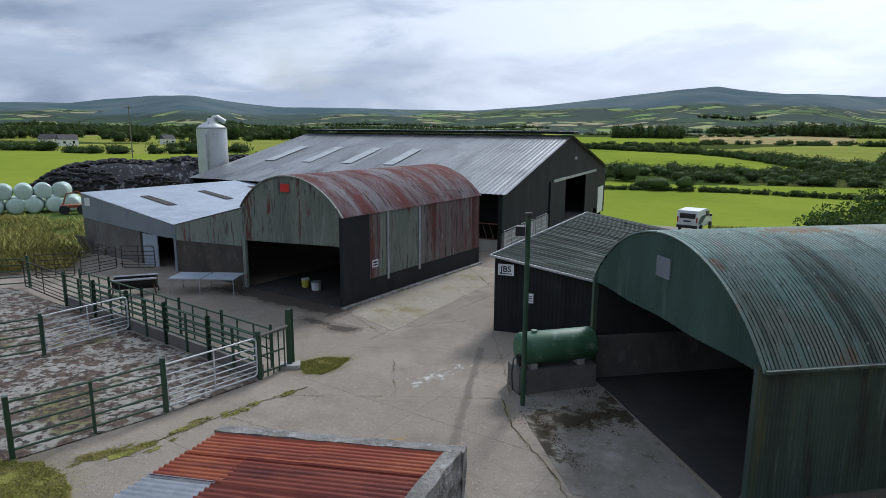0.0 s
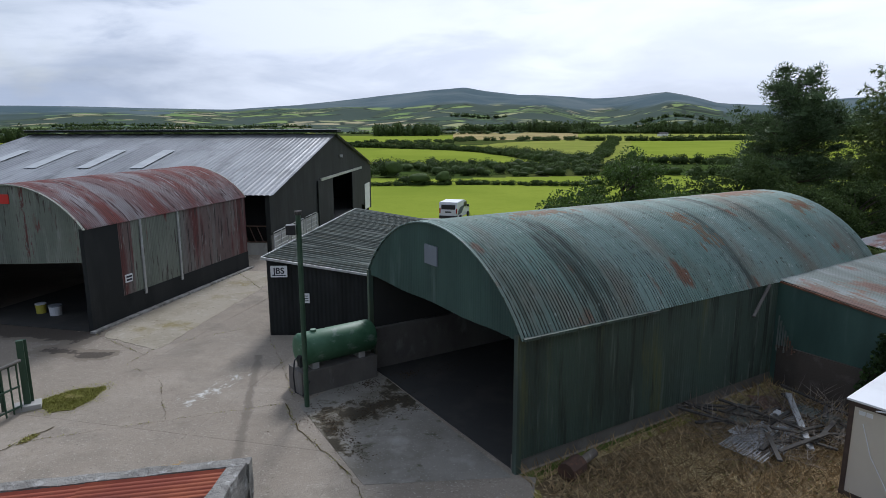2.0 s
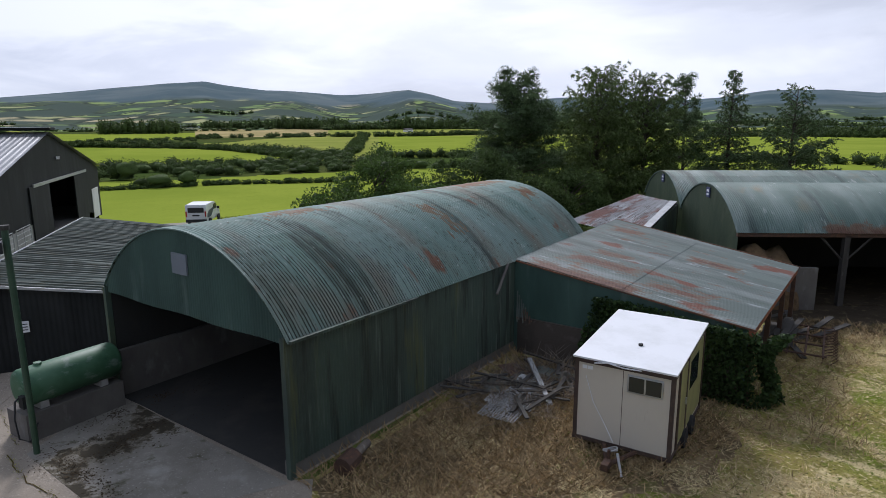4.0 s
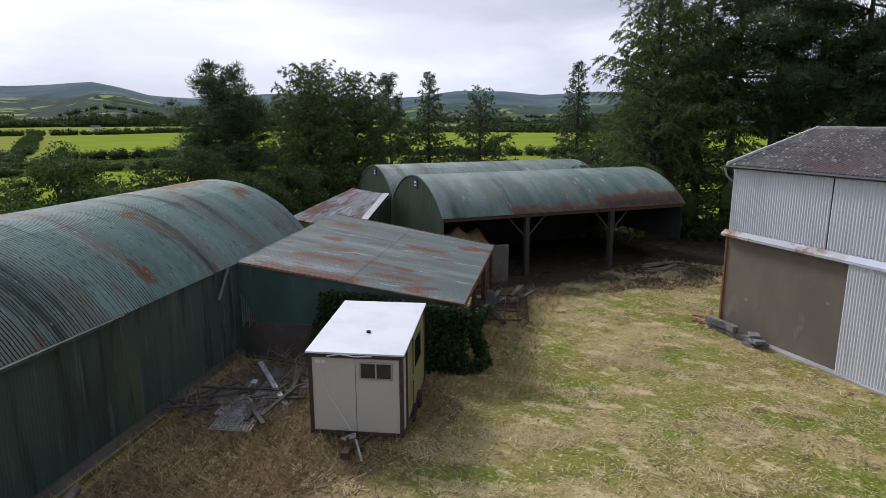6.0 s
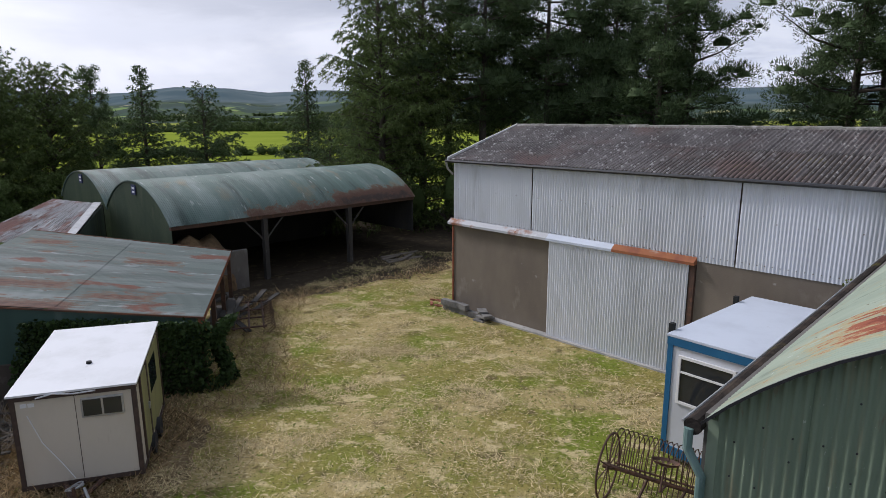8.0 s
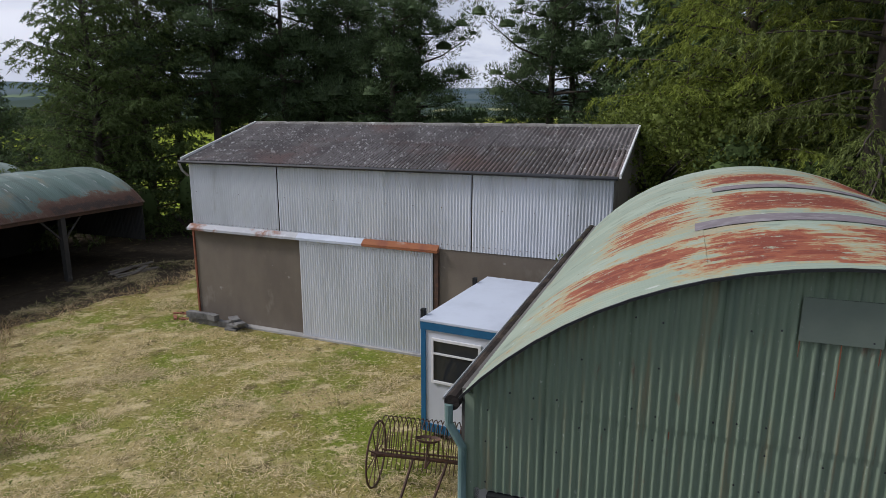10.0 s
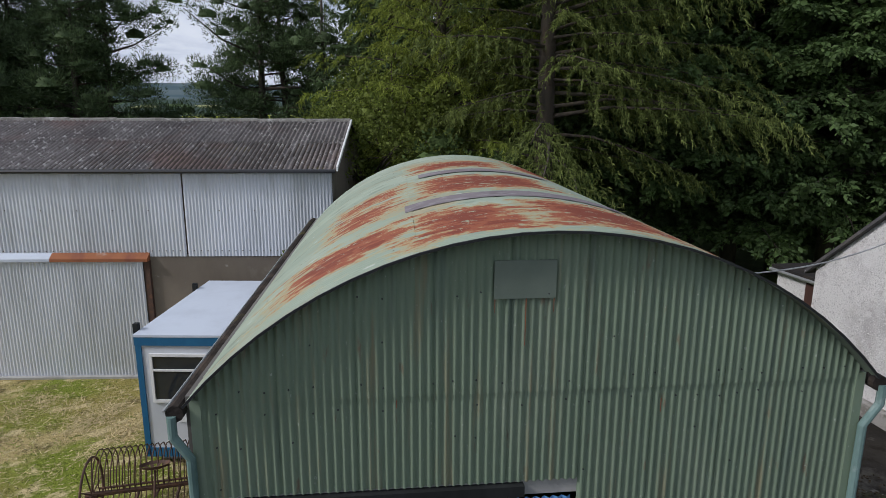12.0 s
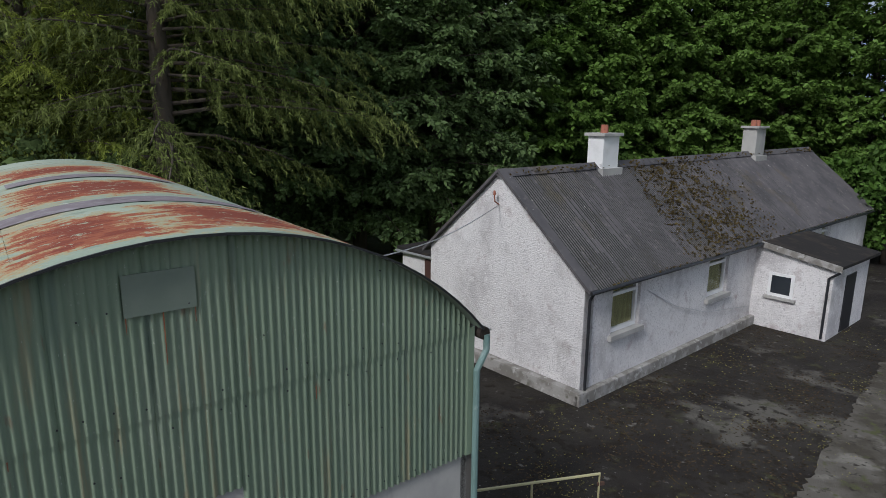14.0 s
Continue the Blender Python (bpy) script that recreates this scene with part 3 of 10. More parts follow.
M["track_rust"] = material("track_rust", (0.30, 0.105, 0.04), [((0.22, 0.07, 0.035), 2, (1, 1, 1), 0.45, 0.62, 8), ((0.50, 0.46, 0.42), 1.1, (0.5, 1, 1), 0.57, 0.66, 8)], rough=0.8, rot=WS_ROT)
M["dark_rust"] = material("dark_rust", (0.085, 0.05, 0.036), [((0.15, 0.075, 0.045), 8, (1, 1, 1), 0.5, 0.7, 8)], rough=0.85, metal=0.2)
M["big_roof"] = material("big_roof", (0.20, 0.207, 0.216), [((0.28, 0.288, 0.30), 0.35, (0.3, 1, 1), 0.45, 0.65), ((0.11, 0.115, 0.118), 1.2, (0.12, 1, 1), 0.5, 0.7), ((0.085, 0.088, 0.09), 0.25, (1, 1, 1), 0.55, 0.7, 8)], rough=0.36, metal=0.35, tint=0.10, rot=BIG_ROT + 90, rough_var=0.12)
M["big_rooflight"] = material("big_rooflight", (0.42, 0.44, 0.45), [((0.34, 0.36, 0.37), 1.2, (1, 1, 1), 0.45, 0.65)], rough=0.5)
M["black_steel"] = material("black_steel", (0.018, 0.020, 0.020), [((0.028, 0.03, 0.03), 0.8, (1, 1, 0.3), 0.45, 0.65), ((0.012, 0.013, 0.013), 1.5, (1, 1, 0.2), 0.5, 0.7)], rough=0.7, spec=0.2)
M["jbs_roof"] = material("jbs_roof", (0.100, 0.118, 0.104), [((0.070, 0.082, 0.074), 0.7, (0.3, 1, 1), 0.42, 0.62), ((0.15, 0.165, 0.145), 2.0, (0.2, 1, 1), 0.56, 0.74), ((0.05, 0.055, 0.05), 9, (0.2, 1, 1), 0.60, 0.7)], rough=0.8, tint=0.10, spec=0.2)
M["red_roof"] = material("red_roof", (0.185, 0.115, 0.112), [((0.27, 0.245, 0.245), 0.8, (1, 0.3, 0.3), 0.47, 0.62, 9), ((0.180, 0.055, 0.046), 0.9, (1, 0.25, 0.25), 0.48, 0.58, 10), ((0.075, 0.040, 0.036), 6.0, (1.3, 0.12, 0.12), 0.56, 0.64, 8), ((0.33, 0.30, 0.30), 7.0, (1.3, 0.14, 0.14), 0.60, 0.68, 7)], rough=0.7, rot=RED_ROT, tint=0.10, spec=0.3)
M["red_gable"] = material("red_gable", (0.205, 0.225, 0.185), [((0.150, 0.170, 0.140), 1.0, (1, 1, 0.25), 0.45, 0.65, 8), ((0.27, 0.285, 0.25), 4.5, (1, 1, 0.12), 0.55, 0.70, 7), ((0.075, 0.060, 0.052), 7, (1, 1, 0.10), 0.57, 0.63, 8), ((0.15, 0.045, 0.04), 1.4, (1, 1, 0.22), 0.61, 0.66, 10)], rough=0.75, rot=RED_ROT, tint=0.05)
patches(M["red_gable"], (-8.83, 24.29), RED_ROT, [(-0.3, 0.4, 2.3, 2.7), (-0.3, 0.4, 5.6, 6.2), (-0.3, 0.4, 8.4, 8.8)], [((0.135, 0.050, 0.044), -0.22)], (6.0, (1, 1, 0.22)), 0.6)
M["red_side"] = material("red_side", (0.175, 0.130, 0.120), [((0.225, 0.215, 0.195), 1.6, (1, 1, 0.14), 0.46, 0.62, 9), ((0.135, 0.050, 0.046), 1.3, (1, 1, 0.12), 0.50, 0.60, 10), ((0.060, 0.046, 0.042), 6.5, (1, 1, 0.08), 0.55, 0.62, 8), ((0.30, 0.285, 0.265), 8, (1, 1, 0.10), 0.61, 0.68, 7)], rough=0.8, rot=RED_ROT, tint=0.10)
M["grey_roof"] = material("grey_roof", (0.355, 0.405, 0.470), [((0.30, 0.345, 0.405), 0.5, (1, 1, 1), 0.42, 0.62), ((0.40, 0.445, 0.505), 1.5, (1, 1, 1), 0.5, 0.7)], rough=0.5, metal=0.15, tint=0.04)
M["grey_clad"] = material("grey_clad", (0.21, 0.235, 0.265), [((0.17, 0.19, 0.22), 0.8, (1, 1, 0.3), 0.45, 0.62)], rough=0.55)
M["block_wall"] = material("block_wall", (0.155, 0.145, 0.13), [((0.11, 0.10, 0.092), 0.7, (1, 1, 0.6), 0.42, 0.62, 8), ((0.22, 0.21, 0.2), 1.8, (1, 1, 0.5), 0.58, 0.72, 8)], rough=0.95, bump=((20, 0.006),))
M["old_block"] = material("old_block", (0.080, 0.066, 0.054), [((0.05, 0.042, 0.036), 0.9, (1, 1, 0.6), 0.42, 0.62, 8), ((0.12, 0.105, 0.09), 2.4, (1, 1, 1), 0.56, 0.70, 8)], rough=0.95, bump=((20, 0.008),))
M["light_concrete"] = material("light_concrete", (0.40, 0.39, 0.365), [((0.3, 0.295, 0.28), 1.0, (1, 1, 0.6), 0.42, 0.62, 8), ((0.2, 0.2, 0.19), 2.2, (1, 1, 0.3), 0.6, 0.75, 8)], rough=0.95, bump=((20, 0.004),))
# Near-black tone for open interiors; their gloom is part of the colour.
M["shaded_inside"] = material("shaded_inside", (0.03, 0.03, 0.028), [((0.05, 0.045, 0.04), 0.8, (1, 1, 0.4), 0.5, 0.7)], rough=0.9)
M["pebbledash"] = material("pebbledash", (0.68, 0.66, 0.65), [((0.47, 0.45, 0.45), 0.8, (1, 1, 0.7), 0.47, 0.66, 11), ((0.43, 0.415, 0.41), 19, (1, 1, 1), 0.52, 0.66, 5), ((0.74, 0.725, 0.71), 24, (1, 1, 1), 0.55, 0.66, 4), ((0.40, 0.34, 0.335), 1.7, (1, 1, 1), 0.58, 0.74, 12), ((0.70, 0.685, 0.675), 2.6, (1, 1, 1), 0.57, 0.68, 11), ((0.30, 0.285, 0.27), 0.6, (1, 1, 0.6), 0.60, 0.74, 12)], rough=0.95, bump=((26, 0.03), (60, 0.012)))
M["plinth"] = material("plinth", (0.31, 0.298, 0.278), [((0.19, 0.178, 0.158), 2.2, (1, 1, 1), 0.44, 0.56, 10), ((0.42, 0.41, 0.39), 5, (1, 1, 1), 0.58, 0.66, 9), ((0.13, 0.122, 0.098), 3, (1, 1, 1), 0.58, 0.68, 9)], rough=0.95, bump=((18, 0.03),))
M["house_roof"] = material("house_roof", (0.086, 0.080, 0.082), [((0.055, 0.052, 0.055), 0.8, (1, 1, 1), 0.42, 0.62, 8), ((0.13, 0.118, 0.112), 4, (1, 1, 1), 0.56, 0.70, 9), ((0.085, 0.07, 0.05), 0.45, (1, 1, 1), 0.60, 0.72, 9), ((0.40, 0.38, 0.36), 9, (1, 1, 1), 0.70, 0.74, 4)], rough=0.85, tint=0.06)
M["moss"] = material("moss", (0.085, 0.062, 0.026), [((0.05, 0.04, 0.02), 6, (1, 1, 1), 0.42, 0.62, 8), ((0.12, 0.10, 0.03), 3, (1, 1, 1), 0.55, 0.7, 8)], rough=1.0, bump=((40, 0.02),), spec=0.05)
M["white_paint"] = material("white_paint", (0.72, 0.72, 0.71), [((0.6, 0.6, 0.59), 2, (1, 1, 1), 0.5, 0.75)], rough=0.5)
M["black_paint"] = material("black_paint", (0.02, 0.021, 0.024), rough=0.4)
M["glass"] = glass("glass")
M["clear_pane"] = material("clear_pane", (0.9, 0.92, 0.92), rough=0.02)
M["clear_pane"].node_tree.nodes["Principled BSDF"].inputs["Transmission Weight"].default_value = 1.0
M["clear_pane"].node_tree.nodes["Principled BSDF"].inputs["IOR"].default_value = 1.15
M["curtain"] = material("curtain", (0.27, 0.25, 0.11), [((0.2, 0.185, 0.08), 5, (1, 1, 0.15), 0.45, 0.6)], rough=0.9)
M["terracotta"] = material("terracotta", (0.33, 0.12, 0.075), [((0.22, 0.09, 0.06), 8, (1, 1, 1), 0.5, 0.7)], rough=0.9)
M["brown_door"] = material("brown_door", (0.06, 0.026, 0.02), [((0.09, 0.04, 0.03), 3, (1, 1, 0.3), 0.5, 0.7)], rough=0.7)
M["felt_black"] = material("felt_black", (0.03, 0.028, 0.027), [((0.06, 0.05, 0.04), 1.5, (1, 1, 1), 0.5, 0.7, 8)], rough=1.0, spec=0.1)
M["green_paint"] = material("green_paint", (0.026, 0.062, 0.034), [((0.04, 0.08, 0.045), 3, (1, 1, 1), 0.45, 0.7), ((0.09, 0.07, 0.05), 9, (1, 1, 1), 0.70, 0.78)], rough=0.55)
M["tank_green"] = material("tank_green", (0.045, 0.120, 0.062), [((0.075, 0.165, 0.095), 1.4, (1, 1, 1), 0.45, 0.7, 8), ((0.17, 0.235, 0.19), 2.4, (1, 1, 2), 0.57, 0.70, 10), ((0.02, 0.06, 0.035), 4, (1, 1, 1), 0.6, 0.8, 8)], rough=0.55, spec=0.4)
M["cream"] = material("cream", (0.57, 0.52, 0.435), [((0.52, 0.47, 0.39), 0.8, (1, 1, 0.5), 0.45, 0.65), ((0.38, 0.34, 0.28), 3, (1, 1, 0.2), 0.62, 0.8)], rough=0.6)
M["cabin_roof"] = material("cabin_roof", (0.72, 0.73, 0.75), [((0.64, 0.65, 0.66), 1.2, (1, 1, 1), 0.45, 0.65), ((0.5, 0.5, 0.49), 4, (1, 1, 1), 0.66, 0.8)], rough=0.5)
M["brown_trim"] = material("brown_trim", (0.055, 0.035, 0.028), [((0.09, 0.06, 0.045), 5, (1, 1, 1), 0.5, 0.7)], rough=0.7)
M["yellow_panel"] = material("yellow_panel", (0.30, 0.29, 0.12), [((0.22, 0.21, 0.1), 2, (1, 1, 0.4), 0.45, 0.65)], rough=0.6)
M["office_white"] = material("office_white", (0.56, 0.58, 0.62), [((0.5, 0.52, 0.55), 1.3, (1, 1, 0.4), 0.45, 0.65)], rough=0.5)
M["office_blue"] = material("office_blue", (0.012, 0.11, 0.235), [((0.02, 0.14, 0.28), 2, (1, 1, 1), 0.5, 0.7)], rough=0.4)
M["office_roof"] = material("office_roof", (0.55, 0.60, 0.68), [((0.49, 0.535, 0.61), 0.9, (1, 1, 1), 0.42, 0.62), ((0.4, 0.42, 0.46), 5, (1, 1, 1), 0.68, 0.8)], rough=0.5)
M["tin_red"] = material("tin_red", (0.27, 0.060, 0.030), [((0.35, 0.095, 0.04), 0.9, (1, 1, 1), 0.45, 0.6, 8), ((0.17, 0.036, 0.024), 1.6, (0.3, 2, 1), 0.52, 0.68, 8), ((0.36, 0.20, 0.13), 7, (1, 1, 1), 0.68, 0.76, 8)], rough=0.7, tint=0.10)
M["tin_crimson"] = material("tin_crimson", (0.165, 0.032, 0.022), [((0.22, 0.050, 0.028), 0.9, (1, 1, 1), 0.45, 0.6, 8), ((0.10, 0.022, 0.018), 1.6, (0.3, 2, 1), 0.52, 0.68, 8), ((0.30, 0.20, 0.15), 9, (1, 1, 1), 0.70, 0.76, 8)], rough=0.7, tint=0.10)
M["stone_lime"] = material("stone_lime", (0.24, 0.23, 0.21), [((0.16, 0.15, 0.135), 3.0, (1, 1, 1), 0.45, 0.6, 9), ((0.40, 0.39, 0.37), 4, (1, 1, 1), 0.56, 0.68, 9)], rough=0.95, bump=((10, 0.04), (40, 0.01)))
M["silo"] = material("silo", (0.60, 0.615, 0.62), [((0.50, 0.53, 0.50), 0.7, (1, 1, 0.5), 0.45, 0.65), ((0.42, 0.44, 0.39), 2, (1, 1, 0.3), 0.58, 0.75)], rough=0.42, metal=0.35)
M["bale"] = material("bale", (0.50, 0.62, 0.55), [((0.44, 0.55, 0.49), 3, (1, 1, 1), 0.45, 0.65)], rough=0.3, tint=0.10)
M["tyre"] = material("tyre", (0.014, 0.014, 0.015), [((0.03, 0.03, 0.032), 6, (1, 1, 1), 0.5, 0.7)], rough=0.8, tint=0.3)
M["plastic_sheet"] = material("plastic_sheet", (0.014, 0.014, 0.016), [((0.16, 0.165, 0.175), 0.9, (2.5, 2.5, 0.6), 0.55, 0.62, 8)], rough=0.6, spec=0.3)
M["van_white"] = material("van_white", (0.72, 0.73, 0.75), rough=0.25)
M["van_dark"] = material("van_dark", (0.02, 0.021, 0.025), rough=0.3)
M["van_blue"] = material("van_blue", (0.03, 0.045, 0.10), rough=0.4)
M["lamp_red"] = material("lamp_red", (0.35, 0.015, 0.015), rough=0.3)
M["timber"] = material("timber", (0.19, 0.165, 0.135), [((0.12, 0.10, 0.085), 4, (1, 1, 0.25), 0.45, 0.65), ((0.27, 0.25, 0.22), 7, (1, 1, 0.3), 0.58, 0.75)], rough=0.9)
M["sign_white"] = material("sign_white", (0.70, 0.71, 0.72), [((0.6, 0.6, 0.6), 5, (1, 1, 1), 0.55, 0.75)], rough=0.5)
M["sign_blue"] = material("sign_blue", (0.03, 0.04, 0.12), rough=0.5)
M["sign_red"] = material("sign_red", (0.55, 0.018, 0.014), rough=0.5)
M["letters"] = material("letters", (0.015, 0.018, 0.03), rough=0.6)
M["blue_sheet"] = material("blue_sheet", (0.10, 0.27, 0.52), [((0.30, 0.45, 0.62), 2.0, (1, 1, 0.3), 0.5, 0.68, 7)], rough=0.5, rot=GB_ROT)
M["yellow_tub"] = material("yellow_tub", (0.45, 0.40, 0.06), rough=0.5)
M["white_tub"] = material("white_tub", (0.62, 0.63, 0.66), rough=0.5)
M["stone_grey"] = material("stone_grey", (0.2, 0.195, 0.185), [((0.12, 0.115, 0.11), 4, (1, 1, 1), 0.45, 0.65, 8)], rough=0.95, tint=0.2, bump=((15, 0.02),))
M["hay"] = material("hay", (0.17, 0.11, 0.055), [((0.10, 0.065, 0.035), 4, (1, 1, 1), 0.45, 0.65, 8)], rough=1.0, bump=((20, 0.04),))


# ---- building blocks ----
def mesh_of(bm, name, mat, smooth=False):
    me = bpy.data.meshes.new(name)
    bmesh.ops.recalc_face_normals(bm, faces=bm.faces[:])
    bm.to_mesh(me)
    bm.free()
    if mat is not None:
        me.materials.append(mat)
    if smooth:
        me.polygons.foreach_set("use_smooth", [True] * len(me.polygons))
    return me


def part(name, bm, mat, parent, label="", smooth=False, m=None):
    ob = new(name, mesh_of(bm, name, mat, smooth))
    if parent is not None:
        ob.parent = parent
    if m is not None:
        ob.matrix_basis = m
    return tagged(ob, label)


def raw(name, verts, faces, mat, parent=None, label="", smooth=False, m=None):
    me = bpy.data.meshes.new(name)
    me.from_pydata([tuple(v) for v in verts] if not isinstance(verts, list) else verts, [], faces)
    me.materials.append(mat)
    if smooth:
        me.polygons.foreach_set("use_smooth", [True] * len(me.polygons))
    ob = new(name, me)
    if parent is not None:
        ob.parent = parent
    if m is not None:
        ob.matrix_basis = m
    return tagged(ob, label)


def thing(name, x, y, z=0.0, rot=0.0, label="", category="", group="", kind=""):
    ob = new(name)
    ob.empty_display_size = 0.3
    ob.matrix_basis = pose(x, y, z, 0, 0, rot)
    return tagged(ob, label, category, group, kind)


def BM():
    return bmesh.new()


def box(bm, x0, x1, y0, y1, z0, z1, m=None, bevel=0.0):
    r = bmesh.ops.create_cube(bm, size=1.0)
    vs = r["verts"]
    bmesh.ops.scale(bm, vec=(x1 - x0, y1 - y0, z1 - z0), verts=vs)
    bmesh.ops.translate(bm, vec=((x0 + x1) / 2, (y0 + y1) / 2, (z0 + z1) / 2), verts=vs)
    if bevel:
        es = list({e for v in vs for e in v.link_edges})
        out = bmesh.ops.bevel(bm, geom=es, offset=bevel, segments=2, affect="EDGES", profile=0.7)
        vs = [v for v in out["verts"]] + [v for v in vs if v.is_valid]
    if m is not None:
        bmesh.ops.transform(bm, matrix=m, verts=[v for v in set(vs) if v.is_valid])
    return bm


def slab(bm, pts, push):
    """A plate: the polygon pts, thickened by the vector push."""
    push = Vector(push)
    a = [bm.verts.new(p) for p in pts]
    b = [bm.verts.new(Vector(p) + push) for p in pts]
    bm.faces.new(a)
    bm.faces.new(b[::-1])
    for i in range(len(a)):
        j = (i + 1) % len(a)
        bm.faces.new((a[i], b[i], b[j], a[j]))
    return bm


def tube(bm, pts, r, n=8, caps=True, r2=None):
    """A round bar along the points."""
    pts = [Vector(p) for p in pts]
    rings = []
    side = None
    for i, p in enumerate(pts):
        d = (pts[min(i + 1, len(pts) - 1)] - pts[max(i - 1, 0)]).normalized()
        if side is None:
            side = d.orthogonal().normalized()
        side = (side - d * side.dot(d)).normalized()
        up = d.cross(side)
        rr = r if r2 is None else r + (r2 - r) * i / max(1, len(pts) - 1)
        rings.append([bm.verts.new(p + side * (rr * math.cos(k * math.tau / n)) + up * (rr * math.sin(k * math.tau / n))) for k in range(n)])
    for a, b in zip(rings, rings[1:]):
        for k in range(n):
            bm.faces.new((a[k], a[(k + 1) % n], b[(k + 1) % n], b[k]))
    if caps:
        bm.faces.new(rings[0][::-1])
        bm.faces.new(rings[-1])
    return bm


def ring(bm, centre, axis, radius, r, n=24, k=6):
    c, axis = Vector(centre), Vector(axis).normalized()
    u = axis.orthogonal().normalized()
    v = axis.cross(u)
    loops = []
    for i in range(n):
        a = i * math.tau / n
        d = u * math.cos(a) + v * math.sin(a)
        loops.append([bm.verts.new(c + d * (radius + r * math.cos(j * math.tau / k)) + axis * (r * math.sin(j * math.tau / k))) for j in range(k)])
    for i in range(n):
        a, b = loops[i], loops[(i + 1) % n]
        for j in range(k):
            bm.faces.new((a[j], a[(j + 1) % k], b[(j + 1) % k], b[j]))
    return bm


def wavy(p00, p10, p11, p01, pitch, amp, step=4, bend=None, top=None):
    """Corrugated sheet between four corners; the waves follow one another from p00 to p10. Returns verts and faces.
    top: a function of the way along u (0 to 1) that gives how far up v the sheet reaches."""
    p00, p10, p11, p01 = (Vector(p) for p in (p00, p10, p11, p01))
    nrm = (p10 - p00).cross(p01 - p00).normalized()
    n = max(1, round((p10 - p00).length / pitch)) * step
    vs, fs = [], []
    for i in range(n + 1):
        u = i / n
        o = nrm * (-amp * math.cos(i / step * math.tau))
        a, b = p00.lerp(p10, u) + o, p01.lerp(p11, u) + o
        if top:
            b = a.lerp(b, top(u))
        vs += [a, b]
    for i in range(n):
        fs.append((2 * i, 2 * i + 2, 2 * i + 3, 2 * i + 1))
    return vs, fs


def sheet(name, quad, mat, parent, pitch=0.092, amp=0.020, label="", top=None, step=4):
    vs, fs = wavy(*quad, pitch, amp, top=top, step=step)
    return raw(name, vs, fs, mat, parent, label, smooth=True)


def sheets(name, quad, mat, parent, width=0.66, rows=1, pitch=0.092, amp=0.018, lap=0.012, label="", step=4):
    """A roof or wall of overlapping corrugated sheets, each an object: columns along u, rows up v."""
    p00, p10, p11, p01 = (Vector(p) for p in quad)
    nrm = (p10 - p00).cross(p01 - p00).normalized()
    cols = max(1, round((p10 - p00).length / width))
    for i in range(cols):
        for j in range(rows):
            u0, u1, v0, v1 = i / cols, (i + 1) / cols, j / rows, (j + 1) / rows
            v1 = min(1.0, v1 + 0.02)
            lift = nrm * (lap * (j % 2) + random.uniform(0, 0.004))
            c = [p00.lerp(p10, u).lerp(p01.lerp(p11, u), v) + lift for u, v in ((u0, v0), (u1, v0), (u1, v1), (u0, v1))]
            sheet(name, c, mat, parent, pitch, amp, label, step=step)


def furrows(quad, width, pitch, mat, parent, keep=0.9, drop=0.008, seed=3):
    """Dark strips in broken runs along the furrows of a corrugated slope laid out by sheets(): rib shade with dirt and
    moss.
    """
    p00, p10, p11, p01 = quad
    nrm = (p10 - p00).cross(p01 - p00).normalized()
    cols = max(1, round((p10 - p00).length / width))
    waves = max(1, round((p10 - p00).length / cols / pitch))
    r = random.Random(seed)
    vs, fs = [], []
    n = cols * waves
    for k in range(n):
        v = 0.0
        while v < 0.99:
            v2 = min(1.0, v + r.uniform(0.08, 0.4))
            if r.random() < keep:
                w = r.uniform(0.15, 0.30) / n
                o = len(vs)
                for vv in (v, v2):
                    for s_ in (-1, 1):
                        u = min(1.0, max(0.0, k / n + s_ * w))
                        vs.append(p00.lerp(p10, u).lerp(p01.lerp(p11, u), vv) - nrm * drop)
                fs.append((o, o + 1, o + 3, o + 2))
            v = v2
    return raw("furrow_moss", vs, fs, mat, parent, "dark strips of rib shade, moss and dirt in the roof furrows")


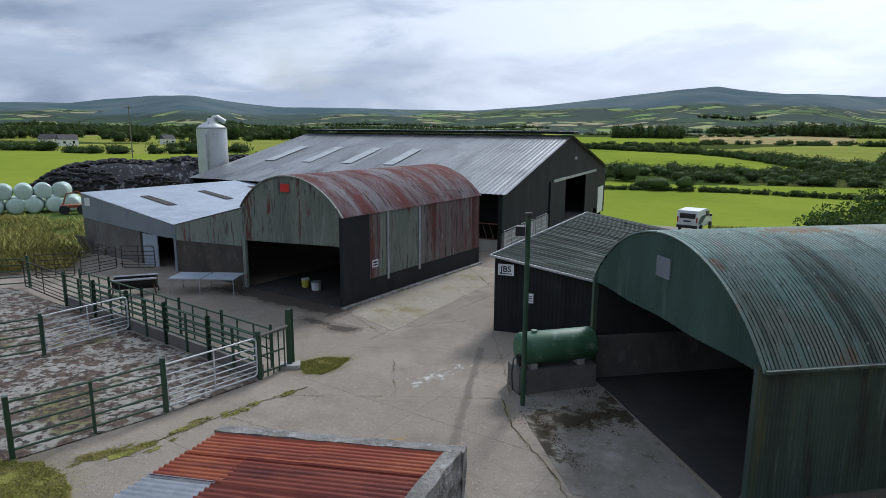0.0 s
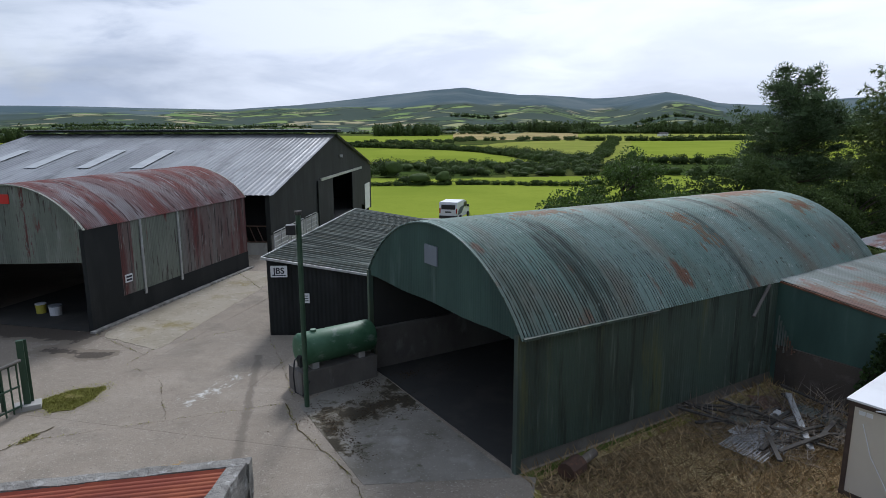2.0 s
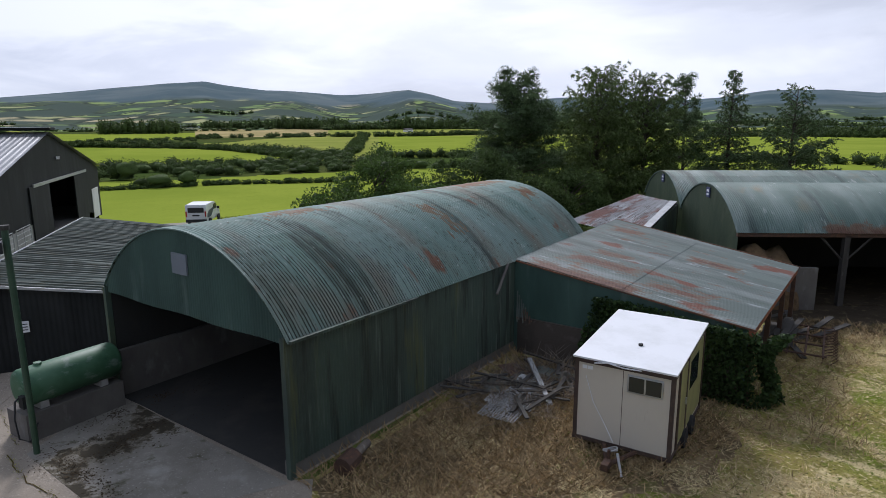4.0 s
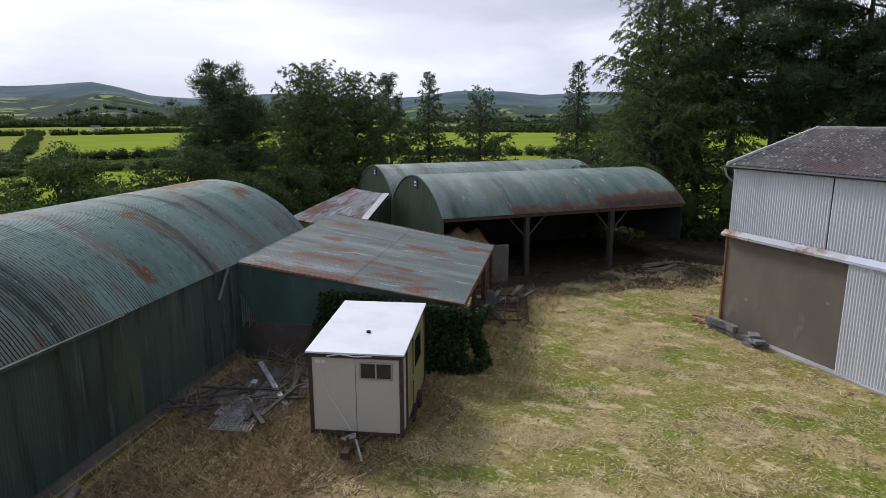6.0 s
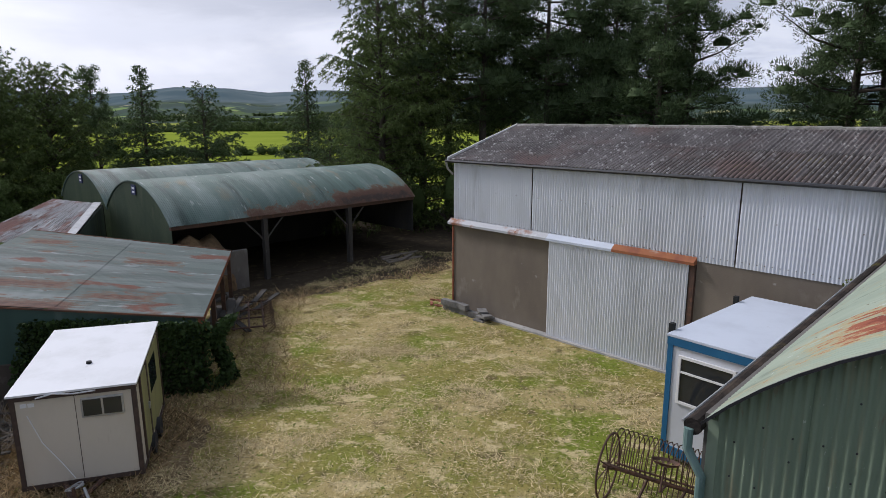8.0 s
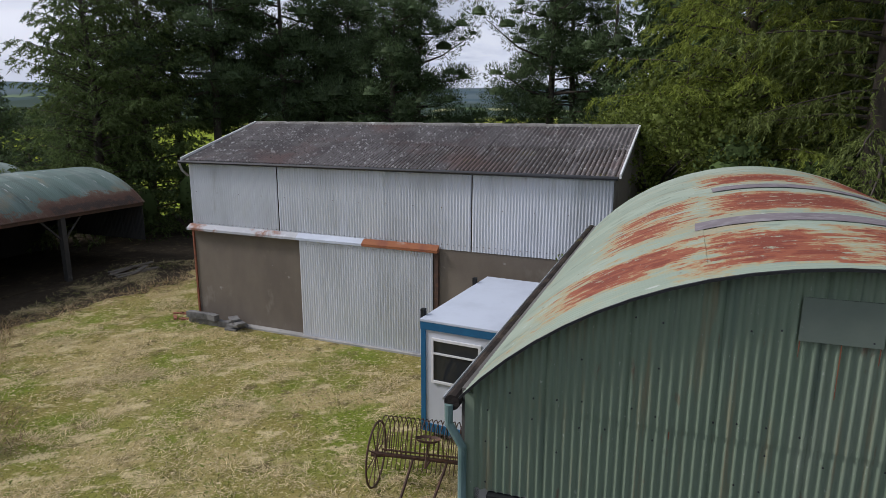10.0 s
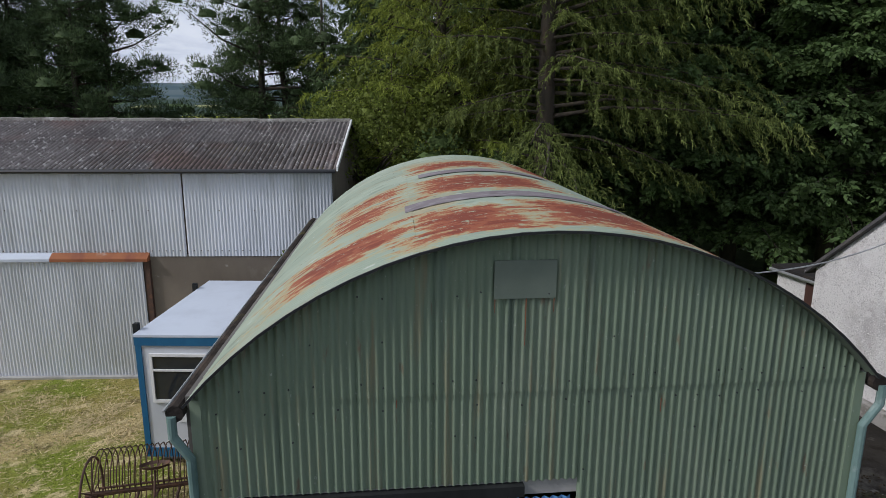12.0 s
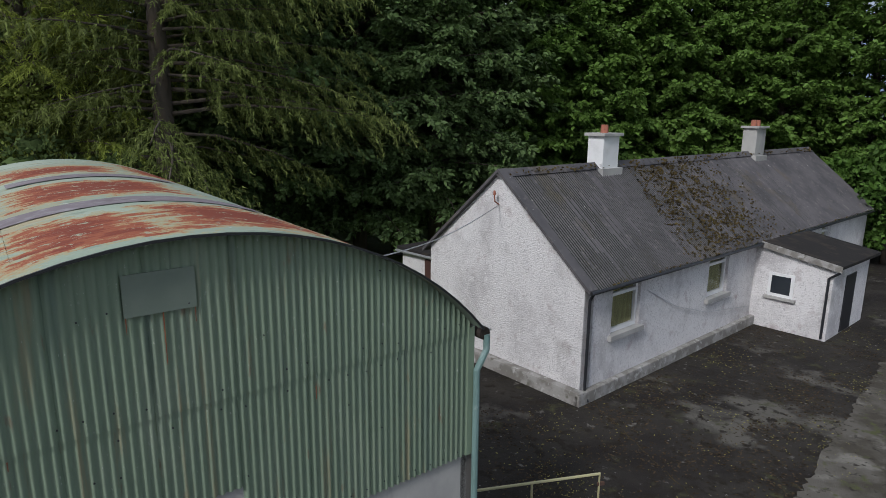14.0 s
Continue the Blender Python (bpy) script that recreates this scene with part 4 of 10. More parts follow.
class Arch:
    """A round roof over a span (y from 0 to w), with its eaves at z = e and its crown at z = e + rise."""

    def __init__(self, w, e, rise, skew=0.0):
        self.skew = skew  # sideways drift of the roof per metre of its length
        self.w, self.e, self.rise = w, e, rise
        self.r = (w * w / 4 + rise * rise) / (2 * rise)
        self.zc = e + rise - self.r
        self.half = math.asin(min(1, w / 2 / self.r))

    def point(self, x, a, extra=0.0):
        """a runs from -1 (y = 0) to 1 (y = w)."""
        t = a * self.half
        return Vector((x, self.skew * x + self.w / 2 + (self.r + extra) * math.sin(t), self.zc + (self.r + extra) * math.cos(t)))

    def height(self, y):
        return self.zc + math.sqrt(max(0, self.r ** 2 - (y - self.w / 2) ** 2))

    def roof(self, parent, mat, length, name="roof_sheet", pitch=0.092, amp=0.019, width=0.61, bands=3, over=1.03, segs=6, x0=0.0):
        """Curved corrugated sheets, each an object, alike ones on one mesh."""
        cols = round((length - x0) / width)
        width = (length - x0) / cols
        waves = max(1, round(width / pitch))
        for b in range(bands):
            a0, a1 = -over + 2 * over * b / bands, -over + 2 * over * (b + 1) / bands + (0.02 if b < bands - 1 else 0)
            vs, fs, n = [], [], waves * 4
            for i in range(n + 1):
                o = -amp * math.cos(i / 4 * math.tau) + 0.01 + 0.003 * b
                vs += [self.point(i / n * width, a0 + (a1 - a0) * k / segs, o) for k in range(segs + 1)]
            for i in range(n):
                for k in range(segs):
                    q = i * (segs + 1) + k
                    fs.append((q, q + 1, q + segs + 2, q + segs + 1))
            first = None
            for c in range(cols):
                if first is None:
                    ob = raw(name, vs, fs, mat, parent, smooth=True)
                    first = ob.data
                else:
                    ob = new(name, first)
                    ob.parent = parent
                ob.location = (x0 + c * width, self.skew * (x0 + c * width), random.uniform(0, 0.006))

    def valley_grime(self, parent, mat, length, x0=0.0, width=0.61, pitch=0.092, amp=0.019, over=1.03, segs=22, name="valley_grime", seed=1, keep=0.9):
        """Dark strips in the furrows of the roof, in broken runs: rib shade with dirt and lichen."""
        cols = round((length - x0) / width)
        width = (length - x0) / cols
        waves = max(1, round(width / pitch))
        step_ = width / waves
        r = random.Random(seed)
        vs, fs = [], []
        for c in range(cols * waves):
            x = x0 + c * step_
            a = -over
            while a < over - 0.02:
                b = min(over, a + r.uniform(0.15, 0.7))
                if r.random() < keep:
                    n = max(1, int((b - a) / (2 * over) * segs))
                    w = step_ * r.uniform(0.20, 0.34)
                    o = len(vs)
                    for k in range(n + 1):
                        for s in (-1, 1):
                            vs.append(self.point(x + s * w, a + (b - a) * k / n, 0.013 - amp * 0.42))
                    fs += [(o + 2 * k, o + 2 * k + 1, o + 2 * k + 3, o + 2 * k + 2) for k in range(n)]
                a = b
        return raw(name, vs, fs, mat, parent, "dark strips of rib shade and dirt in the roof furrows")

    def gable(self, parent, mat, x, z0, name="gable_sheet", pitch=0.092, amp=0.020, width=0.76, y0=0.0, y1=None, flip=False, inset=0.0, lower=None):
        """Upright corrugated sheets under the arch, from z0 (or lower(y)) up to the roof."""
        y1 = self.w if y1 is None else y1
        cols = max(1, round((y1 - y0) / width))
        for c in range(cols):
            a, b = y0 + (y1 - y0) * c / cols, y0 + (y1 - y0) * (c + 1) / cols
            n = max(1, round((b - a) / pitch)) * 4
            vs, fs = [], []
            for i in range(n + 1):
                y = a + (b - a) * i / n
                zb = lower(y) if lower else z0
                o = amp * math.cos(i / 4 * math.tau)
                zt = max(zb + 0.01, self.height(min(max(y, 0.005), self.w - 0.005)) - inset)
                vs += [(x + o, y + self.skew * x, zb), (x + o, y + self.skew * x, zt)]
            for i in range(n):
                q = (2 * i, 2 * i + 2, 2 * i + 3, 2 * i + 1)
                fs.append(q[::-1] if flip else q)
            raw(name, vs, fs, mat, parent, smooth=True)

    def verge(self, bm, x, depth=0.05, thick=0.10, segs=24, over=1.03):
        """A bent trim along the roof's end."""
        vs = []
        for k in range(segs + 1):
            a = -over + 2 * over * k / segs
            vs.append([bm.verts.new(self.point(x + dx, a, e)) for dx, e in ((-depth, 0.03), (depth, 0.03), (depth, 0.03 - thick), (-depth, 0.03 - thick))])
        for p, q in zip(vs, vs[1:]):
            for j in range(4):
                bm.faces.new((p[j], p[(j + 1) % 4], q[(j + 1) % 4], q[j]))
        bm.faces.new(vs[0])
        bm.faces.new(vs[-1][::-1])
        return bm


# ---- the land ----
def smooth(a, b, v):
    t = min(1.0, max(0.0, (v - a) / (b - a)))
    return t * t * (3 - 2 * t)


SKYLINE = [(-180, 1.4), (-60, 1.5), (-46, 1.55), (-41, 1.65), (-38.5, 2.1), (-35, 2.33), (-32, 2.2), (-29.4, 1.94), (-24.8, 1.64), (-15, 1.5), (-8, 1.45), (-2.4, 1.8), (1, 2.2), (4.8, 2.65), (9, 3.0), (12.3, 3.22), (15, 2.9), (17.3, 2.58), (23.6, 2.45),
           (29.6, 2.62), (33.6, 1.75), (38, 1.6), (42.6, 1.95), (50, 1.7), (56, 1.8), (59.5, 2.2), (63.6, 2.25), (66.8, 1.95), (71.4, 2.1), (80, 2.0), (95, 1.9), (109.7, 2.1), (130, 1.7), (180, 1.4)]  # bearing, height of the hills in degrees
SKY_A, SKY_H = [p[0] for p in SKYLINE], [p[1] for p in SKYLINE]


def ground_z(x, y):
    r = math.hypot(x, y)
    az = math.degrees(math.atan2(x, y))
    front = smooth(-26, -10, az) * (1 - smooth(95, 125, az))
    left = smooth(-85, -65, az) * (1 - smooth(-26, -10, az))
    z = -6.0 * front * smooth(40, 105, r)
    z += left * (0.9 * smooth(44, 54, r) - 3.0 * smooth(110, 330, r) - 3.0 * smooth(330, 900, r))
    z += -1.8 * (1 - front - left) * smooth(90, 300, r)
    z += 0.5 * noise.noise((x / 60, y / 60, 0)) * smooth(70, 160, r) + 1.6 * noise.noise((x / 300, y / 300, 3)) * smooth(500, 1500, r)
    if r > 1300:
        # long slopes up to the moor
        top = 7.5 + 3500 * math.tan(radians(float(np.interp(az, SKY_A, SKY_H))))
        fold = 0.10 * noise.noise((x / 420, y / 420, 7)) + 0.05 * noise.noise((x / 150, y / 150, 9))
        up = smooth(1300, 3500, r + 350 * noise.noise((az / 7, 1, 2)))
        z += (top - z) * max(0.0, up + fold * up * (1 - up) * 4) * (1 - 0.35 * smooth(3500, 4800, r))
    return z


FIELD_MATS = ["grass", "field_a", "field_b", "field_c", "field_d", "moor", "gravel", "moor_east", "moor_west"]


def field_at(x, y):
    r, az = math.hypot(x, y), math.degrees(math.atan2(x, y))
    # track and yard edge behind the big shed
    if 36 < y < 74 and -2 + (y - 36) * 0.30 < x < 5 + (y - 36) * 0.30:
        return 6
    if r < 62 and not (az < -30 and x < -26):
        return 0
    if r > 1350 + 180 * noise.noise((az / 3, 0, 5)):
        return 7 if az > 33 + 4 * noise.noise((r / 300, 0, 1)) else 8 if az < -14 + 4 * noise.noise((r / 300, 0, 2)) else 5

    def edge(*ab):
        return float(np.interp(az, ab[::2], ab[1::2]))

    if 0 < az < 27:
        if r < edge(4, 168, 11, 164, 16, 170, 22, 176, 27, 184):
            return 1
        if r < edge(4, 226, 9, 220, 14, 214, 20, 236, 22, 240):
            return 4
        if r < edge(3, 433, 9, 393, 14.3, 332, 18.9, 262, 21.4, 236):
            return 1
        if az > 12 and r < edge(13.8, 476, 18.8, 606, 25, 722):
            return 2
        if r < (590 if az < 11.2 else 660):
            return 4
        if az < 11.2:
            return 1 if r < 1040 else 4
        return 3 if az < 22.5 else 2
    if 27 <= az < 48:
        return 1 if r < 188 else 4 if r < 247 else 1 if r < 630 else 2
    if 48 <= az < 110:
        return 1 if r < 620 else 2
    if az < -20:
        if r < edge(-46, 292, -42.2, 262, -41.4, 233, -39.1, 214, -36.7, 197, -32.4, 182, -24, 190):
            return 1 if r > 68 else 0
        return 2 if r < 380 else (2, 1, 3, 4)[int(r / 130 + az / 9) % 4]
    # patchwork
    u = (x * 0.94 + y * 0.34) / 200 + 0.35 * noise.noise((x / 300, y / 300, 2))
    v = (-x * 0.34 + y * 0.94) / 120 + 0.35 * noise.noise((x / 300, y / 300, 4))
    h = (math.floor(u) * 73 + math.floor(v) * 151 + math.floor(u) * math.floor(v) * 17) % 13
    return (1, 2, 1, 4, 3, 1, 2, 2, 1, 2, 3, 4, 1)[h]


def build_ground():
    radii = [0.0]
    r = 6.0
    while r < 4800:
        radii.append(r)
        r *= 1.045 if r < 60 else 1.022
    az = [-52 + i * 0.3 for i in range(434)] + [78.2 + i * 1.0 for i in range(230)]
    verts, faces, mats = [(0, 0, 0)], [], []
    for r in radii[1:]:
        for a in az:
            x, y = r * math.sin(radians(a)), r * math.cos(radians(a))
            verts.append((x, y, ground_z(x, y)))
    n = len(az)
    for i in range(n):
        faces.append((0, 1 + (i + 1) % n, 1 + i))
        mats.append(0)
    for k in range(len(radii) - 2):
        rm = (radii[k + 1] + radii[k + 2]) / 2
        for i in range(n):
            a, b = 1 + k * n + i, 1 + k * n + (i + 1) % n
            faces.append((a, b, b + n, a + n))
            am = radians(az[i] + 0.15)
            mats.append(field_at(rm * math.sin(am), rm * math.cos(am)))
    me = bpy.data.meshes.new("ground")
    me.from_pydata(verts, [], faces)
    for k in FIELD_MATS:
        me.materials.append(M[k])
    me.polygons.foreach_set("material_index", mats)
    me.polygons.foreach_set("use_smooth", [True] * len(mats))
    return tagged(new("ground", me), "green farmland with patchwork fields running out to low hills", "ground", kind="structure")


build_ground()


def flat(name, pts, z, mat, label, category, thick=0.05):
    bm = slab(BM(), [(x, y, z - thick) for x, y in pts], (0, 0, thick))
    return tagged(part(name, bm, mat, None), label, category, kind="structure")


yard = flat("yard", [(-24.5, 9), (3.9, 9), (3.9, 12), (12, 15.2), (20, 24), (8, 36.5), (-3.2, 38.2), (-30, 48), (-30, 33)], 0.012, M["concrete"], "worn pale concrete farmyard with cracks and stains", "yard", 0.06)
flat("yard_south", [(-24, -45), (5.4, -45), (5.4, -8), (1.7, -7.2), (5.0, -2.3), (3.9, 9), (-24.5, 9)], 0.008, M["dark_yard"], "dark mossy concrete yard beside the cottage", "yard", 0.06)
# Brown earth patch; its dark tone also gives the shade of barn and trees.
BARN_SHADE_DIRT = [(21.6, 10.9), (24.6, 9.4), (28.2, 6.0), (30.0, 4.0), (35, 2.6), (48, 0), (52, 14), (36, 14), (23.6, 15)]
flat("hay_meadow", [(3.95, 11.7), (3.95, 4), (5.1, -2.2), (14.5, -9), (24.2, 2.6), (40, 2), (42, 9), (24, 15), (12.8, 15.6)], 0.010, M["hay_lawn"], "freshly mown grass paddock with drying hay", "grass", 0.05)

dirt_edge = []
for (x0, y0), (x1, y1) in zip(BARN_SHADE_DIRT, BARN_SHADE_DIRT[1:] + BARN_SHADE_DIRT[:1]):
    dx, dy = x1 - x0, y1 - y0
    ln = math.hypot(dx, dy)
    for k in range(9):
        t_ = k / 9
        off = 0.9 * noise.noise((x0 + dx * t_, y0 + dy * t_, 4)) + 0.4 * noise.noise((3 * (x0 + dx * t_), 3 * (y0 + dy * t_), 9))
        dirt_edge.append((x0 + dx * t_ - dy / ln * off, y0 + dy * t_ + dx / ln * off))
flat("barn_dirt", dirt_edge, 0.014, M["earth"], "brown earth, with tree and barn shade in its colour, before the hay barn", "earth", 0.03)


# ---- green round-roofed shed ----
gc = thing("round_roof_shed", 3.85, 12.0, 0, GC_ROT, "green corrugated round-roofed shed with an open front", "shed")
A = Arch(7.4, 3.2, 1.9)
GC_L = 15.0
A.roof(gc, M["gc_roof"], GC_L, bands=3, segs=7, pitch=0.094, amp=0.024, width=0.63)
A.valley_grime(gc, M["dirt_and_shade"], GC_L, width=0.63, pitch=0.094, amp=0.024)
A.gable(gc, M["gc_gable"], 0.03, 3.0, flip=True, lower=lambda y: 3.03 + 0.02 * math.sin(y * 2.1))
A.gable(gc, M["gc_wall"], GC_L - 0.05, 0.3)
part("verge", A.verge(BM(), 0.0, thick=0.03, depth=0.02), M["gc_roof"], gc)
part("verge", A.verge(BM(), GC_L, thick=0.03, depth=0.02), M["gc_roof"], gc)
for x in np.arange(0, GC_L - 0.1, 1.07):
    sheet("wall_sheet", [(x, 0, 0.35), (min(x + 1.07, GC_L), 0, 0.35), (min(x + 1.07, GC_L), 0, 3.2), (x, 0, 3.2)], M["gc_wall"], gc)
    sheet("wall_sheet", [(min(x + 1.07, GC_L), 7.4, 1.3), (x, 7.4, 1.3), (x, 7.4, 3.2), (min(x + 1.07, GC_L), 7.4, 3.2)], M["gc_wall"], gc)
part("plinth", box(BM(), 0, GC_L, 0.05, 0.25, -0.1, 0.38), M["block_wall"], gc)
part("inner_wall", box(BM(), 0.1, GC_L, 7.15, 7.38, 0, 1.35), M["block_wall"], gc)
# Added near-black sheet, standing in for shade on the inner wall.
part("wall_lining", box(BM(), 0.1, GC_L - 0.1, 7.30, 7.34, 1.352, 3.25), M["shaded_inside"], gc)
part("shed_floor", box(BM(), 0.02, GC_L, 0.1, 7.3, -0.05, 0.04), M["shaded_inside"], gc)
for y in (0.06, 7.36):
    part("post", box(BM(), -0.06, 0.08, y - 0.07, y + 0.07, 0, 3.2), M["gc_wall"], gc)
part("gable_window", box(BM(), -0.02, 0.02, 3.35, 3.95, 4.05, 4.55), M["grey_clad"], gc, "small translucent grey sheet window")
bm = BM()
slab(bm, [(0, -0.06, 3.10), (4.2, -0.06, 3.06), (4.2, -0.16, 3.06), (0, -0.16, 3.10)], (0, 0, 0.06))
part("gutter", bm, M["gc_wall"], gc)
bm = tube(BM(), [(8.9, -0.1, 3.1), (8.0, -0.25, 2.35)], 0.045)
part("downpipe", bm, M["block_wall"], gc, "loose hanging grey gutter")

# ---- lean-to on its side ----
lean = thing("lean_to", 3.85, 12.0, 0, GC_ROT, "lean-to with a faded green and rusty corrugated roof", "shed")
sheets("roof_sheet", [(9.4, -7.25, 2.2), (18.0, -7.25, 2.2), (18.6, -0.0, 3.28), (9.5, -0.0, 3.16)], M["lean_roof"], lean, width=0.66, rows=2)
furrows([Vector((9.4, -7.25, 2.2)), Vector((18.0, -7.25, 2.2)), Vector((18.6, 0.0, 3.28)), Vector((9.5, 0.0, 3.16))], 0.66, 0.092, M["dirt_and_shade"], lean, 0.5, 0.0, 5)
part("eave_beam", box(BM(), 9.4, 18.0, -7.22, -7.08, 1.98, 2.16), M["rust"], lean)
slabm = slab(BM(), [(9.5, -7.1, 0), (9.5, 0.0, 0), (9.5, 0.0, 3.08), (9.5, -7.1, 2.12)], (0.16, 0, 0))
part("end_wall", slabm, M["gc_gable"], lean)
part("block_base", box(BM(), 9.42, 9.5, -7.0, -0.2, 0, 1.25), M["old_block"], lean, "dark brown block wall under the sheeting")
for k_ in range(8):
    part("leaning_strip", box(BM(), 9.34 - 0.012 * (k_ % 2), 9.37, -0.20 - 0.075 * k_ - 0.035, -0.20 - 0.075 * k_, 1.10 + 0.09 * (k_ % 3), 2.15 - 0.13 * k_), M["lean_roof"], lean, "narrow grey offcut leaning on the wall")
slab(bm := BM(), [(18.0, -7.28, 2.17), (18.62, 0.0, 3.24), (18.62, 0.0, 3.31), (18.0, -7.28, 2.24)], (0.04, 0, 0))
part("verge", bm, M["rust_edge"], lean, "rusty edge board")
slab(bm := BM(), [(9.36, -7.28, 2.13), (9.46, 0.0, 3.09), (9.46, 0.0, 3.14), (9.36, -7.28, 2.18)], (0.03, 0, 0))
part("verge", bm, M["rust_edge"], lean, "rusty edge board")
for x in (9.6, 12.4, 15.2, 17.9):
    part("post", box(BM(), x - 0.07, x + 0.07, -7.2, -7.06, 0, 2.1), M["dark_rust"], lean)
part("back_wall", box(BM(), 15, 18.4, -0.1, 0.05, 0, 3.15), M["gc_wall"], lean)

# ---- black shed with sign ----
jbs = thing("black_shed", -2.29, 22.66, 0, 0, "black corrugated steel shed with a ribbed green-grey roof", "shed")
f, g = Vector((0.987, -0.16, 0)), Vector((0.288, 0.957, 0))


def jp(a, b, z):
    p = f * a + g * b
    return Vector((p.x, p.y, z))


sheets("roof_sheet", [jp(-0.1, -0.15, 2.95), jp(-0.1, 13.6, 2.95), jp(9.0, 13.6, 1.42), jp(4.2, -0.15, 2.22)], M["jbs_roof"], jbs, width=0.93, pitch=0.31, amp=0.035)
furrows([jp(-0.1, -0.15, 2.95), jp(-0.1, 13.6, 2.95), jp(9.0, 13.6, 1.42), jp(4.2, -0.15, 2.22)], 0.93, 0.31, M["dirt_and_shade"], jbs, 0.95, 0.02, 17)
for a in np.arange(0, 3.6, 0.9):
    sheet("wall_sheet", [jp(a, 0, 0.02), jp(min(a + 0.9, 3.68), 0, 0.02), jp(min(a + 0.9, 3.68), 0, 2.93 - 0.17 * min(a + 0.9, 3.68)), jp(a, 0, 2.93 - 0.17 * a)], M["black_steel"], jbs, pitch=0.15, amp=0.015)
sheet("side_wall", [jp(0, 13.4, 0), jp(0, 0, 0), jp(0, 0, 2.9), jp(0, 13.4, 2.9)], M["black_steel"], jbs, pitch=0.15, amp=0.015)
bm = BM()
slab(bm, [jp(-0.12, -0.18, 2.90), jp(4.2, -0.18, 2.17), jp(4.2, -0.18, 2.25), jp(-0.12, -0.18, 2.99)], (0, 0.05, 0))
part("fascia", bm, M["galv"], jbs)
slab(bm := BM(), [jp(-0.14, -0.18, 2.90), jp(-0.14, 13.6, 2.90), jp(-0.14, 13.6, 2.99), jp(-0.14, -0.18, 2.99)], (0.04, 0, 0))
part("fascia", bm, M["galv"], jbs)

# ---- old red-roofed round barn with its wings ----
red = thing("old_barn", -8.83, 24.29, 0, RED_ROT, "old round-roofed barn with peeling red and grey sheeting", "barn")
B = Arch(6.35, 3.95, 1.5)
RED_L = 11.05
B.roof(red, M["red_roof"], RED_L, bands=3, segs=7)
B.gable(red, M["red_gable"], 0.03, 2.62, flip=True, lower=lambda y: 2.66 - 0.06 * y)
B.gable(red, M["red_gable"], RED_L - 0.05, 0.2)
part("verge", B.verge(BM(), 0.0, thick=0.05), M["red_gable"], red)
part("verge", B.verge(BM(), RED_L, thick=0.05), M["red_gable"], red)
part("lower_wall", box(BM(), 0, RED_L, -0.02, 0.18, 0, 0.95), M["black_steel"], red)
part("corner_panel", box(BM(), 0, 1.7, -0.04, 0.0, 0.0, 3.92), M["black_steel"], red, "black painted corner panel")
x = 1.7
while x < RED_L - 0.05:
    x1 = min(x + 0.78, RED_L)
    sheet("wall_sheet", [(x, 0, 0.85), (x1, 0, 0.85), (x1, 0, 3.95), (x, 0, 3.95)], M["red_gable" if 2.3 < x < 4.9 else "red_side"], red)
    x = x1
for x in (2.95, 5.35):
    part("door_post", box(BM(), x - 0.06, x + 0.06, -0.07, -0.02, 0.75, 3.85), M["galv"], red)
part("post", box(BM(), -0.03, 0.1, 6.2, 6.4, 0, 2.6), M["red_gable"], red)
part("post", box(BM(), -0.03, 0.1, -0.05, 0.12, 0, 3.9), M["black_steel"], red)
part("inner_floor", box(BM(), 0.0, RED_L, 0.2, 6.2, -0.05, 0.04), M["shaded_inside"], red)
part("inner_wall", box(BM(), RED_L - 0.25, RED_L - 0.1, 0.2, 6.3, 0, 4.0), M["shaded_inside"], red)
part("kerb", box(BM(), -0.2, RED_L + 0.1, -0.25, -0.02, -0.05, 0.10, bevel=0.03), M["plinth"], red)
part("red_plate", box(BM(), -0.02, 0.0, 3.05, 3.6, 4.75, 5.1), M["sign_red"], red, "bright red blank plate")

wing = thing("barn_wing", -8.83, 24.29, 0, RED_ROT, "grey monopitch shed joined to the old barn", "shed")
sheets("roof_sheet", [(0, 21.4, 3.6), (0, 11.95, 2.5), (13.6, 11.95, 2.5), (13.6, 21.4, 3.6)], M["grey_roof"], wing, width=1.0, rows=1, pitch=0.2, amp=0.016)
sheets("roof_sheet", [(0, 11.95, 2.5), (0, 6.3, 3.85), (13.6, 6.3, 3.85), (13.6, 11.95, 2.5)], M["grey_roof"], wing, width=1.0, rows=1, pitch=0.2, amp=0.016)
slab(bm := BM(), [(0.02, 6.35, 1.98), (0.02, 11.95, 1.70), (0.02, 11.95, 2.45), (0.02, 6.35, 3.8)], (0.05, 0, 0))
part("upper_front", bm, M["red_gable"], wing)
part("lower_front", box(BM(), 0.05, 0.25, 6.4, 11.9, 0, 2.0), M["old_block"], wing)
slab(bm := BM(), [(0.02, 13.5, 1.75), (0.02, 21.35, 2.1), (0.02, 21.35, 3.55), (0.02, 11.95, 2.45), (0.02, 11.95, 1.75)], (0.05, 0, 0))
part("upper_cladding", bm, M["grey_clad"], wing)
part("lower_wall", box(BM(), 0.05, 0.25, 15.3, 21.35, 0, 2.12), M["block_wall"], wing)
part("side_wall", box(BM(), 0.1, 13.5, 21.15, 21.35, 0, 3.5), M["grey_clad"], wing)
part("back_wall", box(BM(), 13.3, 13.5, 6.4, 21.3, 0, 3.0), M["grey_clad"], wing)
part("door", box(BM(), 0.02, 0.07, 13.6, 15.0, 0.0, 1.75), M["grey_roof"], wing, "pale blue-grey sheet door")
part("post", box(BM(), 0, 0.2, 11.85, 12.05, 0, 2.5), M["grey_clad"], wing)
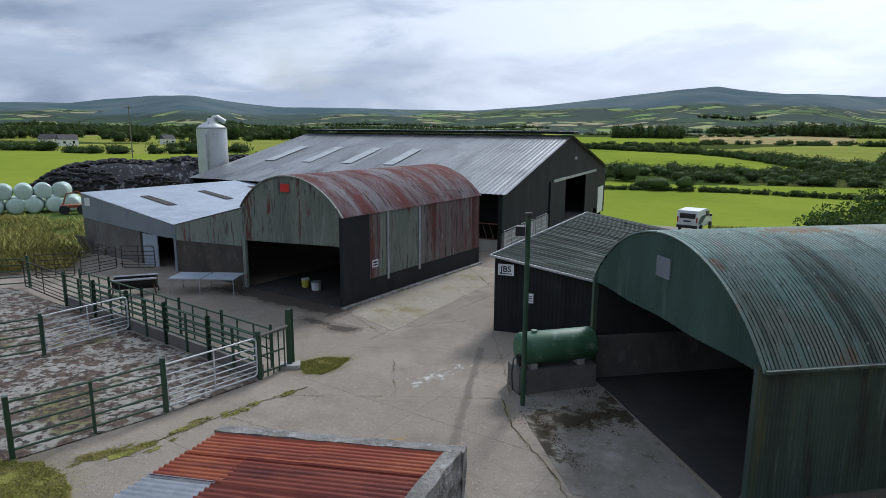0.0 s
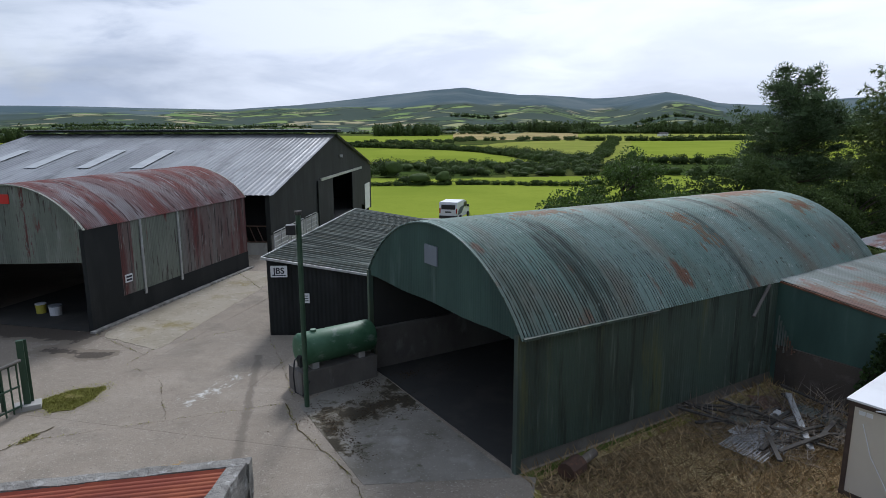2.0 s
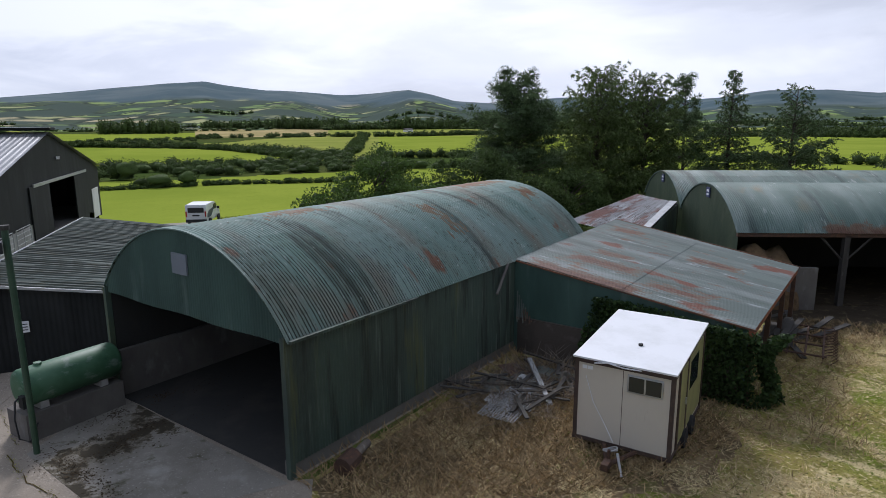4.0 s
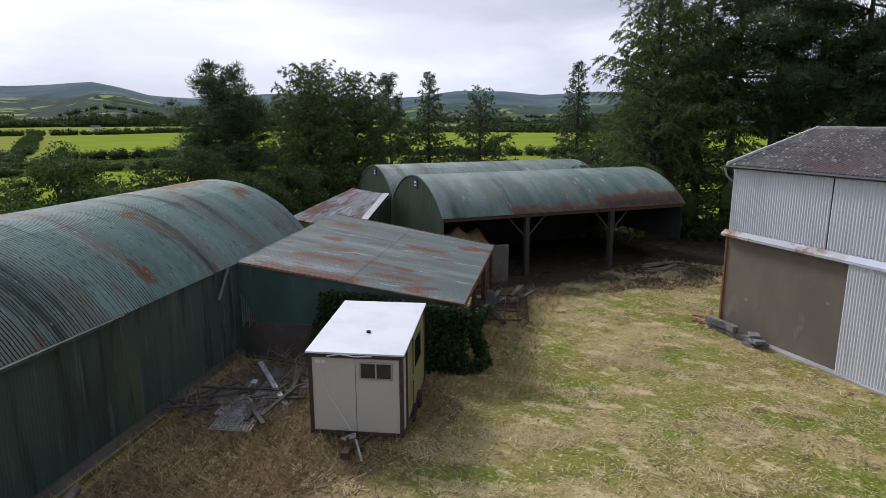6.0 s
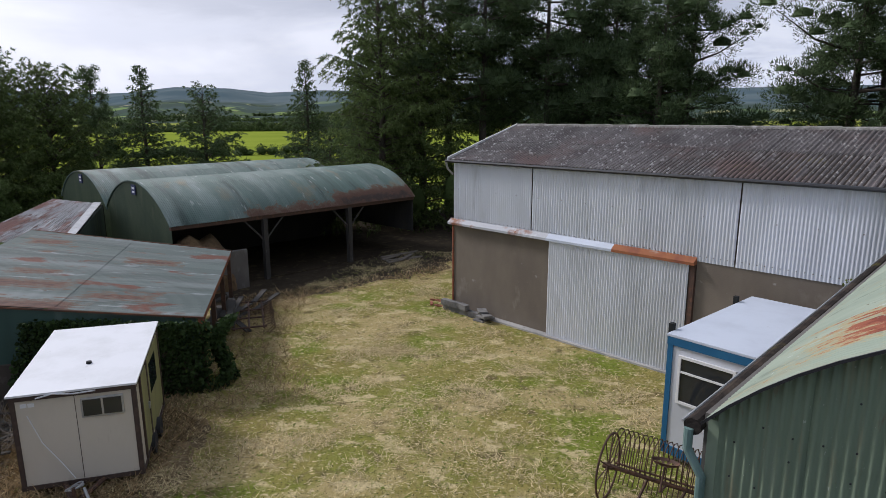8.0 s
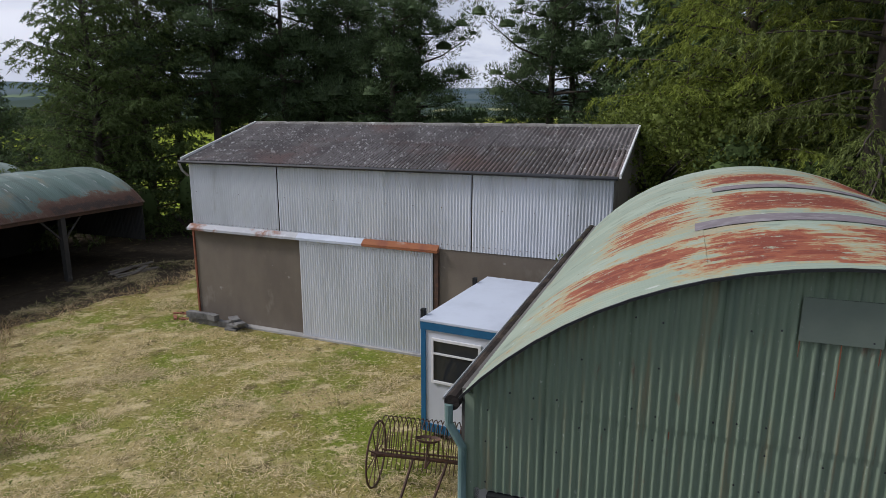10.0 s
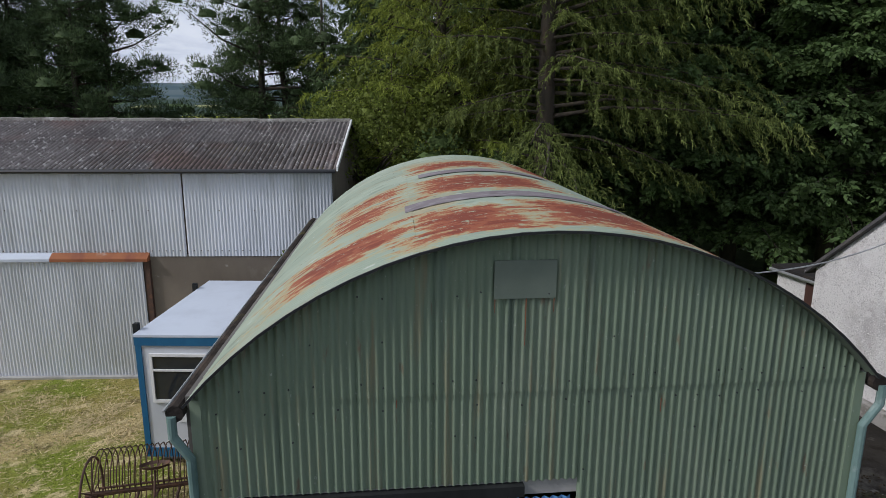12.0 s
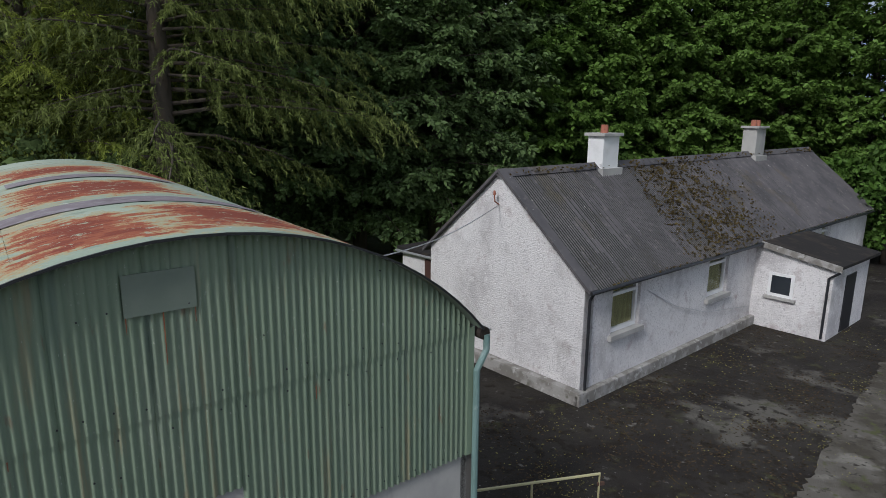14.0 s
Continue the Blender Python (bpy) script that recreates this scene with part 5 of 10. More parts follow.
for x in (2.3, 6.3, 10.3):
    y0, y1 = 15.95, 18.85
    z0, z1 = 2.5 + (y0 - 11.95) * 0.1164 + 0.03, 2.5 + (y1 - 11.95) * 0.1164 + 0.03
    slab(bm := BM(), [(x, y0, z0), (x + 0.55, y0, z0), (x + 0.55, y1, z1), (x, y1, z1)], (0, 0, 0.02))
    part("rooflight", bm, M["old_post"], wing, "dirty brown rooflight")

# ---- big cattle shed ----
big = thing("cattle_shed", -3.44, 37.8, 0, BIG_ROT, "large black cattle shed with a grey ribbed roof", "shed")
S, BL, ZE, ZR = 30.6, 25.9, 3.64, 7.0
# local x runs away along the ridge, local y toward the near eave is negative: near eave y = 0, far eave y = -S
sheets("roof_sheet", [(-0.3, 0.2, ZE - 0.03), (BL, 0.2, ZE - 0.03), (BL, -S / 2, ZR), (-0.3, -S / 2, ZR)], M["big_roof"], big, width=1.0, pitch=0.33, amp=0.016)
sheets("roof_sheet", [(BL, -S - 0.2, ZE - 0.03), (-0.3, -S - 0.2, ZE - 0.03), (-0.3, -S / 2, ZR), (BL, -S / 2, ZR)], M["big_roof"], big, width=1.0, pitch=0.33, amp=0.016)
for x in (10.6, 14.4, 18.2, 22.0):
    sl = (ZR - ZE) / (S / 2)
    slab(bm := BM(), [(x, -5.1, ZE + 5.1 * sl + 0.05), (x + 0.9, -5.1, ZE + 5.1 * sl + 0.05), (x + 0.9, -9.8, ZE + 9.8 * sl + 0.05), (x, -9.8, ZE + 9.8 * sl + 0.05)], (0, 0, 0.015))
    part("rooflight", bm, M["big_rooflight"], big, "pale translucent rooflight")
slab(bm := BM(), [(-0.5, -S / 2 - 0.7, ZR + 0.30), (-0.5, -S / 2 + 0.7, ZR + 0.30), (-0.5, -S / 2 + 0.6, ZR + 0.12), (-0.5, -S / 2 - 0.6, ZR + 0.12)], (BL + 0.8, 0, 0))
part("ridge_vent", bm, M["black_steel"], big)
slab(bm := BM(), [(-0.5, -S / 2 - 0.75, ZR + 0.304), (-0.5, -S / 2 + 0.75, ZR + 0.304), (-0.5, -S / 2 + 0.75, ZR + 0.33), (-0.5, -S / 2 - 0.75, ZR + 0.33)], (BL + 0.8, 0, 0))
part("ridge_cap", bm, M["galv"], big)
# gable end facing the yard
D0, D1, DZ = -14.0, -24.5, 3.6
slab(bm := BM(), [(0, 0, 1.2), (0, D0, 1.2), (0, D0, DZ), (0, D1, DZ), (0, D1, 0.2), (0, -S, 0.2 - 1.2), (0, -S, ZE - 0.05), (0, -S / 2, ZR - 0.05), (0, 0, ZE - 0.05)], (0.15, 0, 0))
part("gable_wall", bm, M["black_steel"], big)
part("gable_base", box(BM(), 0, 0.2, -13.9, -0.4, -0.6, 1.2), M["light_concrete"], big)
slab(bm := BM(), [(-0.15, D0 + 3.2, DZ - 0.1), (-0.15, D1 - 1, DZ - 0.1), (-0.15, D1 - 1, DZ + 0.1), (-0.15, D0 + 3.2, DZ + 0.1)], (0.1, 0, 0))
part("door_track", bm, M["galv"], big)
part("sliding_door", box(BM(), -0.12, -0.04, D0 - 0.3, D0 + 4.0, -0.6, DZ), M["black_steel"], big)
part("sliding_door", box(BM(), -0.12, -0.04, D1 - 0.5, D1 + 3.2, -1.0, DZ), M["black_steel"], big)
part("small_door", box(BM(), -0.06, -0.01, -29.6, -27.2, -0.8, 1.8), M["white_paint"], big, "white double door")
for x in (0.1, 6.5, 13, 19.5, 25.8):
    part("post", box(BM(), x, x + 0.2, -0.25, -0.05, -0.1, ZE - 0.1), M["black_steel"], big)
part("low_wall", box(BM(), 0.3, BL, -0.2, 0.0, -0.1, 0.75), M["light_concrete"], big)
part("back_wall", box(BM(), 0.3, BL, -S - 0.1, -S, -1.5, ZE - 0.1), M["black_steel"], big)
part("inner_wall", box(BM(), BL - 0.3, BL, -S, 0, -1.5, ZE), M["black_steel"], big)
part("inner_floor", box(BM(), 0.2, BL, -S, -0.2, -0.3, -0.02), M["shaded_inside"], big)

# ---- paired round barns by the trees ----
for k, (ox, oy, lab) in enumerate(((23.65, 14.67, "green round-roofed hay barn with an open timber-posted side"), (28.11, 20.70, "second green round-roofed hay barn behind the first"))):
    rb = thing("hay_barn", ox, oy, 0, RB_ROT, lab, "barn", "round hay barns")
    C = Arch(7.5, 3.15, 1.55)
    RBL = 13.7 if k == 0 else 14.1
    C.roof(rb, M["rb_roof"], RBL, bands=3, segs=7)
    C.gable(rb, M["rb_gable"], 0.03, 0.1 if k == 0 else 1.2, flip=True)
    part("verge", C.verge(BM(), 0.0, thick=0.05), M["rb_roof"], rb)
    # Far gable in the near-black tone, so the inside reads as shaded.
    C.gable(rb, M["shaded_inside"], RBL - 0.05, 1.1)
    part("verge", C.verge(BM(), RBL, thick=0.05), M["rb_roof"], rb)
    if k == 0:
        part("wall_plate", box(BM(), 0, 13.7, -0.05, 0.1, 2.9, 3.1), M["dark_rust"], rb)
        # Posts in a darkened timber tone that includes the shade under the roof.
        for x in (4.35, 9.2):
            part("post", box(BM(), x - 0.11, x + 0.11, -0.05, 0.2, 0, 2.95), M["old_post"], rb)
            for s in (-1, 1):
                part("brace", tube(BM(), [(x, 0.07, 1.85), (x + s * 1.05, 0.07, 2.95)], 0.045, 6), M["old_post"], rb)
    part("back_wall", box(BM(), 0.1, 13.6, 7.3, 7.45, 0, 3.1), M["shaded_inside"], rb)
    # Earth floor kept dark to give the shade inside the barn.
    part("barn_floor", box(BM(), 0.0, 13.6, 0.1, 7.4, -0.05, 0.035), M["earth"], rb)
link = thing("linking_roof", 21.2, 18.5, 0, 0, "rust-streaked lean-to roof linking the barns", "shed")
lq = [Vector((0.4, 3.8, 2.75)), Vector((0.2, -0.8, 2.6)), Vector((6.2, 2.0, 3.42)), Vector((7.6, 5.7, 3.42))]
sheets("roof_sheet", lq, M["rust_roof"], link, width=0.7)
furrows(lq, 0.7, 0.092, M["dirt_and_shade"], link, 0.5, 0.004)
slab(bm := BM(), [(0.3, -0.7, 0), (6.2, 1.9, 0), (6.2, 1.9, 3.32), (0.3, -0.7, 2.52)], (-0.06, 0.1, 0))
part("front_wall", bm, M["gc_wall"], link)
slab(bm := BM(), [lq[1] + Vector((0.0, -0.05, 0.05)), lq[2] + Vector((0.0, -0.05, 0.05)), lq[2] + Vector((-0.15, 0.25, 0.07)), lq[1] + Vector((-0.15, 0.25, 0.07))], (0, 0, 0.02))
part("flashing", bm, M["galv"], link, "pale metal flashing")
for p in lq:
    part("post", box(BM(), p.x - 0.08, p.x + 0.08, p.y - 0.08, p.y + 0.08, 0, p.z - 0.06), M["old_post"], link)

# ---- pale metal-clad store ----
ws = thing("metal_clad_store", 24.0, 2.9, 0, WS_ROT, "tall store of pale corrugated metal over brown rendered walls", "barn")
# local x along the front, y = 0 the front face, the shed lies at positive y
WL, WE, WR, WH = 14.8, 5.92, 7.1, 3.87
sheets("roof_sheet", [(-0.1, -0.2, WE - 0.02), (WL + 0.15, -0.2, WE - 0.02), (WL + 0.15, WH, WR), (-0.1, WH, WR)], M["asbestos"], ws, width=1.06, rows=2, pitch=0.132, amp=0.034, lap=0.02)
sheets("roof_sheet", [(WL + 0.15, 2 * WH + 0.2, WE - 0.02), (-0.1, 2 * WH + 0.2, WE - 0.02), (-0.1, WH, WR), (WL + 0.15, WH, WR)], M["asbestos"], ws, width=1.05, rows=1, pitch=0.146, amp=0.024)
# dark strips in the furrows of the front slope: rib shade painted in, with moss
furrows([Vector((-0.1, -0.2, WE - 0.02)), Vector((WL + 0.15, -0.2, WE - 0.02)), Vector((WL + 0.15, WH, WR)), Vector((-0.1, WH, WR))], 1.06, 0.132, M["roof_moss_and_shade"], ws, 0.9, 0.008)
for x in np.arange(-0.1, WL, 1.5):
    part("ridge_tile", tube(BM(), [(x, WH, WR - 0.01), (min(x + 1.52, WL + 0.15), WH, WR + 0.01)], 0.10, 8), M["stone_lime"], ws)
cuts = [0, 3.82, 10.75, WL]
for a, b in zip(cuts, cuts[1:]):
    sheets("wall_sheet", [(a + 0.02, -0.02, 3.5), (b - 0.02, -0.02, 3.5), (b - 0.02, -0.02, WE - 0.08), (a + 0.02, -0.02, WE - 0.08)], M["white_sheet"], ws, width=0.95, pitch=0.094, amp=0.013)
bm = BM()
for z_, stp in ((3.66, 0.19), (4.78, 0.95)):
    for k in range(int(WL / stp)):
        box(bm, 0.3 + k * stp - 0.011, 0.3 + k * stp + 0.011, -0.046, -0.03, z_ - 0.011, z_ + 0.011)
part("fixing_bolts", bm, M["dark_rust"], ws)
part("rendered_wall", box(BM(), 0.02, WL, 0.0, 0.25, 0, 3.55), M["render_brown"], ws)
slab(bm := BM(), [(0.0, 0.05, 0), (0.0, 2 * WH, 0), (0, 2 * WH, WE - 0.1), (0, WH, WR - 0.08), (0, 0.05, WE - 0.1)], (0.2, 0, 0))
part("end_wall", bm, M["render_brown"], ws)
slab(bm := BM(), [(WL - 0.2, 0.05, 0), (WL - 0.2, 2 * WH, 0), (WL - 0.2, 2 * WH, WE - 0.1), (WL - 0.2, WH, WR - 0.08), (WL - 0.2, 0.05, WE - 0.1)], (0.2, 0, 0))
part("end_wall", bm, M["render_brown"], ws)
part("back_wall", box(BM(), 0.2, WL - 0.2, 2 * WH - 0.2, 2 * WH, 0, WE - 0.1), M["render_brown"], ws)
sheets("sliding_door", [(4.68, -0.14, 0.06), (9.55, -0.14, 0.06), (9.55, -0.14, 3.42), (4.68, -0.14, 3.42)], M["white_sheet"], ws, width=0.87, pitch=0.094, amp=0.013)
for a, b, k, lab in ((-0.12, 4.6, "rusty_galv", ""), (4.6, 7.1, "office_roof", "pale track cover"), (7.1, 9.72, "track_rust", "rusted orange track cover")):
    slab(bm := BM(), [(a, -0.22, 3.40), (a, -0.22, 3.48), (a, -0.02, 3.62), (a, -0.02, 3.40)], (b - a, 0, 0))
    part("door_track", bm, M[k], ws, lab)
part("corner_trim", box(BM(), -0.04, 0.03, -0.05, 0.04, 0, 3.5), M["rust"], ws)
part("door_post", box(BM(), 9.58, 9.72, -0.12, 0.02, 0, 3.4), M["dark_rust"], ws)
for s in (-0.12, WL + 0.13):
    slab(bm := BM(), [(s, -0.25, WE - 0.05), (s, WH, WR + 0.0), (s, WH, WR + 0.1), (s, -0.25, WE + 0.07)], (0.05, 0, 0))
    part("verge", bm, M["white_paint"], ws)
part("gutter", tube(BM(), [(-0.2, -0.24, WE - 0.08), (WL + 0.1, -0.24, WE - 0.05)], 0.055, 8), M["black_paint"], ws)
part("downpipe", tube(BM(), [(-0.2, -0.24, WE - 0.1), (-0.2, -0.12, WE - 0.4), (-0.15, 0.1, WE - 0.6)], 0.04, 8), M["galv"], ws)
part("footing", box(BM(), -0.1, WL, -0.28, 0.0, -0.05, 0.07), M["light_concrete"], ws)

# ---- green round barn nearest the camera ----
gb = thing("round_barn", 1.757, -7.37, 0, GB_ROT, "green corrugated round-roofed barn with a rust-patched roof", "barn")
GBL = 10.2
GSK = -0.031
G = Arch(6.8, 4.83, 1.53, GSK)
G.roof(gb, M["gb_roof"], GBL, bands=3, segs=8, over=1.015, x0=-0.12, amp=0.010)
G.gable(gb, M["gb_wall"], 0.060, 4.72, flip=True, width=0.76, inset=0.0, amp=0.021, pitch=0.0845)
for c in range(9):
    a, b = 6.8 * c / 9, 6.8 * (c + 1) / 9
    z0 = 3.0 if b < 3.1 else 3.72
    sheet("wall_sheet", [(0.066, b, z0), (0.066, a, z0), (0.072, a, 4.80), (0.072, b, 4.80)], M["gb_wall"], gb, amp=0.021, pitch=0.0845)
G.gable(gb, M["gb_wall"], GBL - 0.05, 0.2)
part("verge", G.verge(BM(), -0.13, thick=0.025, depth=0.012, over=1.015), M["black_paint"], gb)
part("rendered_wall", box(BM(), 0.10, 0.35, 0, 3.0, 0, 3.02), M["light_concrete"], gb)
part("rendered_wall", box(BM(), 0.10, 0.35, 6.2, 6.8, 0, 3.72), M["light_concrete"], gb)
part("lintel", box(BM(), 0.09, 0.30, 3.0, 6.3, 3.55, 3.74), M["light_concrete"], gb)
part("door_track", box(BM(), 0.0, 0.09, 3.6, 6.6, 3.58, 3.70), M["black_steel"], gb)
sheet("blue_door", [(0.03, 4.6, 0.1), (0.03, 3.1, 0.1), (0.03, 3.1, 3.55), (0.03, 4.6, 3.55)], M["blue_sheet"], gb, label="faded blue corrugated door")
sheet("blue_door", [(0.03, 6.3, 0.1), (0.03, 4.9, 0.1), (0.03, 4.9, 3.52), (0.03, 6.3, 3.52)], M["blue_sheet"], gb, label="faded blue corrugated door")
part("vent_patch", box(BM(), 0.025, 0.04, 3.355, 3.96, 5.703, 6.08), M["gb_patch"], gb, "flat sheet patch over a former vent")
for y in (0.0, 6.8):
    part("side_wall", slab(BM(), [(0.1, y - 0.1, 0), (GBL, y - 0.1 + GSK * GBL, 0), (GBL, y + 0.1 + GSK * GBL, 0), (0.1, y + 0.1, 0)], (0, 0, 4.8)), M["block_wall"], gb)
    part("corner_flashing", box(BM(), 0.045, 0.12, y - 0.05, y + 0.05, 3.0, 4.78), M["gb_wall"], gb)
    s = -1 if y == 0 else 1
    part("gutter", tube(BM(), [(-0.02, y + s * 0.17, 4.68), (GBL, y + s * 0.17 + GSK * GBL, 4.73)], 0.085, 10), M["roof_moss_and_shade"], gb, "gutter choked with dark leaf litter")
    part("gutter_rim", tube(BM(), [(-0.03, y + s * 0.26, 4.715), (GBL, y + s * 0.26 + GSK * GBL, 4.765)], 0.014, 6), M["galv"], gb)
    part("downpipe", tube(BM(), [(-0.02, y + s * 0.2, 4.66), (-0.02, y + s * 0.2, 4.45), (0.0, y + s * 0.06, 4.2), (0.0, y + s * 0.06, 3.0), (0.0, y + s * 0.06, 0.1)], 0.045, 10), M["pipe_teal"], gb, "faded blue-green downpipe")
for x, a0, a1 in ((2.55, -0.42, 0.36), (5.95, -0.35, 0.28)):
    bm = BM()
    rows = []
    for k in range(15):
        a = a0 + (a1 - a0) * k / 14
        rows.append([bm.verts.new(G.point(x + dx, a, 0.034)) for dx in (-0.27, 0.27)])
    for p, q in zip(rows, rows[1:]):
        bm.faces.new((p[0], p[1], q[1], q[0]))
    part("felt_strip", bm, M["ridge_felt"], gb, "grey felt repair strip")

for y, z0, z1, w in ((3.37, 5.56, 5.70, 0.004), (3.645, 5.22, 5.70, 0.005), (3.95, 5.56, 5.70, 0.004), (4.9, 4.62, 4.7, 0.006), (2.2, 4.45, 4.6, 0.005)):
    part("rust_run", slab(BM(), [(0.030, y - w, z1), (0.030, y + w, z1), (0.030, y + w * 0.5, z0), (0.030, y - w * 0.5, z0)], (0.004, 0, 0)), M["rust"], gb)
screw = mesh_of(tube(BM(), [(0, 0, 0), (-0.010, 0, 0)], 0.009, 6), "screw", M["van_dark"])
rs = random.Random(3)
for z in (3.12, 3.85, 4.28, 4.62, 4.86, 5.3, 5.75):
    for k in range(1, 30):
        y = 0.228 * k + rs.uniform(-.02, .02)
        if y > 6.7 or z > G.height(y) - 0.1 or rs.random() < (0.35 if z in (3.12, 4.86, 4.62) else 0.8) or (z < 3.7 and y > 3.0):
            continue
        ob = new("screw", screw)
        ob.parent = gb
        ob.location = (0.034, y, z + rs.uniform(-.03, .03))

# ---- cottage ----
HR = math.degrees(math.atan2(-0.848, -0.53))
hs = thing("cottage", 0.94, -15.71, 0, HR, "white pebbledashed single-storey cottage with a dark corrugated roof", "house")
# local x along the front, y = 0 the front wall, the house lies at positive y
HL, HW, HE, HA = 22.5, 6.1, 3.25, 5.85
WINS = [(1.25, 2.62, 1.58, 3.08), (6.62, 8.0, 1.58, 3.08), (16.5, 17.6, 1.6, 3.0)]
xs = 0.0
for (a, b, z0, z1) in WINS:
    part("wall", box(BM(), xs, a, 0, 0.4, 0, HE), M["pebbledash"], hs)
    part("wall", box(BM(), a, b, 0, 0.4, 0, z0), M["pebbledash"], hs)
    part("wall", box(BM(), a, b, 0, 0.4, z1, HE), M["pebbledash"], hs)
    xs = b
part("wall", box(BM(), xs, HL, 0, 0.4, 0, HE), M["pebbledash"], hs)
for x in (0.0, HL - 0.4):
    e = 0.003 if x == 0 else 0
    slab(bm := BM(), [(x - e, 0.0, 0), (x - e, HW, 0), (x - e, HW, HE), (x - e, HW / 2, HA - 0.03), (x - e, 0.0, HE)], (0.4, 0, 0))
    part("gable_wall", bm, M["pebbledash"], hs)
part("wall", box(BM(), 0.4, HL - 0.4, HW - 0.4, HW, 0, HE), M["pebbledash"], hs)
part("plinth", box(BM(), -0.26, HL, -0.20, 0.0, -0.05, 0.34, bevel=0.06), M["plinth"], hs)
part("plinth", box(BM(), -0.26, 0.0, -0.195, HW, -0.05, 0.37, bevel=0.06), M["plinth"], hs)
for (a, b, z0, z1) in WINS:
    w = part("window", box(BM(), a, b, 0.215, 0.24, z0, z1), M["curtain"], hs)
    bmf = BM()
    zt = z0 + (z1 - z0) * 0.72
    for q in ((a, a + 0.10, z0, z1), (b - 0.10, b, z0, z1), (a + 0.10, b - 0.10, z0, z0 + 0.12), (a + 0.10, b - 0.10, z1 - 0.08, z1), (a + 0.10, b - 0.10, zt - 0.04, zt + 0.05)):
        box(bmf, q[0], q[1], 0.10, 0.20, q[2], q[3])
    part("window_frame", bmf, M["white_paint"], w)
    part("pane", box(BM(), a + 0.10, b - 0.10, 0.165, 0.175, z0 + 0.12, z1 - 0.08), M["clear_pane"], w).visible_shadow = False
    part("sill", box(BM(), a - 0.12, b + 0.12, -0.12, 0.16, z0 - 0.14, z0 + 0.012, bevel=0.01), M["light_concrete"], w)
sheets("roof_sheet", [(-0.12, -0.22, HE - 0.16), (HL + 0.15, -0.22, HE - 0.16), (HL + 0.15, HW / 2, HA), (-0.12, HW / 2, HA)], M["house_roof"], hs, width=0.9, rows=1, pitch=0.1, amp=0.02)
furrows([Vector((-0.12, -0.22, HE - 0.16)), Vector((HL + 0.15, -0.22, HE - 0.16)), Vector((HL + 0.15, HW / 2, HA)), Vector((-0.12, HW / 2, HA))], 0.9, 0.1, M["dirt_and_shade"], hs, 0.9, 0.001, 11)
sheets("roof_sheet", [(HL + 0.15, HW + 0.22, HE - 0.16), (-0.12, HW + 0.22, HE - 0.16), (-0.12, HW / 2, HA), (HL + 0.15, HW / 2, HA)], M["house_roof"], hs, width=0.9, rows=1, pitch=0.1, amp=0.012)
for x in np.arange(-0.12, HL, 1.9):
    slab(bm := BM(), [(x, HW / 2 - 0.22, HA - 0.13), (x, HW / 2, HA + 0.07), (x, HW / 2 + 0.22, HA - 0.13)], (min(1.88, HL + 0.15 - x), 0, 0))
    part("ridge_tile", bm, M["house_roof"], hs)
for y0, y1, z0, z1 in ((-0.25, HW / 2, HE - 0.19, HA), (HW + 0.25, HW / 2, HE - 0.19, HA)):
    slab(bm := BM(), [(-0.16, y0, z0 - 0.04), (-0.16, y1, z1 - 0.02), (-0.16, y1, z1 + 0.08), (-0.16, y0, z0 + 0.07)], (0.36, 0, 0))
    part("barge_capping", bm, M["house_roof"], hs)
part("gutter", tube(BM(), [(-0.1, -0.26, HE - 0.2), (HL, -0.26, HE - 0.24)], 0.055, 8), M["black_paint"], hs)
part("downpipe", tube(BM(), [(0.12, -0.22, HE - 0.2), (0.12, -0.08, HE - 0.45), (0.12, -0.08, 0.3), (0.12, -0.2, 0.05)], 0.04, 8), M["black_paint"], hs)
for x0, x1, zt, pots, k in ((4.35, 5.2, 6.75, 1, "white_paint"), (15.6, 16.5, 6.9, 2, "light_concrete")):
    ch = part("chimney", box(BM(), x0, x1, HW / 2 - 0.3, HW / 2 + 0.3, HA - 0.5, zt), M[k], hs)
    part("cap", box(BM(), x0 - 0.1, x1 + 0.1, HW / 2 - 0.4, HW / 2 + 0.4, zt, zt + 0.1, bevel=0.015), M["light_concrete"], ch)
    part("flashing", box(BM(), x0 - 0.12, x1 + 0.12, HW / 2 - 0.42, HW / 2 + 0.34, HA - 0.42, HA - 0.12), M["light_concrete"], ch)
    for p in range(pots):
        xc = (x0 + x1) / 2 + (p - (pots - 1) / 2) * 0.38
        part("pot", tube(BM(), [(xc, HW / 2, zt + 0.1), (xc, HW / 2, zt + 0.36)], 0.13, 14, r2=0.11), M["terracotta"], ch)
# porch with a flat roof
PX0, PX1, PD = 10.1, 13.8, 2.55
po = part("porch", box(BM(), PX0, PX1, -PD, 0.0, 0, 2.55), M["pebbledash"], hs)
slab(bm := BM(), [(PX0 - 0.15, -PD - 0.25, 2.56), (PX1 + 0.3, -PD - 0.25, 2.50), (PX1 + 0.3, 0.05, 3.0), (PX0 - 0.15, 0.05, 3.06)], (0, 0, 0.10))
part("porch_roof", bm, M["felt_black"], po, "black felt porch roof")
slab(bm := BM(), [(PX0, -PD, 2.5), (PX0, 0, 2.5), (PX0, 0, 3.05), (PX0, -PD, 2.58)], (0.3, 0, 0))
part("porch_cheek", bm, M["pebbledash"], po)
slab(bm := BM(), [(PX0 - 0.16, -PD - 0.26, 2.46), (PX0 - 0.16, 0.0, 2.96), (PX0 - 0.16, 0, 3.16), (PX0 - 0.16, -PD - 0.26, 2.67)], (0.04, 0, 0))
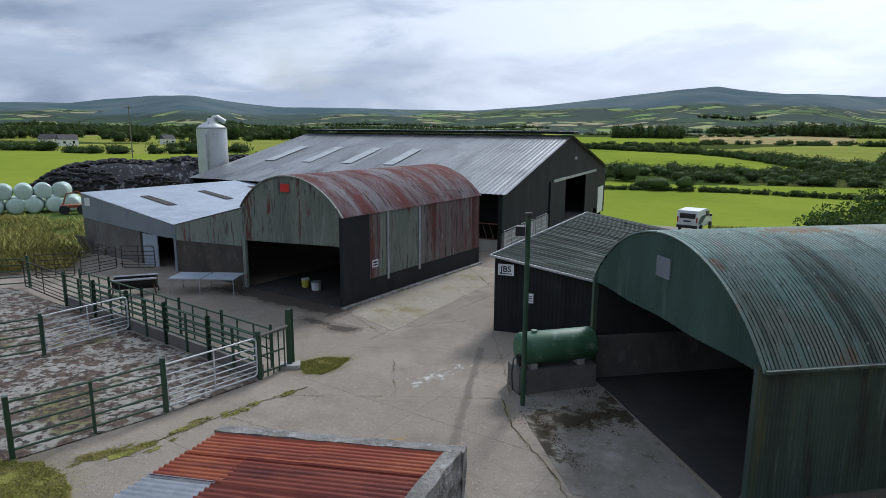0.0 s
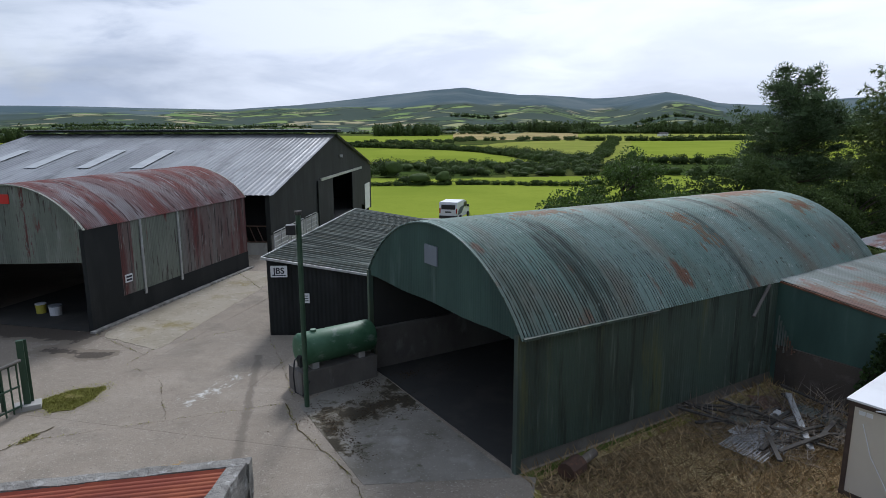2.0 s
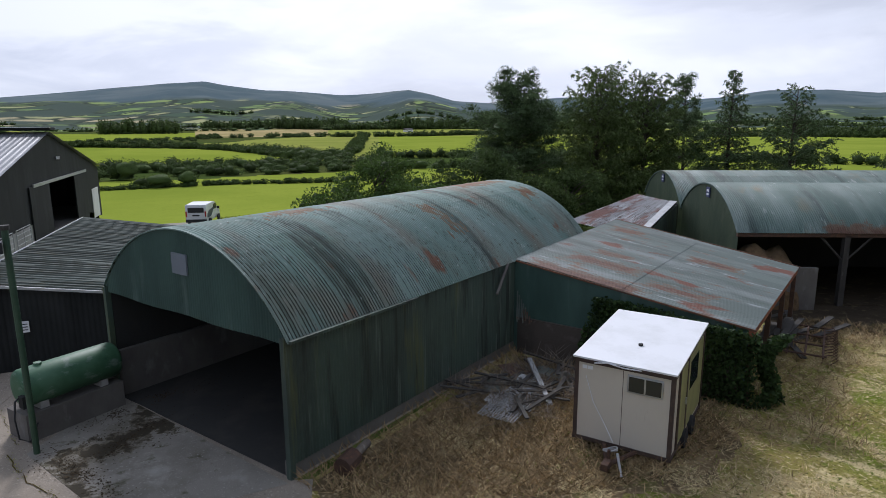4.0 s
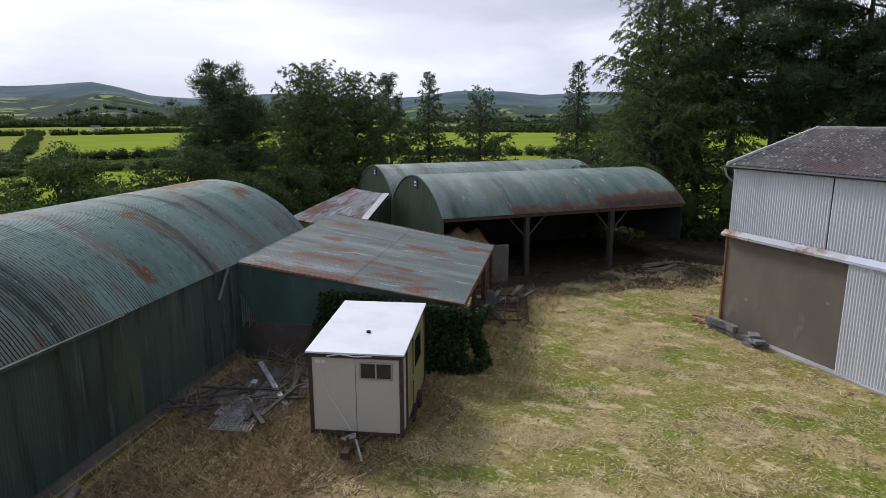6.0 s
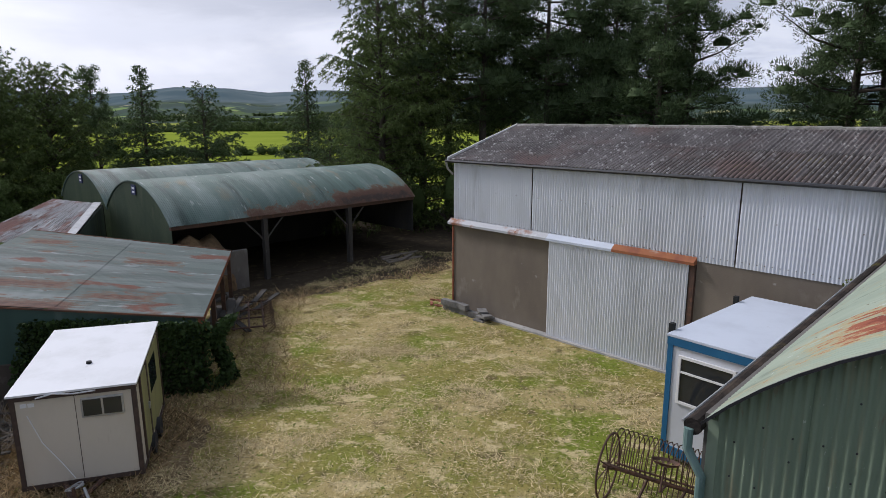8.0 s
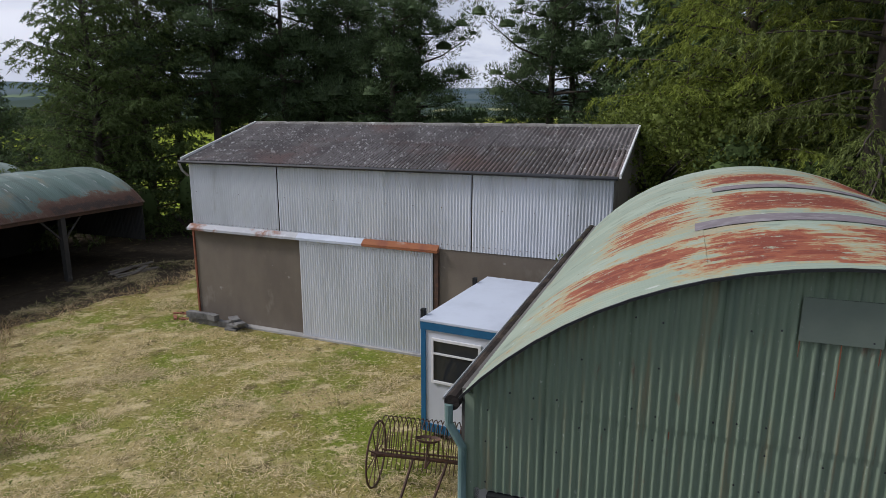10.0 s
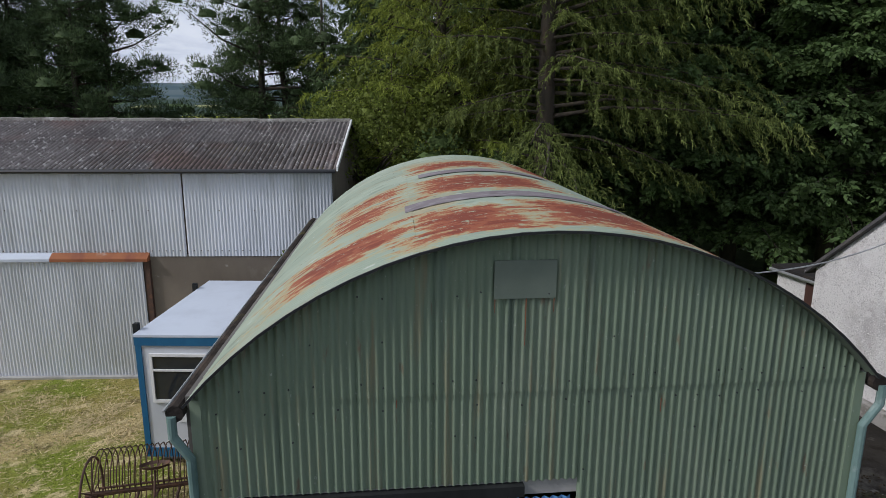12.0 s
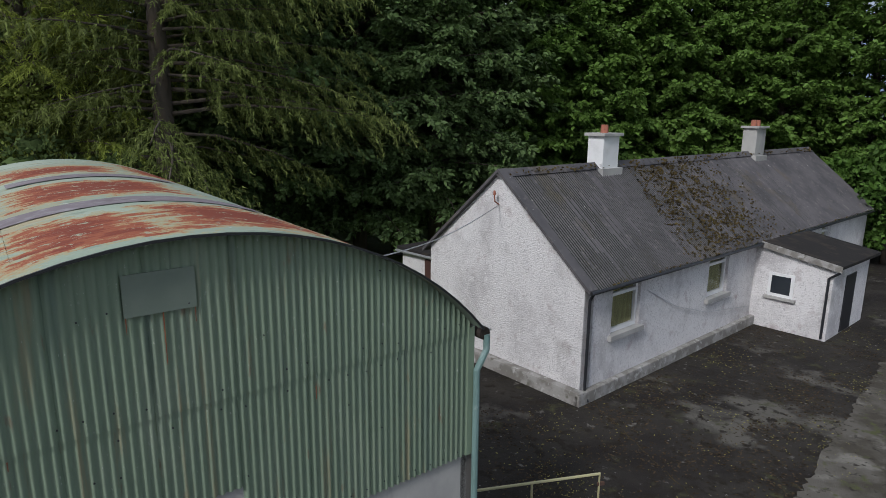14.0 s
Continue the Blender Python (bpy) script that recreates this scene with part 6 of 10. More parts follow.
part("fascia", bm, M["plinth"], po)
part("porch_window", box(BM(), PX0 - 0.01, PX0 + 0.02, -1.30, -0.62, 1.3, 2.0), M["glass"], po)
bmf = BM()
for q in ((-1.38, -1.28, 1.22, 2.06), (-0.64, -0.54, 1.22, 2.06), (-1.28, -0.64, 1.22, 1.32), (-1.28, -0.64, 1.96, 2.06)):
    box(bmf, PX0 - 0.03, PX0 + 0.03, q[0], q[1], q[2], q[3])
part("window_frame", bmf, M["white_paint"], po)
part("sill", box(BM(), PX0 - 0.12, PX0 + 0.02, -1.50, -0.44, 1.12, 1.22, bevel=0.01), M["light_concrete"], po)
part("porch_door", box(BM(), 11.4, 12.4, -PD - 0.03, -PD + 0.02, 0.05, 2.1), M["black_paint"], po)
part("downpipe", tube(BM(), [(PX0 - 0.1, -PD - 0.2, 2.45), (PX0 - 0.06, -PD + 0.12, 2.2), (PX0 - 0.06, -PD + 0.12, 0.1)], 0.045, 8), M["black_paint"], po)
# lean-to at the back of the gable
ln = part("rear_annexe", box(BM(), 0.6, 3.0, HW + 0.02, HW + 2.3, 0, 2.62), M["pebbledash"], hs)
part("annexe_roof", box(BM(), 0.5, 3.2, HW + 0.0, HW + 2.5, 2.63, 2.73), M["felt_black"], ln)
part("gutter", tube(BM(), [(0.45, HW + 0.05, 2.64), (0.45, HW + 2.5, 2.58)], 0.05, 8), M["galv"], ln)
part("annexe_door", box(BM(), 0.56, 0.61, HW + 0.06, HW + 1.0, 0.1, 2.5), M["brown_door"], ln, "dark brown timber door")


# ---- foreground tin-roofed store ----
tin = thing("tin_roofed_store", -5.6, 9.0, 0, 0, "low stone store with a rust-red corrugated roof", "shed")


def tq(x, y, lift=0.0):
    """A point on the store's skewed, gently rising roof."""
    return (x + 0.20 * y, y - 0.07 * x, 2.42 + 0.2 * x / 4.0 + lift)


def tin_panel(x0, x1, y0, y1, lift, mat, width, label=""):
    sheets("roof_sheet", [tq(x0, y0, lift), tq(x0, y1, lift), tq(x1, y1, lift), tq(x1, y0, lift)], M[mat], tin, width=width, pitch=0.11, amp=0.028, label=label)


tin_panel(0.0, 2.1, -0.74, -0.02, 0.0, "tin_red", 0.74)
tin_panel(2.05, 4.02, -0.74, -0.02, 0.012, "tin_red", 0.74)
tin_panel(0.0, 1.2, -1.42, -0.70, 0.008, "tin_red", 0.74)
tin_panel(1.12, 4.02, -4.6, -0.70, 0.018, "tin_crimson", 0.78)
tin_panel(-0.04, 1.18, -4.6, -1.38, -0.004, "galv", 0.8, "bare galvanised roof sheet")


def rough_wall(name, pts, push, cuts, amount, mat, parent, seed):
    """An old lumpy wall: a plate, cut fine and roughened."""
    bm = slab(BM(), pts, push)
    bmesh.ops.subdivide_edges(bm, edges=bm.edges[:], cuts=cuts, use_grid_fill=True)
    for v in bm.verts:
        if v.co.z > 0.3:
            d = Vector((noise.noise((v.co.x * 5, v.co.y * 5, v.co.z * 5 + seed)), noise.noise((v.co.y * 5, v.co.z * 5, v.co.x * 5 + seed)), noise.noise((v.co.x * 4, v.co.y * 4, seed)) * 0.9))
            v.co += d * amount
    return part(name, bm, mat, parent)


a0, a1 = tq(-0.05, 0.0), tq(4.3, 0.0)
rough_wall("wall", [(a0[0], a0[1], 0), (a1[0], a1[1], 0), (a1[0], a1[1], a1[2] + 0.05), (a0[0], a0[1], a0[2] + 0.04)], (0.02, 0.22, 0), 14, 0.035, M["stone_lime"], tin, 1)
b0, b1 = tq(4.02, 0.0), tq(4.02, -4.8)
rough_wall("wall", [(b0[0], b0[1], 0), (b1[0], b1[1], 0), (b1[0], b1[1], b1[2] + 0.16), (b0[0], b0[1], b0[2] + 0.10)], (0.26, 0.0, 0), 14, 0.05, M["stone_lime"], tin, 5)
c0, c1 = tq(0.05, 0.0), tq(0.05, -4.8)
part("wall", slab(BM(), [(c0[0], c0[1], 0), (c1[0], c1[1], 0), (c1[0], c1[1], 2.36), (c0[0], c0[1], 2.36)], (0.2, 0, 0)), M["stone_lime"], tin)

# ---- silo ----
si = thing("grain_silo", -29.1, 49.0, 0, 0, "tall galvanised ribbed grain silo", "silo")
bm = BM()
prof = [(1.22, 0.4)]
z = 0.4
while z < 7.25:
    prof += [(1.235, z + 0.06), (1.22, z + 0.12)]
    z += 0.12
prof += [(1.27, z), (1.0, z + 0.22), (0.3, z + 0.62), (0.3, z + 0.85), (0.01, z + 0.9)]
n = 40
rings = [[bm.verts.new((r * math.cos(k * math.tau / n), r * math.sin(k * math.tau / n), z)) for k in range(n)] for r, z in prof]
for a, b in zip(rings, rings[1:]):
    for k in range(n):
        bm.faces.new((a[k], a[(k + 1) % n], b[(k + 1) % n], b[k]))
part("drum", bm, M["silo"], si, smooth=True)
part("filler_pipe", tube(BM(), [(0.05, 0.03, z + 0.85), (0.42, 0.24, z + 0.95), (0.98, 0.55, z + 0.55)], 0.2, 10), M["silo"], si)
for k in range(4):
    a = k * math.tau / 4 + 0.4
    part("leg", box(BM(), 1.15 * math.cos(a) - 0.08, 1.15 * math.cos(a) + 0.08, 1.15 * math.sin(a) - 0.08, 1.15 * math.sin(a) + 0.08, -0.3, 0.6), M["galv"], si)
part("filling_pipe", tube(BM(), [(0.25, -1.28, 0.8), (0.25, -1.28, 6.9), (0.15, -0.6, 7.9)], 0.06, 8), M["galv"], si)

# ---- site cabin on wheels ----

cb = thing("site_cabin", 10.9, 7.85, 0, math.degrees(math.atan2(1.37, 2.95)), "cream site cabin trailer with a white roof and brown trim", "cabin")
CL, CW = 3.3, 2.2
part("body", slab(BM(), [(0, 0, 0.28), (CL, 0, 0.28), (CL, 0, 2.42), (0, 0, 2.22)], (0, CW, 0)), M["cream"], cb)
bm = slab(BM(), [(-0.07, -0.06, 2.222), (CL + 0.05, -0.06, 2.430), (CL + 0.05, -0.06, 2.470), (-0.07, -0.06, 2.262)], (0, CW + 0.12, 0))
part("roof", bm, M["cabin_roof"], cb)
for x, y in ((-0.02, -0.02), (-0.02, CW - 0.07), (CL - 0.07, -0.02), (CL - 0.07, CW - 0.07)):
    part("corner_trim", box(BM(), x, x + 0.09, y, y + 0.09, 0.25, 2.22 if x < 1 else 2.42), M["brown_trim"], cb)
part("bottom_trim", box(BM(), -0.025, CL + 0.02, -0.025, CW + 0.025, 0.2, 0.29), M["brown_trim"], cb)
part("top_trim", box(BM(), -0.035, 0.0, -0.03, CW + 0.03, 2.12, 2.225), M["brown_trim"], cb)
part("top_trim", slab(BM(), [(0.0, -0.03, 2.12), (CL, -0.03, 2.32), (CL, -0.03, 2.425), (0.0, -0.03, 2.22)], (0, 0.03, 0)), M["brown_trim"], cb)
w = part("window", box(BM(), -0.03, 0.0, 0.22, 1.0, 1.62, 2.04, bevel=0.02), M["galv"], cb)
for a, b in ((0.26, 0.59), (0.63, 0.96)):
    part("pane", box(BM(), -0.04, -0.02, a, b, 1.66, 2.00), M["glass"], w)
part("side_door", box(BM(), 0.5, 1.2, -0.035, 0.0, 0.4, 2.15), M["yellow_panel"], cb)
part("side_window", box(BM(), 1.6, 2.5, -0.03, 0.0, 1.3, 2.0), M["glass"], cb)
part("side_panel", box(BM(), 1.3, 3.1, -0.022, 0.0, 0.4, 2.2), M["yellow_panel"], cb)
for x in (1.2, 2.0):
    for y in (-0.02, CW + 0.02):
        part("wheel", tube(BM(), [(x, y - 0.08, 0.24), (x, y + 0.08, 0.24)], 0.24, 18), M["tyre"], cb)
part("tow_bar", tube(BM(), [(0.1, 0.7, 0.22), (-0.9, 1.1, 0.25)], 0.05, 8), M["dark_rust"], cb)
part("tow_bar", tube(BM(), [(0.1, 1.5, 0.22), (-0.9, 1.1, 0.25)], 0.05, 8), M["dark_rust"], cb)
part("jockey_wheel", tube(BM(), [(-0.8, 1.1, 0.0), (-0.8, 1.1, 0.55)], 0.035, 8), M["dark_rust"], cb)
part("hitch_head", box(BM(), -1.12, -0.82, 1.02, 1.18, 0.2, 0.36, bevel=0.02), M["dark_rust"], cb)
part("hitch_coil", ring(ring(BM(), (-0.55, 1.15, 0.42), (0.3, 0.2, 1), 0.16, 0.018, 16, 5), (-0.58, 1.12, 0.46), (0.1, 0.4, 1), 0.14, 0.018, 16, 5), M["galv"], cb, "coil of pale hose over the hitch")
part("brake_rod", tube(BM(), [(-0.5, 1.0, 0.35), (-1.0, 0.75, 0.12)], 0.03, 6), M["galv"], cb)
part("roof_knob", tube(BM(), [(1.15, 1.05, 2.33), (1.15, 1.05, 2.38)], 0.055, 10), M["black_steel"], cb, "small dark vent cap")
for y_ in (1.86, 1.99):
    part("plate", box(BM(), -0.012, 0.0, y_ - 0.055, y_ + 0.055, 1.97, 2.05), M["sign_white"], cb, "small white plate")
part("wall_lead", tube(BM(), [(-0.015, 1.95, 1.80), (-0.03, 1.75, 1.2), (-0.05, 1.45, 0.72), (-0.2, 1.2, 0.42)], 0.010, 5), M["sign_white"], cb, "thin white lead hanging down the end wall")
part("panel_seam", box(BM(), -0.006, 0.0, 1.095, 1.105, 0.3, 2.22), M["brown_trim"], cb)
part("torn_trim", tube(BM(), [(-0.06, 1.75, 2.16), (-0.08, 1.45, 2.23), (-0.07, 1.1, 2.18), (-0.06, 0.7, 2.195)], 0.016, 5), M["sign_white"], cb, "loose strip of peeling roof trim")
for x_ in (0.46, 1.22, 1.28, 3.12):
    part("side_trim", box(BM(), x_ - 0.03, x_ + 0.03, -0.045, 0.0, 0.3, 2.22), M["brown_trim"], cb)
part("door_handle", box(BM(), 1.08, 1.14, -0.07, -0.03, 1.15, 1.3), M["galv"], cb)

# ---- blue-trimmed office cabin ----
OFR = math.degrees(math.atan2(-0.653, 0.757))
of = thing("office_cabin", 13.3, -3.1, 0, OFR, "white portable office cabin with blue trim and a pale roof", "cabin")
# local x away along its length, y negative toward the round barn
OL, OW, OZ = 4.1, 2.5, 2.95
part("body", box(BM(), 0, OL, -OW, 0, 0.3, 2.75), M["office_white"], of)
part("roof", box(BM(), -0.05, OL + 0.05, -OW - 0.05, 0.05, 2.9, 2.96, bevel=0.015), M["office_roof"], of)
part("fascia", box(BM(), -0.04, OL + 0.04, -OW - 0.04, 0.04, 2.72, 2.9), M["office_blue"], of)
for x, y in ((-0.03, -0.09), (-0.03, -OW - 0.03), (OL - 0.09, -0.09), (OL - 0.09, -OW - 0.03)):
    part("corner_post", box(BM(), x, x + 0.12, y, y + 0.12, 0.25, 2.72), M["office_blue"], of)
part("base_rail", box(BM(), -0.03, OL + 0.02, -OW - 0.02, 0.03, 0.2, 0.4), M["office_blue"], of)
part("blocks", box(BM(), 0.2, OL - 0.2, -OW + 0.2, -0.2, 0, 0.2), M["light_concrete"], of)
w = part("window", box(BM(), -0.02, 0.0, -1.42, -0.28, 1.5, 2.5), M["glass"], of)
bmf = BM()
for q in ((-1.46, -1.40, 1.46, 2.54), (-0.30, -0.24, 1.46, 2.54), (-1.4, -0.3, 1.46, 1.52), (-1.4, -0.3, 2.48, 2.54), (-1.4, -0.3, 2.16, 2.20)):
    box(bmf, -0.05, 0.0, q[0], q[1], q[2], q[3])
part("window_frame", bmf, M["white_paint"], w)
part("notice", box(BM(), -0.02, -0.004, -1.40, -0.72, 1.0, 1.44), M["sign_white"], of, "pale notice board with unreadable print")
for k_ in range(2):
    part("print_bar", box(BM(), -0.024, -0.02, -0.98, -0.82, 1.33 - 0.07 * k_, 1.36 - 0.07 * k_), M["sign_blue"], of)
w2_ = part("window", box(BM(), -0.02, 0.0, -2.2, -1.72, 1.75, 2.5), M["glass"], of, "small blue-framed window")
bmf = BM()
for q in ((-2.26, -2.18, 1.7, 2.55), (-1.74, -1.66, 1.7, 2.55), (-2.18, -1.74, 1.7, 1.78), (-2.18, -1.74, 2.47, 2.55)):
    box(bmf, -0.05, 0.0, q[0], q[1], q[2], q[3])
part("window_frame", bmf, M["office_blue"], w2_)
for x in (0.2, 3.3):
    part("lifting_eye", box(BM(), x, x + 0.12, 0.06, 0.16, 2.8, 3.1), M["black_steel"], of)

# ---- fuel tank on its stand ----
tk = thing("fuel_tank", -0.85, 17.0, 0, math.degrees(math.atan2(1.09, 2.22)), "green cylindrical fuel tank on a block stand", "tank")
part("stand", box(BM(), -0.1, 2.35, 0.0, 0.9, 0, 0.72), M["block_wall"], tk)
bm = BM()
prof = [(-0.02, 0.12), (-0.02, 0.3), (0.03, 0.44), (0.10, 0.475), (2.3, 0.475), (2.37, 0.44), (2.42, 0.3), (2.42, 0.12)]
rings = [[bm.verts.new((x, 0.42 + r * math.cos(k * math.tau / 32), 1.27 + r * math.sin(k * math.tau / 32))) for k in range(32)] for x, r in prof]
for a, b in zip(rings, rings[1:]):
    for k in range(32):
        bm.faces.new((a[k], a[(k + 1) % 32], b[(k + 1) % 32], b[k]))
bm.faces.new(rings[0][::-1])
bm.faces.new(rings[-1])
part("drum", bm, M["tank_green"], tk, smooth=True)
for x in (0.4, 1.9):
    part("cradle", box(BM(), x - 0.1, x + 0.1, 0.1, 0.75, 0.72, 0.89), M["light_concrete"], tk)
part("filler_cap", tube(BM(), [(0.5, 0.42, 1.73), (0.5, 0.42, 1.80)], 0.09, 14), M["tank_green"], tk)
part("hose", tube(BM(), [(-0.05, 0.25, 1.15), (-0.22, 0.15, 1.1), (-0.3, 0.1, 0.7), (-0.28, 0.05, 0.2), (-0.1, -0.05, 0.08), (0.1, -0.1, 0.5)], 0.022, 8), M["black_paint"], tk)
part("pump", box(BM(), -0.12, 0.05, 0.0, 0.2, 0.9, 1.2), M["black_steel"], tk)

# ---- lamp pole ----
lp = thing("yard_lamp_pole", -0.79, 16.31, 0, 0, "dull brown-green steel pole carrying a small yard lamp", "lamp post")
part("pole", tube(BM(), [(0, 0, 0), (0, 0, 5.3)], 0.07, 12), M["green_paint"], lp)
part("cap", tube(BM(), [(0, 0, 5.3), (0, 0, 5.4)], 0.1, 12), M["old_post"], lp)
part("flood_light", box(BM(), -0.32, -0.08, -0.15, 0.1, 4.8, 5.05), M["black_paint"], lp)

# ---- van ----
VZ = ground_z(11.0, 57.2)
vn = thing("delivery_van", 10.75, 56.0, VZ, math.degrees(math.atan2(1.6, 0.85)), "white delivery van parked by the field", "van")
# local x forward
bm = slab(BM(), [(0, -0.87, 0.45), (0.0, -0.87, 1.1), (0.12, -0.82, 1.85), (2.4, -0.82, 1.88), (3.05, -0.82, 1.80), (3.55, -0.86, 1.18), (4.3, -0.84, 1.0), (4.42, -0.8, 0.5), (4.4, -0.8, 0.35), (0.1, -0.87, 0.35)], (0, 1.74, 0))
bmesh.ops.bevel(bm, geom=bm.edges[:], offset=0.05, segments=2, affect="EDGES")
part("body", bm, M["van_white"], vn, smooth=False)
part("rear_window", box(BM(), -0.02, 0.10, -0.66, 0.66, 1.2, 1.62), M["van_dark"], vn)
part("bumper", box(BM(), -0.06, 0.12, -0.86, 0.86, 0.36, 0.62, bevel=0.03), M["van_dark"], vn)
part("number_plate", box(BM(), -0.03, 0.0, -0.3, 0.3, 0.9, 1.02), M["van_dark"], vn)
for s in (-1, 1):
    part("tail_lamp", box(BM(), -0.03, 0.08, s * 0.8 - 0.06, s * 0.8 + 0.06, 0.85, 1.3), M["lamp_red"], vn)
    part("side_window", box(BM(), 2.35, 3.25, s * 0.85 - 0.02, s * 0.85 + 0.02, 1.22, 1.66), M["van_dark"], vn)
    part("mirror", box(BM(), 3.2, 3.35, s * 1.0 - 0.1, s * 1.0 + 0.1, 1.15, 1.35, bevel=0.02), M["van_dark"], vn)
    part("graphic", slab(BM(), [(0.25, s * 0.872, 0.72), (1.3, s * 0.872, 0.72), (2.2, s * 0.872, 1.2), (2.0, s * 0.872, 1.42), (0.9, s * 0.86, 1.30), (0.35, s * 0.865, 1.05)], (0, s * 0.014, 0)), M["van_blue"], vn)
    for x in (0.85, 3.55):
        wl_ = part("wheel", tube(BM(), [(x, s * 0.88 - 0.1, 0.32), (x, s * 0.88 + 0.02, 0.32)], 0.32, 20), M["tyre"], vn)
        part("hub", tube(BM(), [(x, s * 0.88 - 0.01, 0.32), (x, s * 0.89 + s * 0.03, 0.32)], 0.19, 14), M["galv"], wl_)


# ---- cattle pens ----
def rail_panel(p, q, label, height=1.45, rails=5, r=0.03, mat="green_paint", group="pen rails", post=0.055, low=0.25, mid=1):
    p, q = Vector((*p, 0)), Vector((*q, 0))
    ln = (q - p).length
    t = thing("pen_rail", p.x, p.y, 0, math.degrees(math.atan2((q - p).y, (q - p).x)), label, "fence", group)
    for k in range(mid + 2):
        x = ln * k / (mid + 1)
        inner = 0 < k < mid + 1
        bm = box(BM(), x - post * (0.6 if inner else 1), x + post * (0.6 if inner else 1), -post * (0.6 if inner else 1), post * (0.6 if inner else 1), -0.05, height + (0.0 if inner else 0.14))
        part("post", bm, M[mat], t)
    for k in range(rails):
        z = low + (height - low) * k / (rails - 1)
        sag = random.uniform(-0.012, 0.012)
        part("rail", tube(BM(), [(0, 0, z), (ln / 2, sag, z + sag), (ln, 0, z)], r, 6), M[mat], t)
    return t


def field_gate(p, q, label, height=1.2, bars=7, lift=0.18, mat="gate_galv", group="field gates", r=0.023):
    p, q = Vector((*p, 0)), Vector((*q, 0))
    d = q - p
    ln = d.length - 0.16
    t = thing("field_gate", p.x + d.x / d.length * 0.08, p.y + d.y / d.length * 0.08, 0, math.degrees(math.atan2(d.y, d.x)), label, "gate", group)
    z1 = lift + height
    c = 0.12
    pts = [(0, 0, lift), (0, 0, z1)]
    pts += [(ln - c, 0, z1), (ln - c * 0.3, 0, z1 - c * 0.3), (ln, 0, z1 - c), (ln, 0, lift + c), (ln - c * 0.3, 0, lift + c * 0.3), (ln - c, 0, lift), (0, 0, lift)]
    part("frame", tube(BM(), pts, r * 1.25, 6), M[mat], t)
    zs = [lift + height * f for f in (0.12, 0.25, 0.39, 0.55, 0.75)][:max(1, bars - 2)]
    for z in zs:
        part("bar", tube(BM(), [(0, 0, z), (ln, 0, z)], r * 0.85, 6), M[mat], t)
    part("stay", tube(BM(), [(ln * 0.5, 0.0, lift), (ln * 0.5, 0.0, z1)], r, 6), M[mat], t)
    for z in (lift + 0.2, z1 - 0.2):
        part("hinge", box(BM(), -0.1, 0.03, -0.02, 0.02, z - 0.03, z + 0.03), M["dark_rust"], t)
    return t


GREEN = "dark green painted steel pen railing, chipped and rusting"
rail_panel((-12.12, 11.12), (-10.14, 13.97), GREEN, 1.42, 5)
field_gate((-10.14, 13.97), (-8.73, 16.54), "galvanised tubular field gate closing the pen", 1.18)
rail_panel((-19.4, 14.0), (-16.67, 16.95), GREEN, 1.35, 5)
field_gate((-16.67, 16.95), (-15.55, 19.79), "galvanised tubular gate standing inside the pen", 1.2)
# cattle race: two long rails with a low wall
u = Vector((-0.9, 0.436, 0))
nrm = Vector((0.436, 0.9, 0))
base = Vector((-8.73, 16.54, 0))
for k in range(5):
    p, q = base + u * (2.6 * k), base + u * (2.6 * (k + 1))
    rail_panel(p[:2], q[:2], GREEN, 1.4, 5, low=0.55, group="race rails")
    p, q = p + nrm * 0.85 + u * 0.5, q + nrm * 0.85 + u * 0.5
    rail_panel(p[:2], q[:2], GREEN, 1.3, 4, low=0.3, group="race rails", mid=2, post=0.034)
rw = thing("race_wall", base.x, base.y, 0, math.degrees(math.atan2(0.436, -0.9)), "low dark concrete kerb wall along the cattle race", "wall")
part("wall", box(BM(), 0.1, 12.9, -0.02, -0.22, -0.05, 0.42), M["block_wall"], rw)
# end gate of the race with upright bars
eg = thing("race_gate", -8.73, 16.54, 0, math.degrees(math.atan2(0.9, 0.436)), "green steel race gate with upright bars", "gate")
for z in (0.2, 0.75, 1.38):
    part("rail", tube(BM(), [(0.05, 0, z), (0.98, 0, z)], 0.03, 6), M["green_paint"], eg)
for x in (0.08, 0.3, 0.52, 0.74, 0.96):
    part("bar", tube(BM(), [(x, 0, 0.05), (x, 0, 1.4)], 0.024, 6), M["green_paint"], eg)
part("top_roller", tube(BM(), [(0.0, -0.12, 1.44), (1.0, -0.12, 1.48)], 0.045, 8), M["block_wall"], eg)
gp = thing("gate_post", -8.25, 17.67, 0, 20, "tall dark green steel gate post in a concrete block", "post")
part("post", slab(BM(), [(-0.10, -0.09, 0), (0.06, -0.09, 0), (0.06, 0.05, 0), (-0.10, 0.05, 0)], (0, 0, 1.95)), M["green_paint"], gp)
part("flange", box(BM(), -0.02, 0.13, 0.052, 0.09, 0, 1.93), M["green_paint"], gp)
part("footing", box(BM(), -0.35, 0.3, -0.25, 0.2, -0.1, 0.16, bevel=0.04), M["light_concrete"], gp)
# far gates and rails
field_gate((-24.5, 24.3), (-20.47, 22.22), "weathered brown steel gate at the far end of the pen", 1.2, mat="old_post")
plt = thing("pallet", -26.9, 32.05, 0, RED_ROT, "weathered timber pallet leaning on the grey shed wall", "pallet")
plt.rotation_euler.y = 0.22
for k in range(6):
    part("slat", box(BM(), -0.03, 0.0, -0.62, 0.62, 0.05 + k * 0.2, 0.17 + k * 0.2), M["timber"], plt)
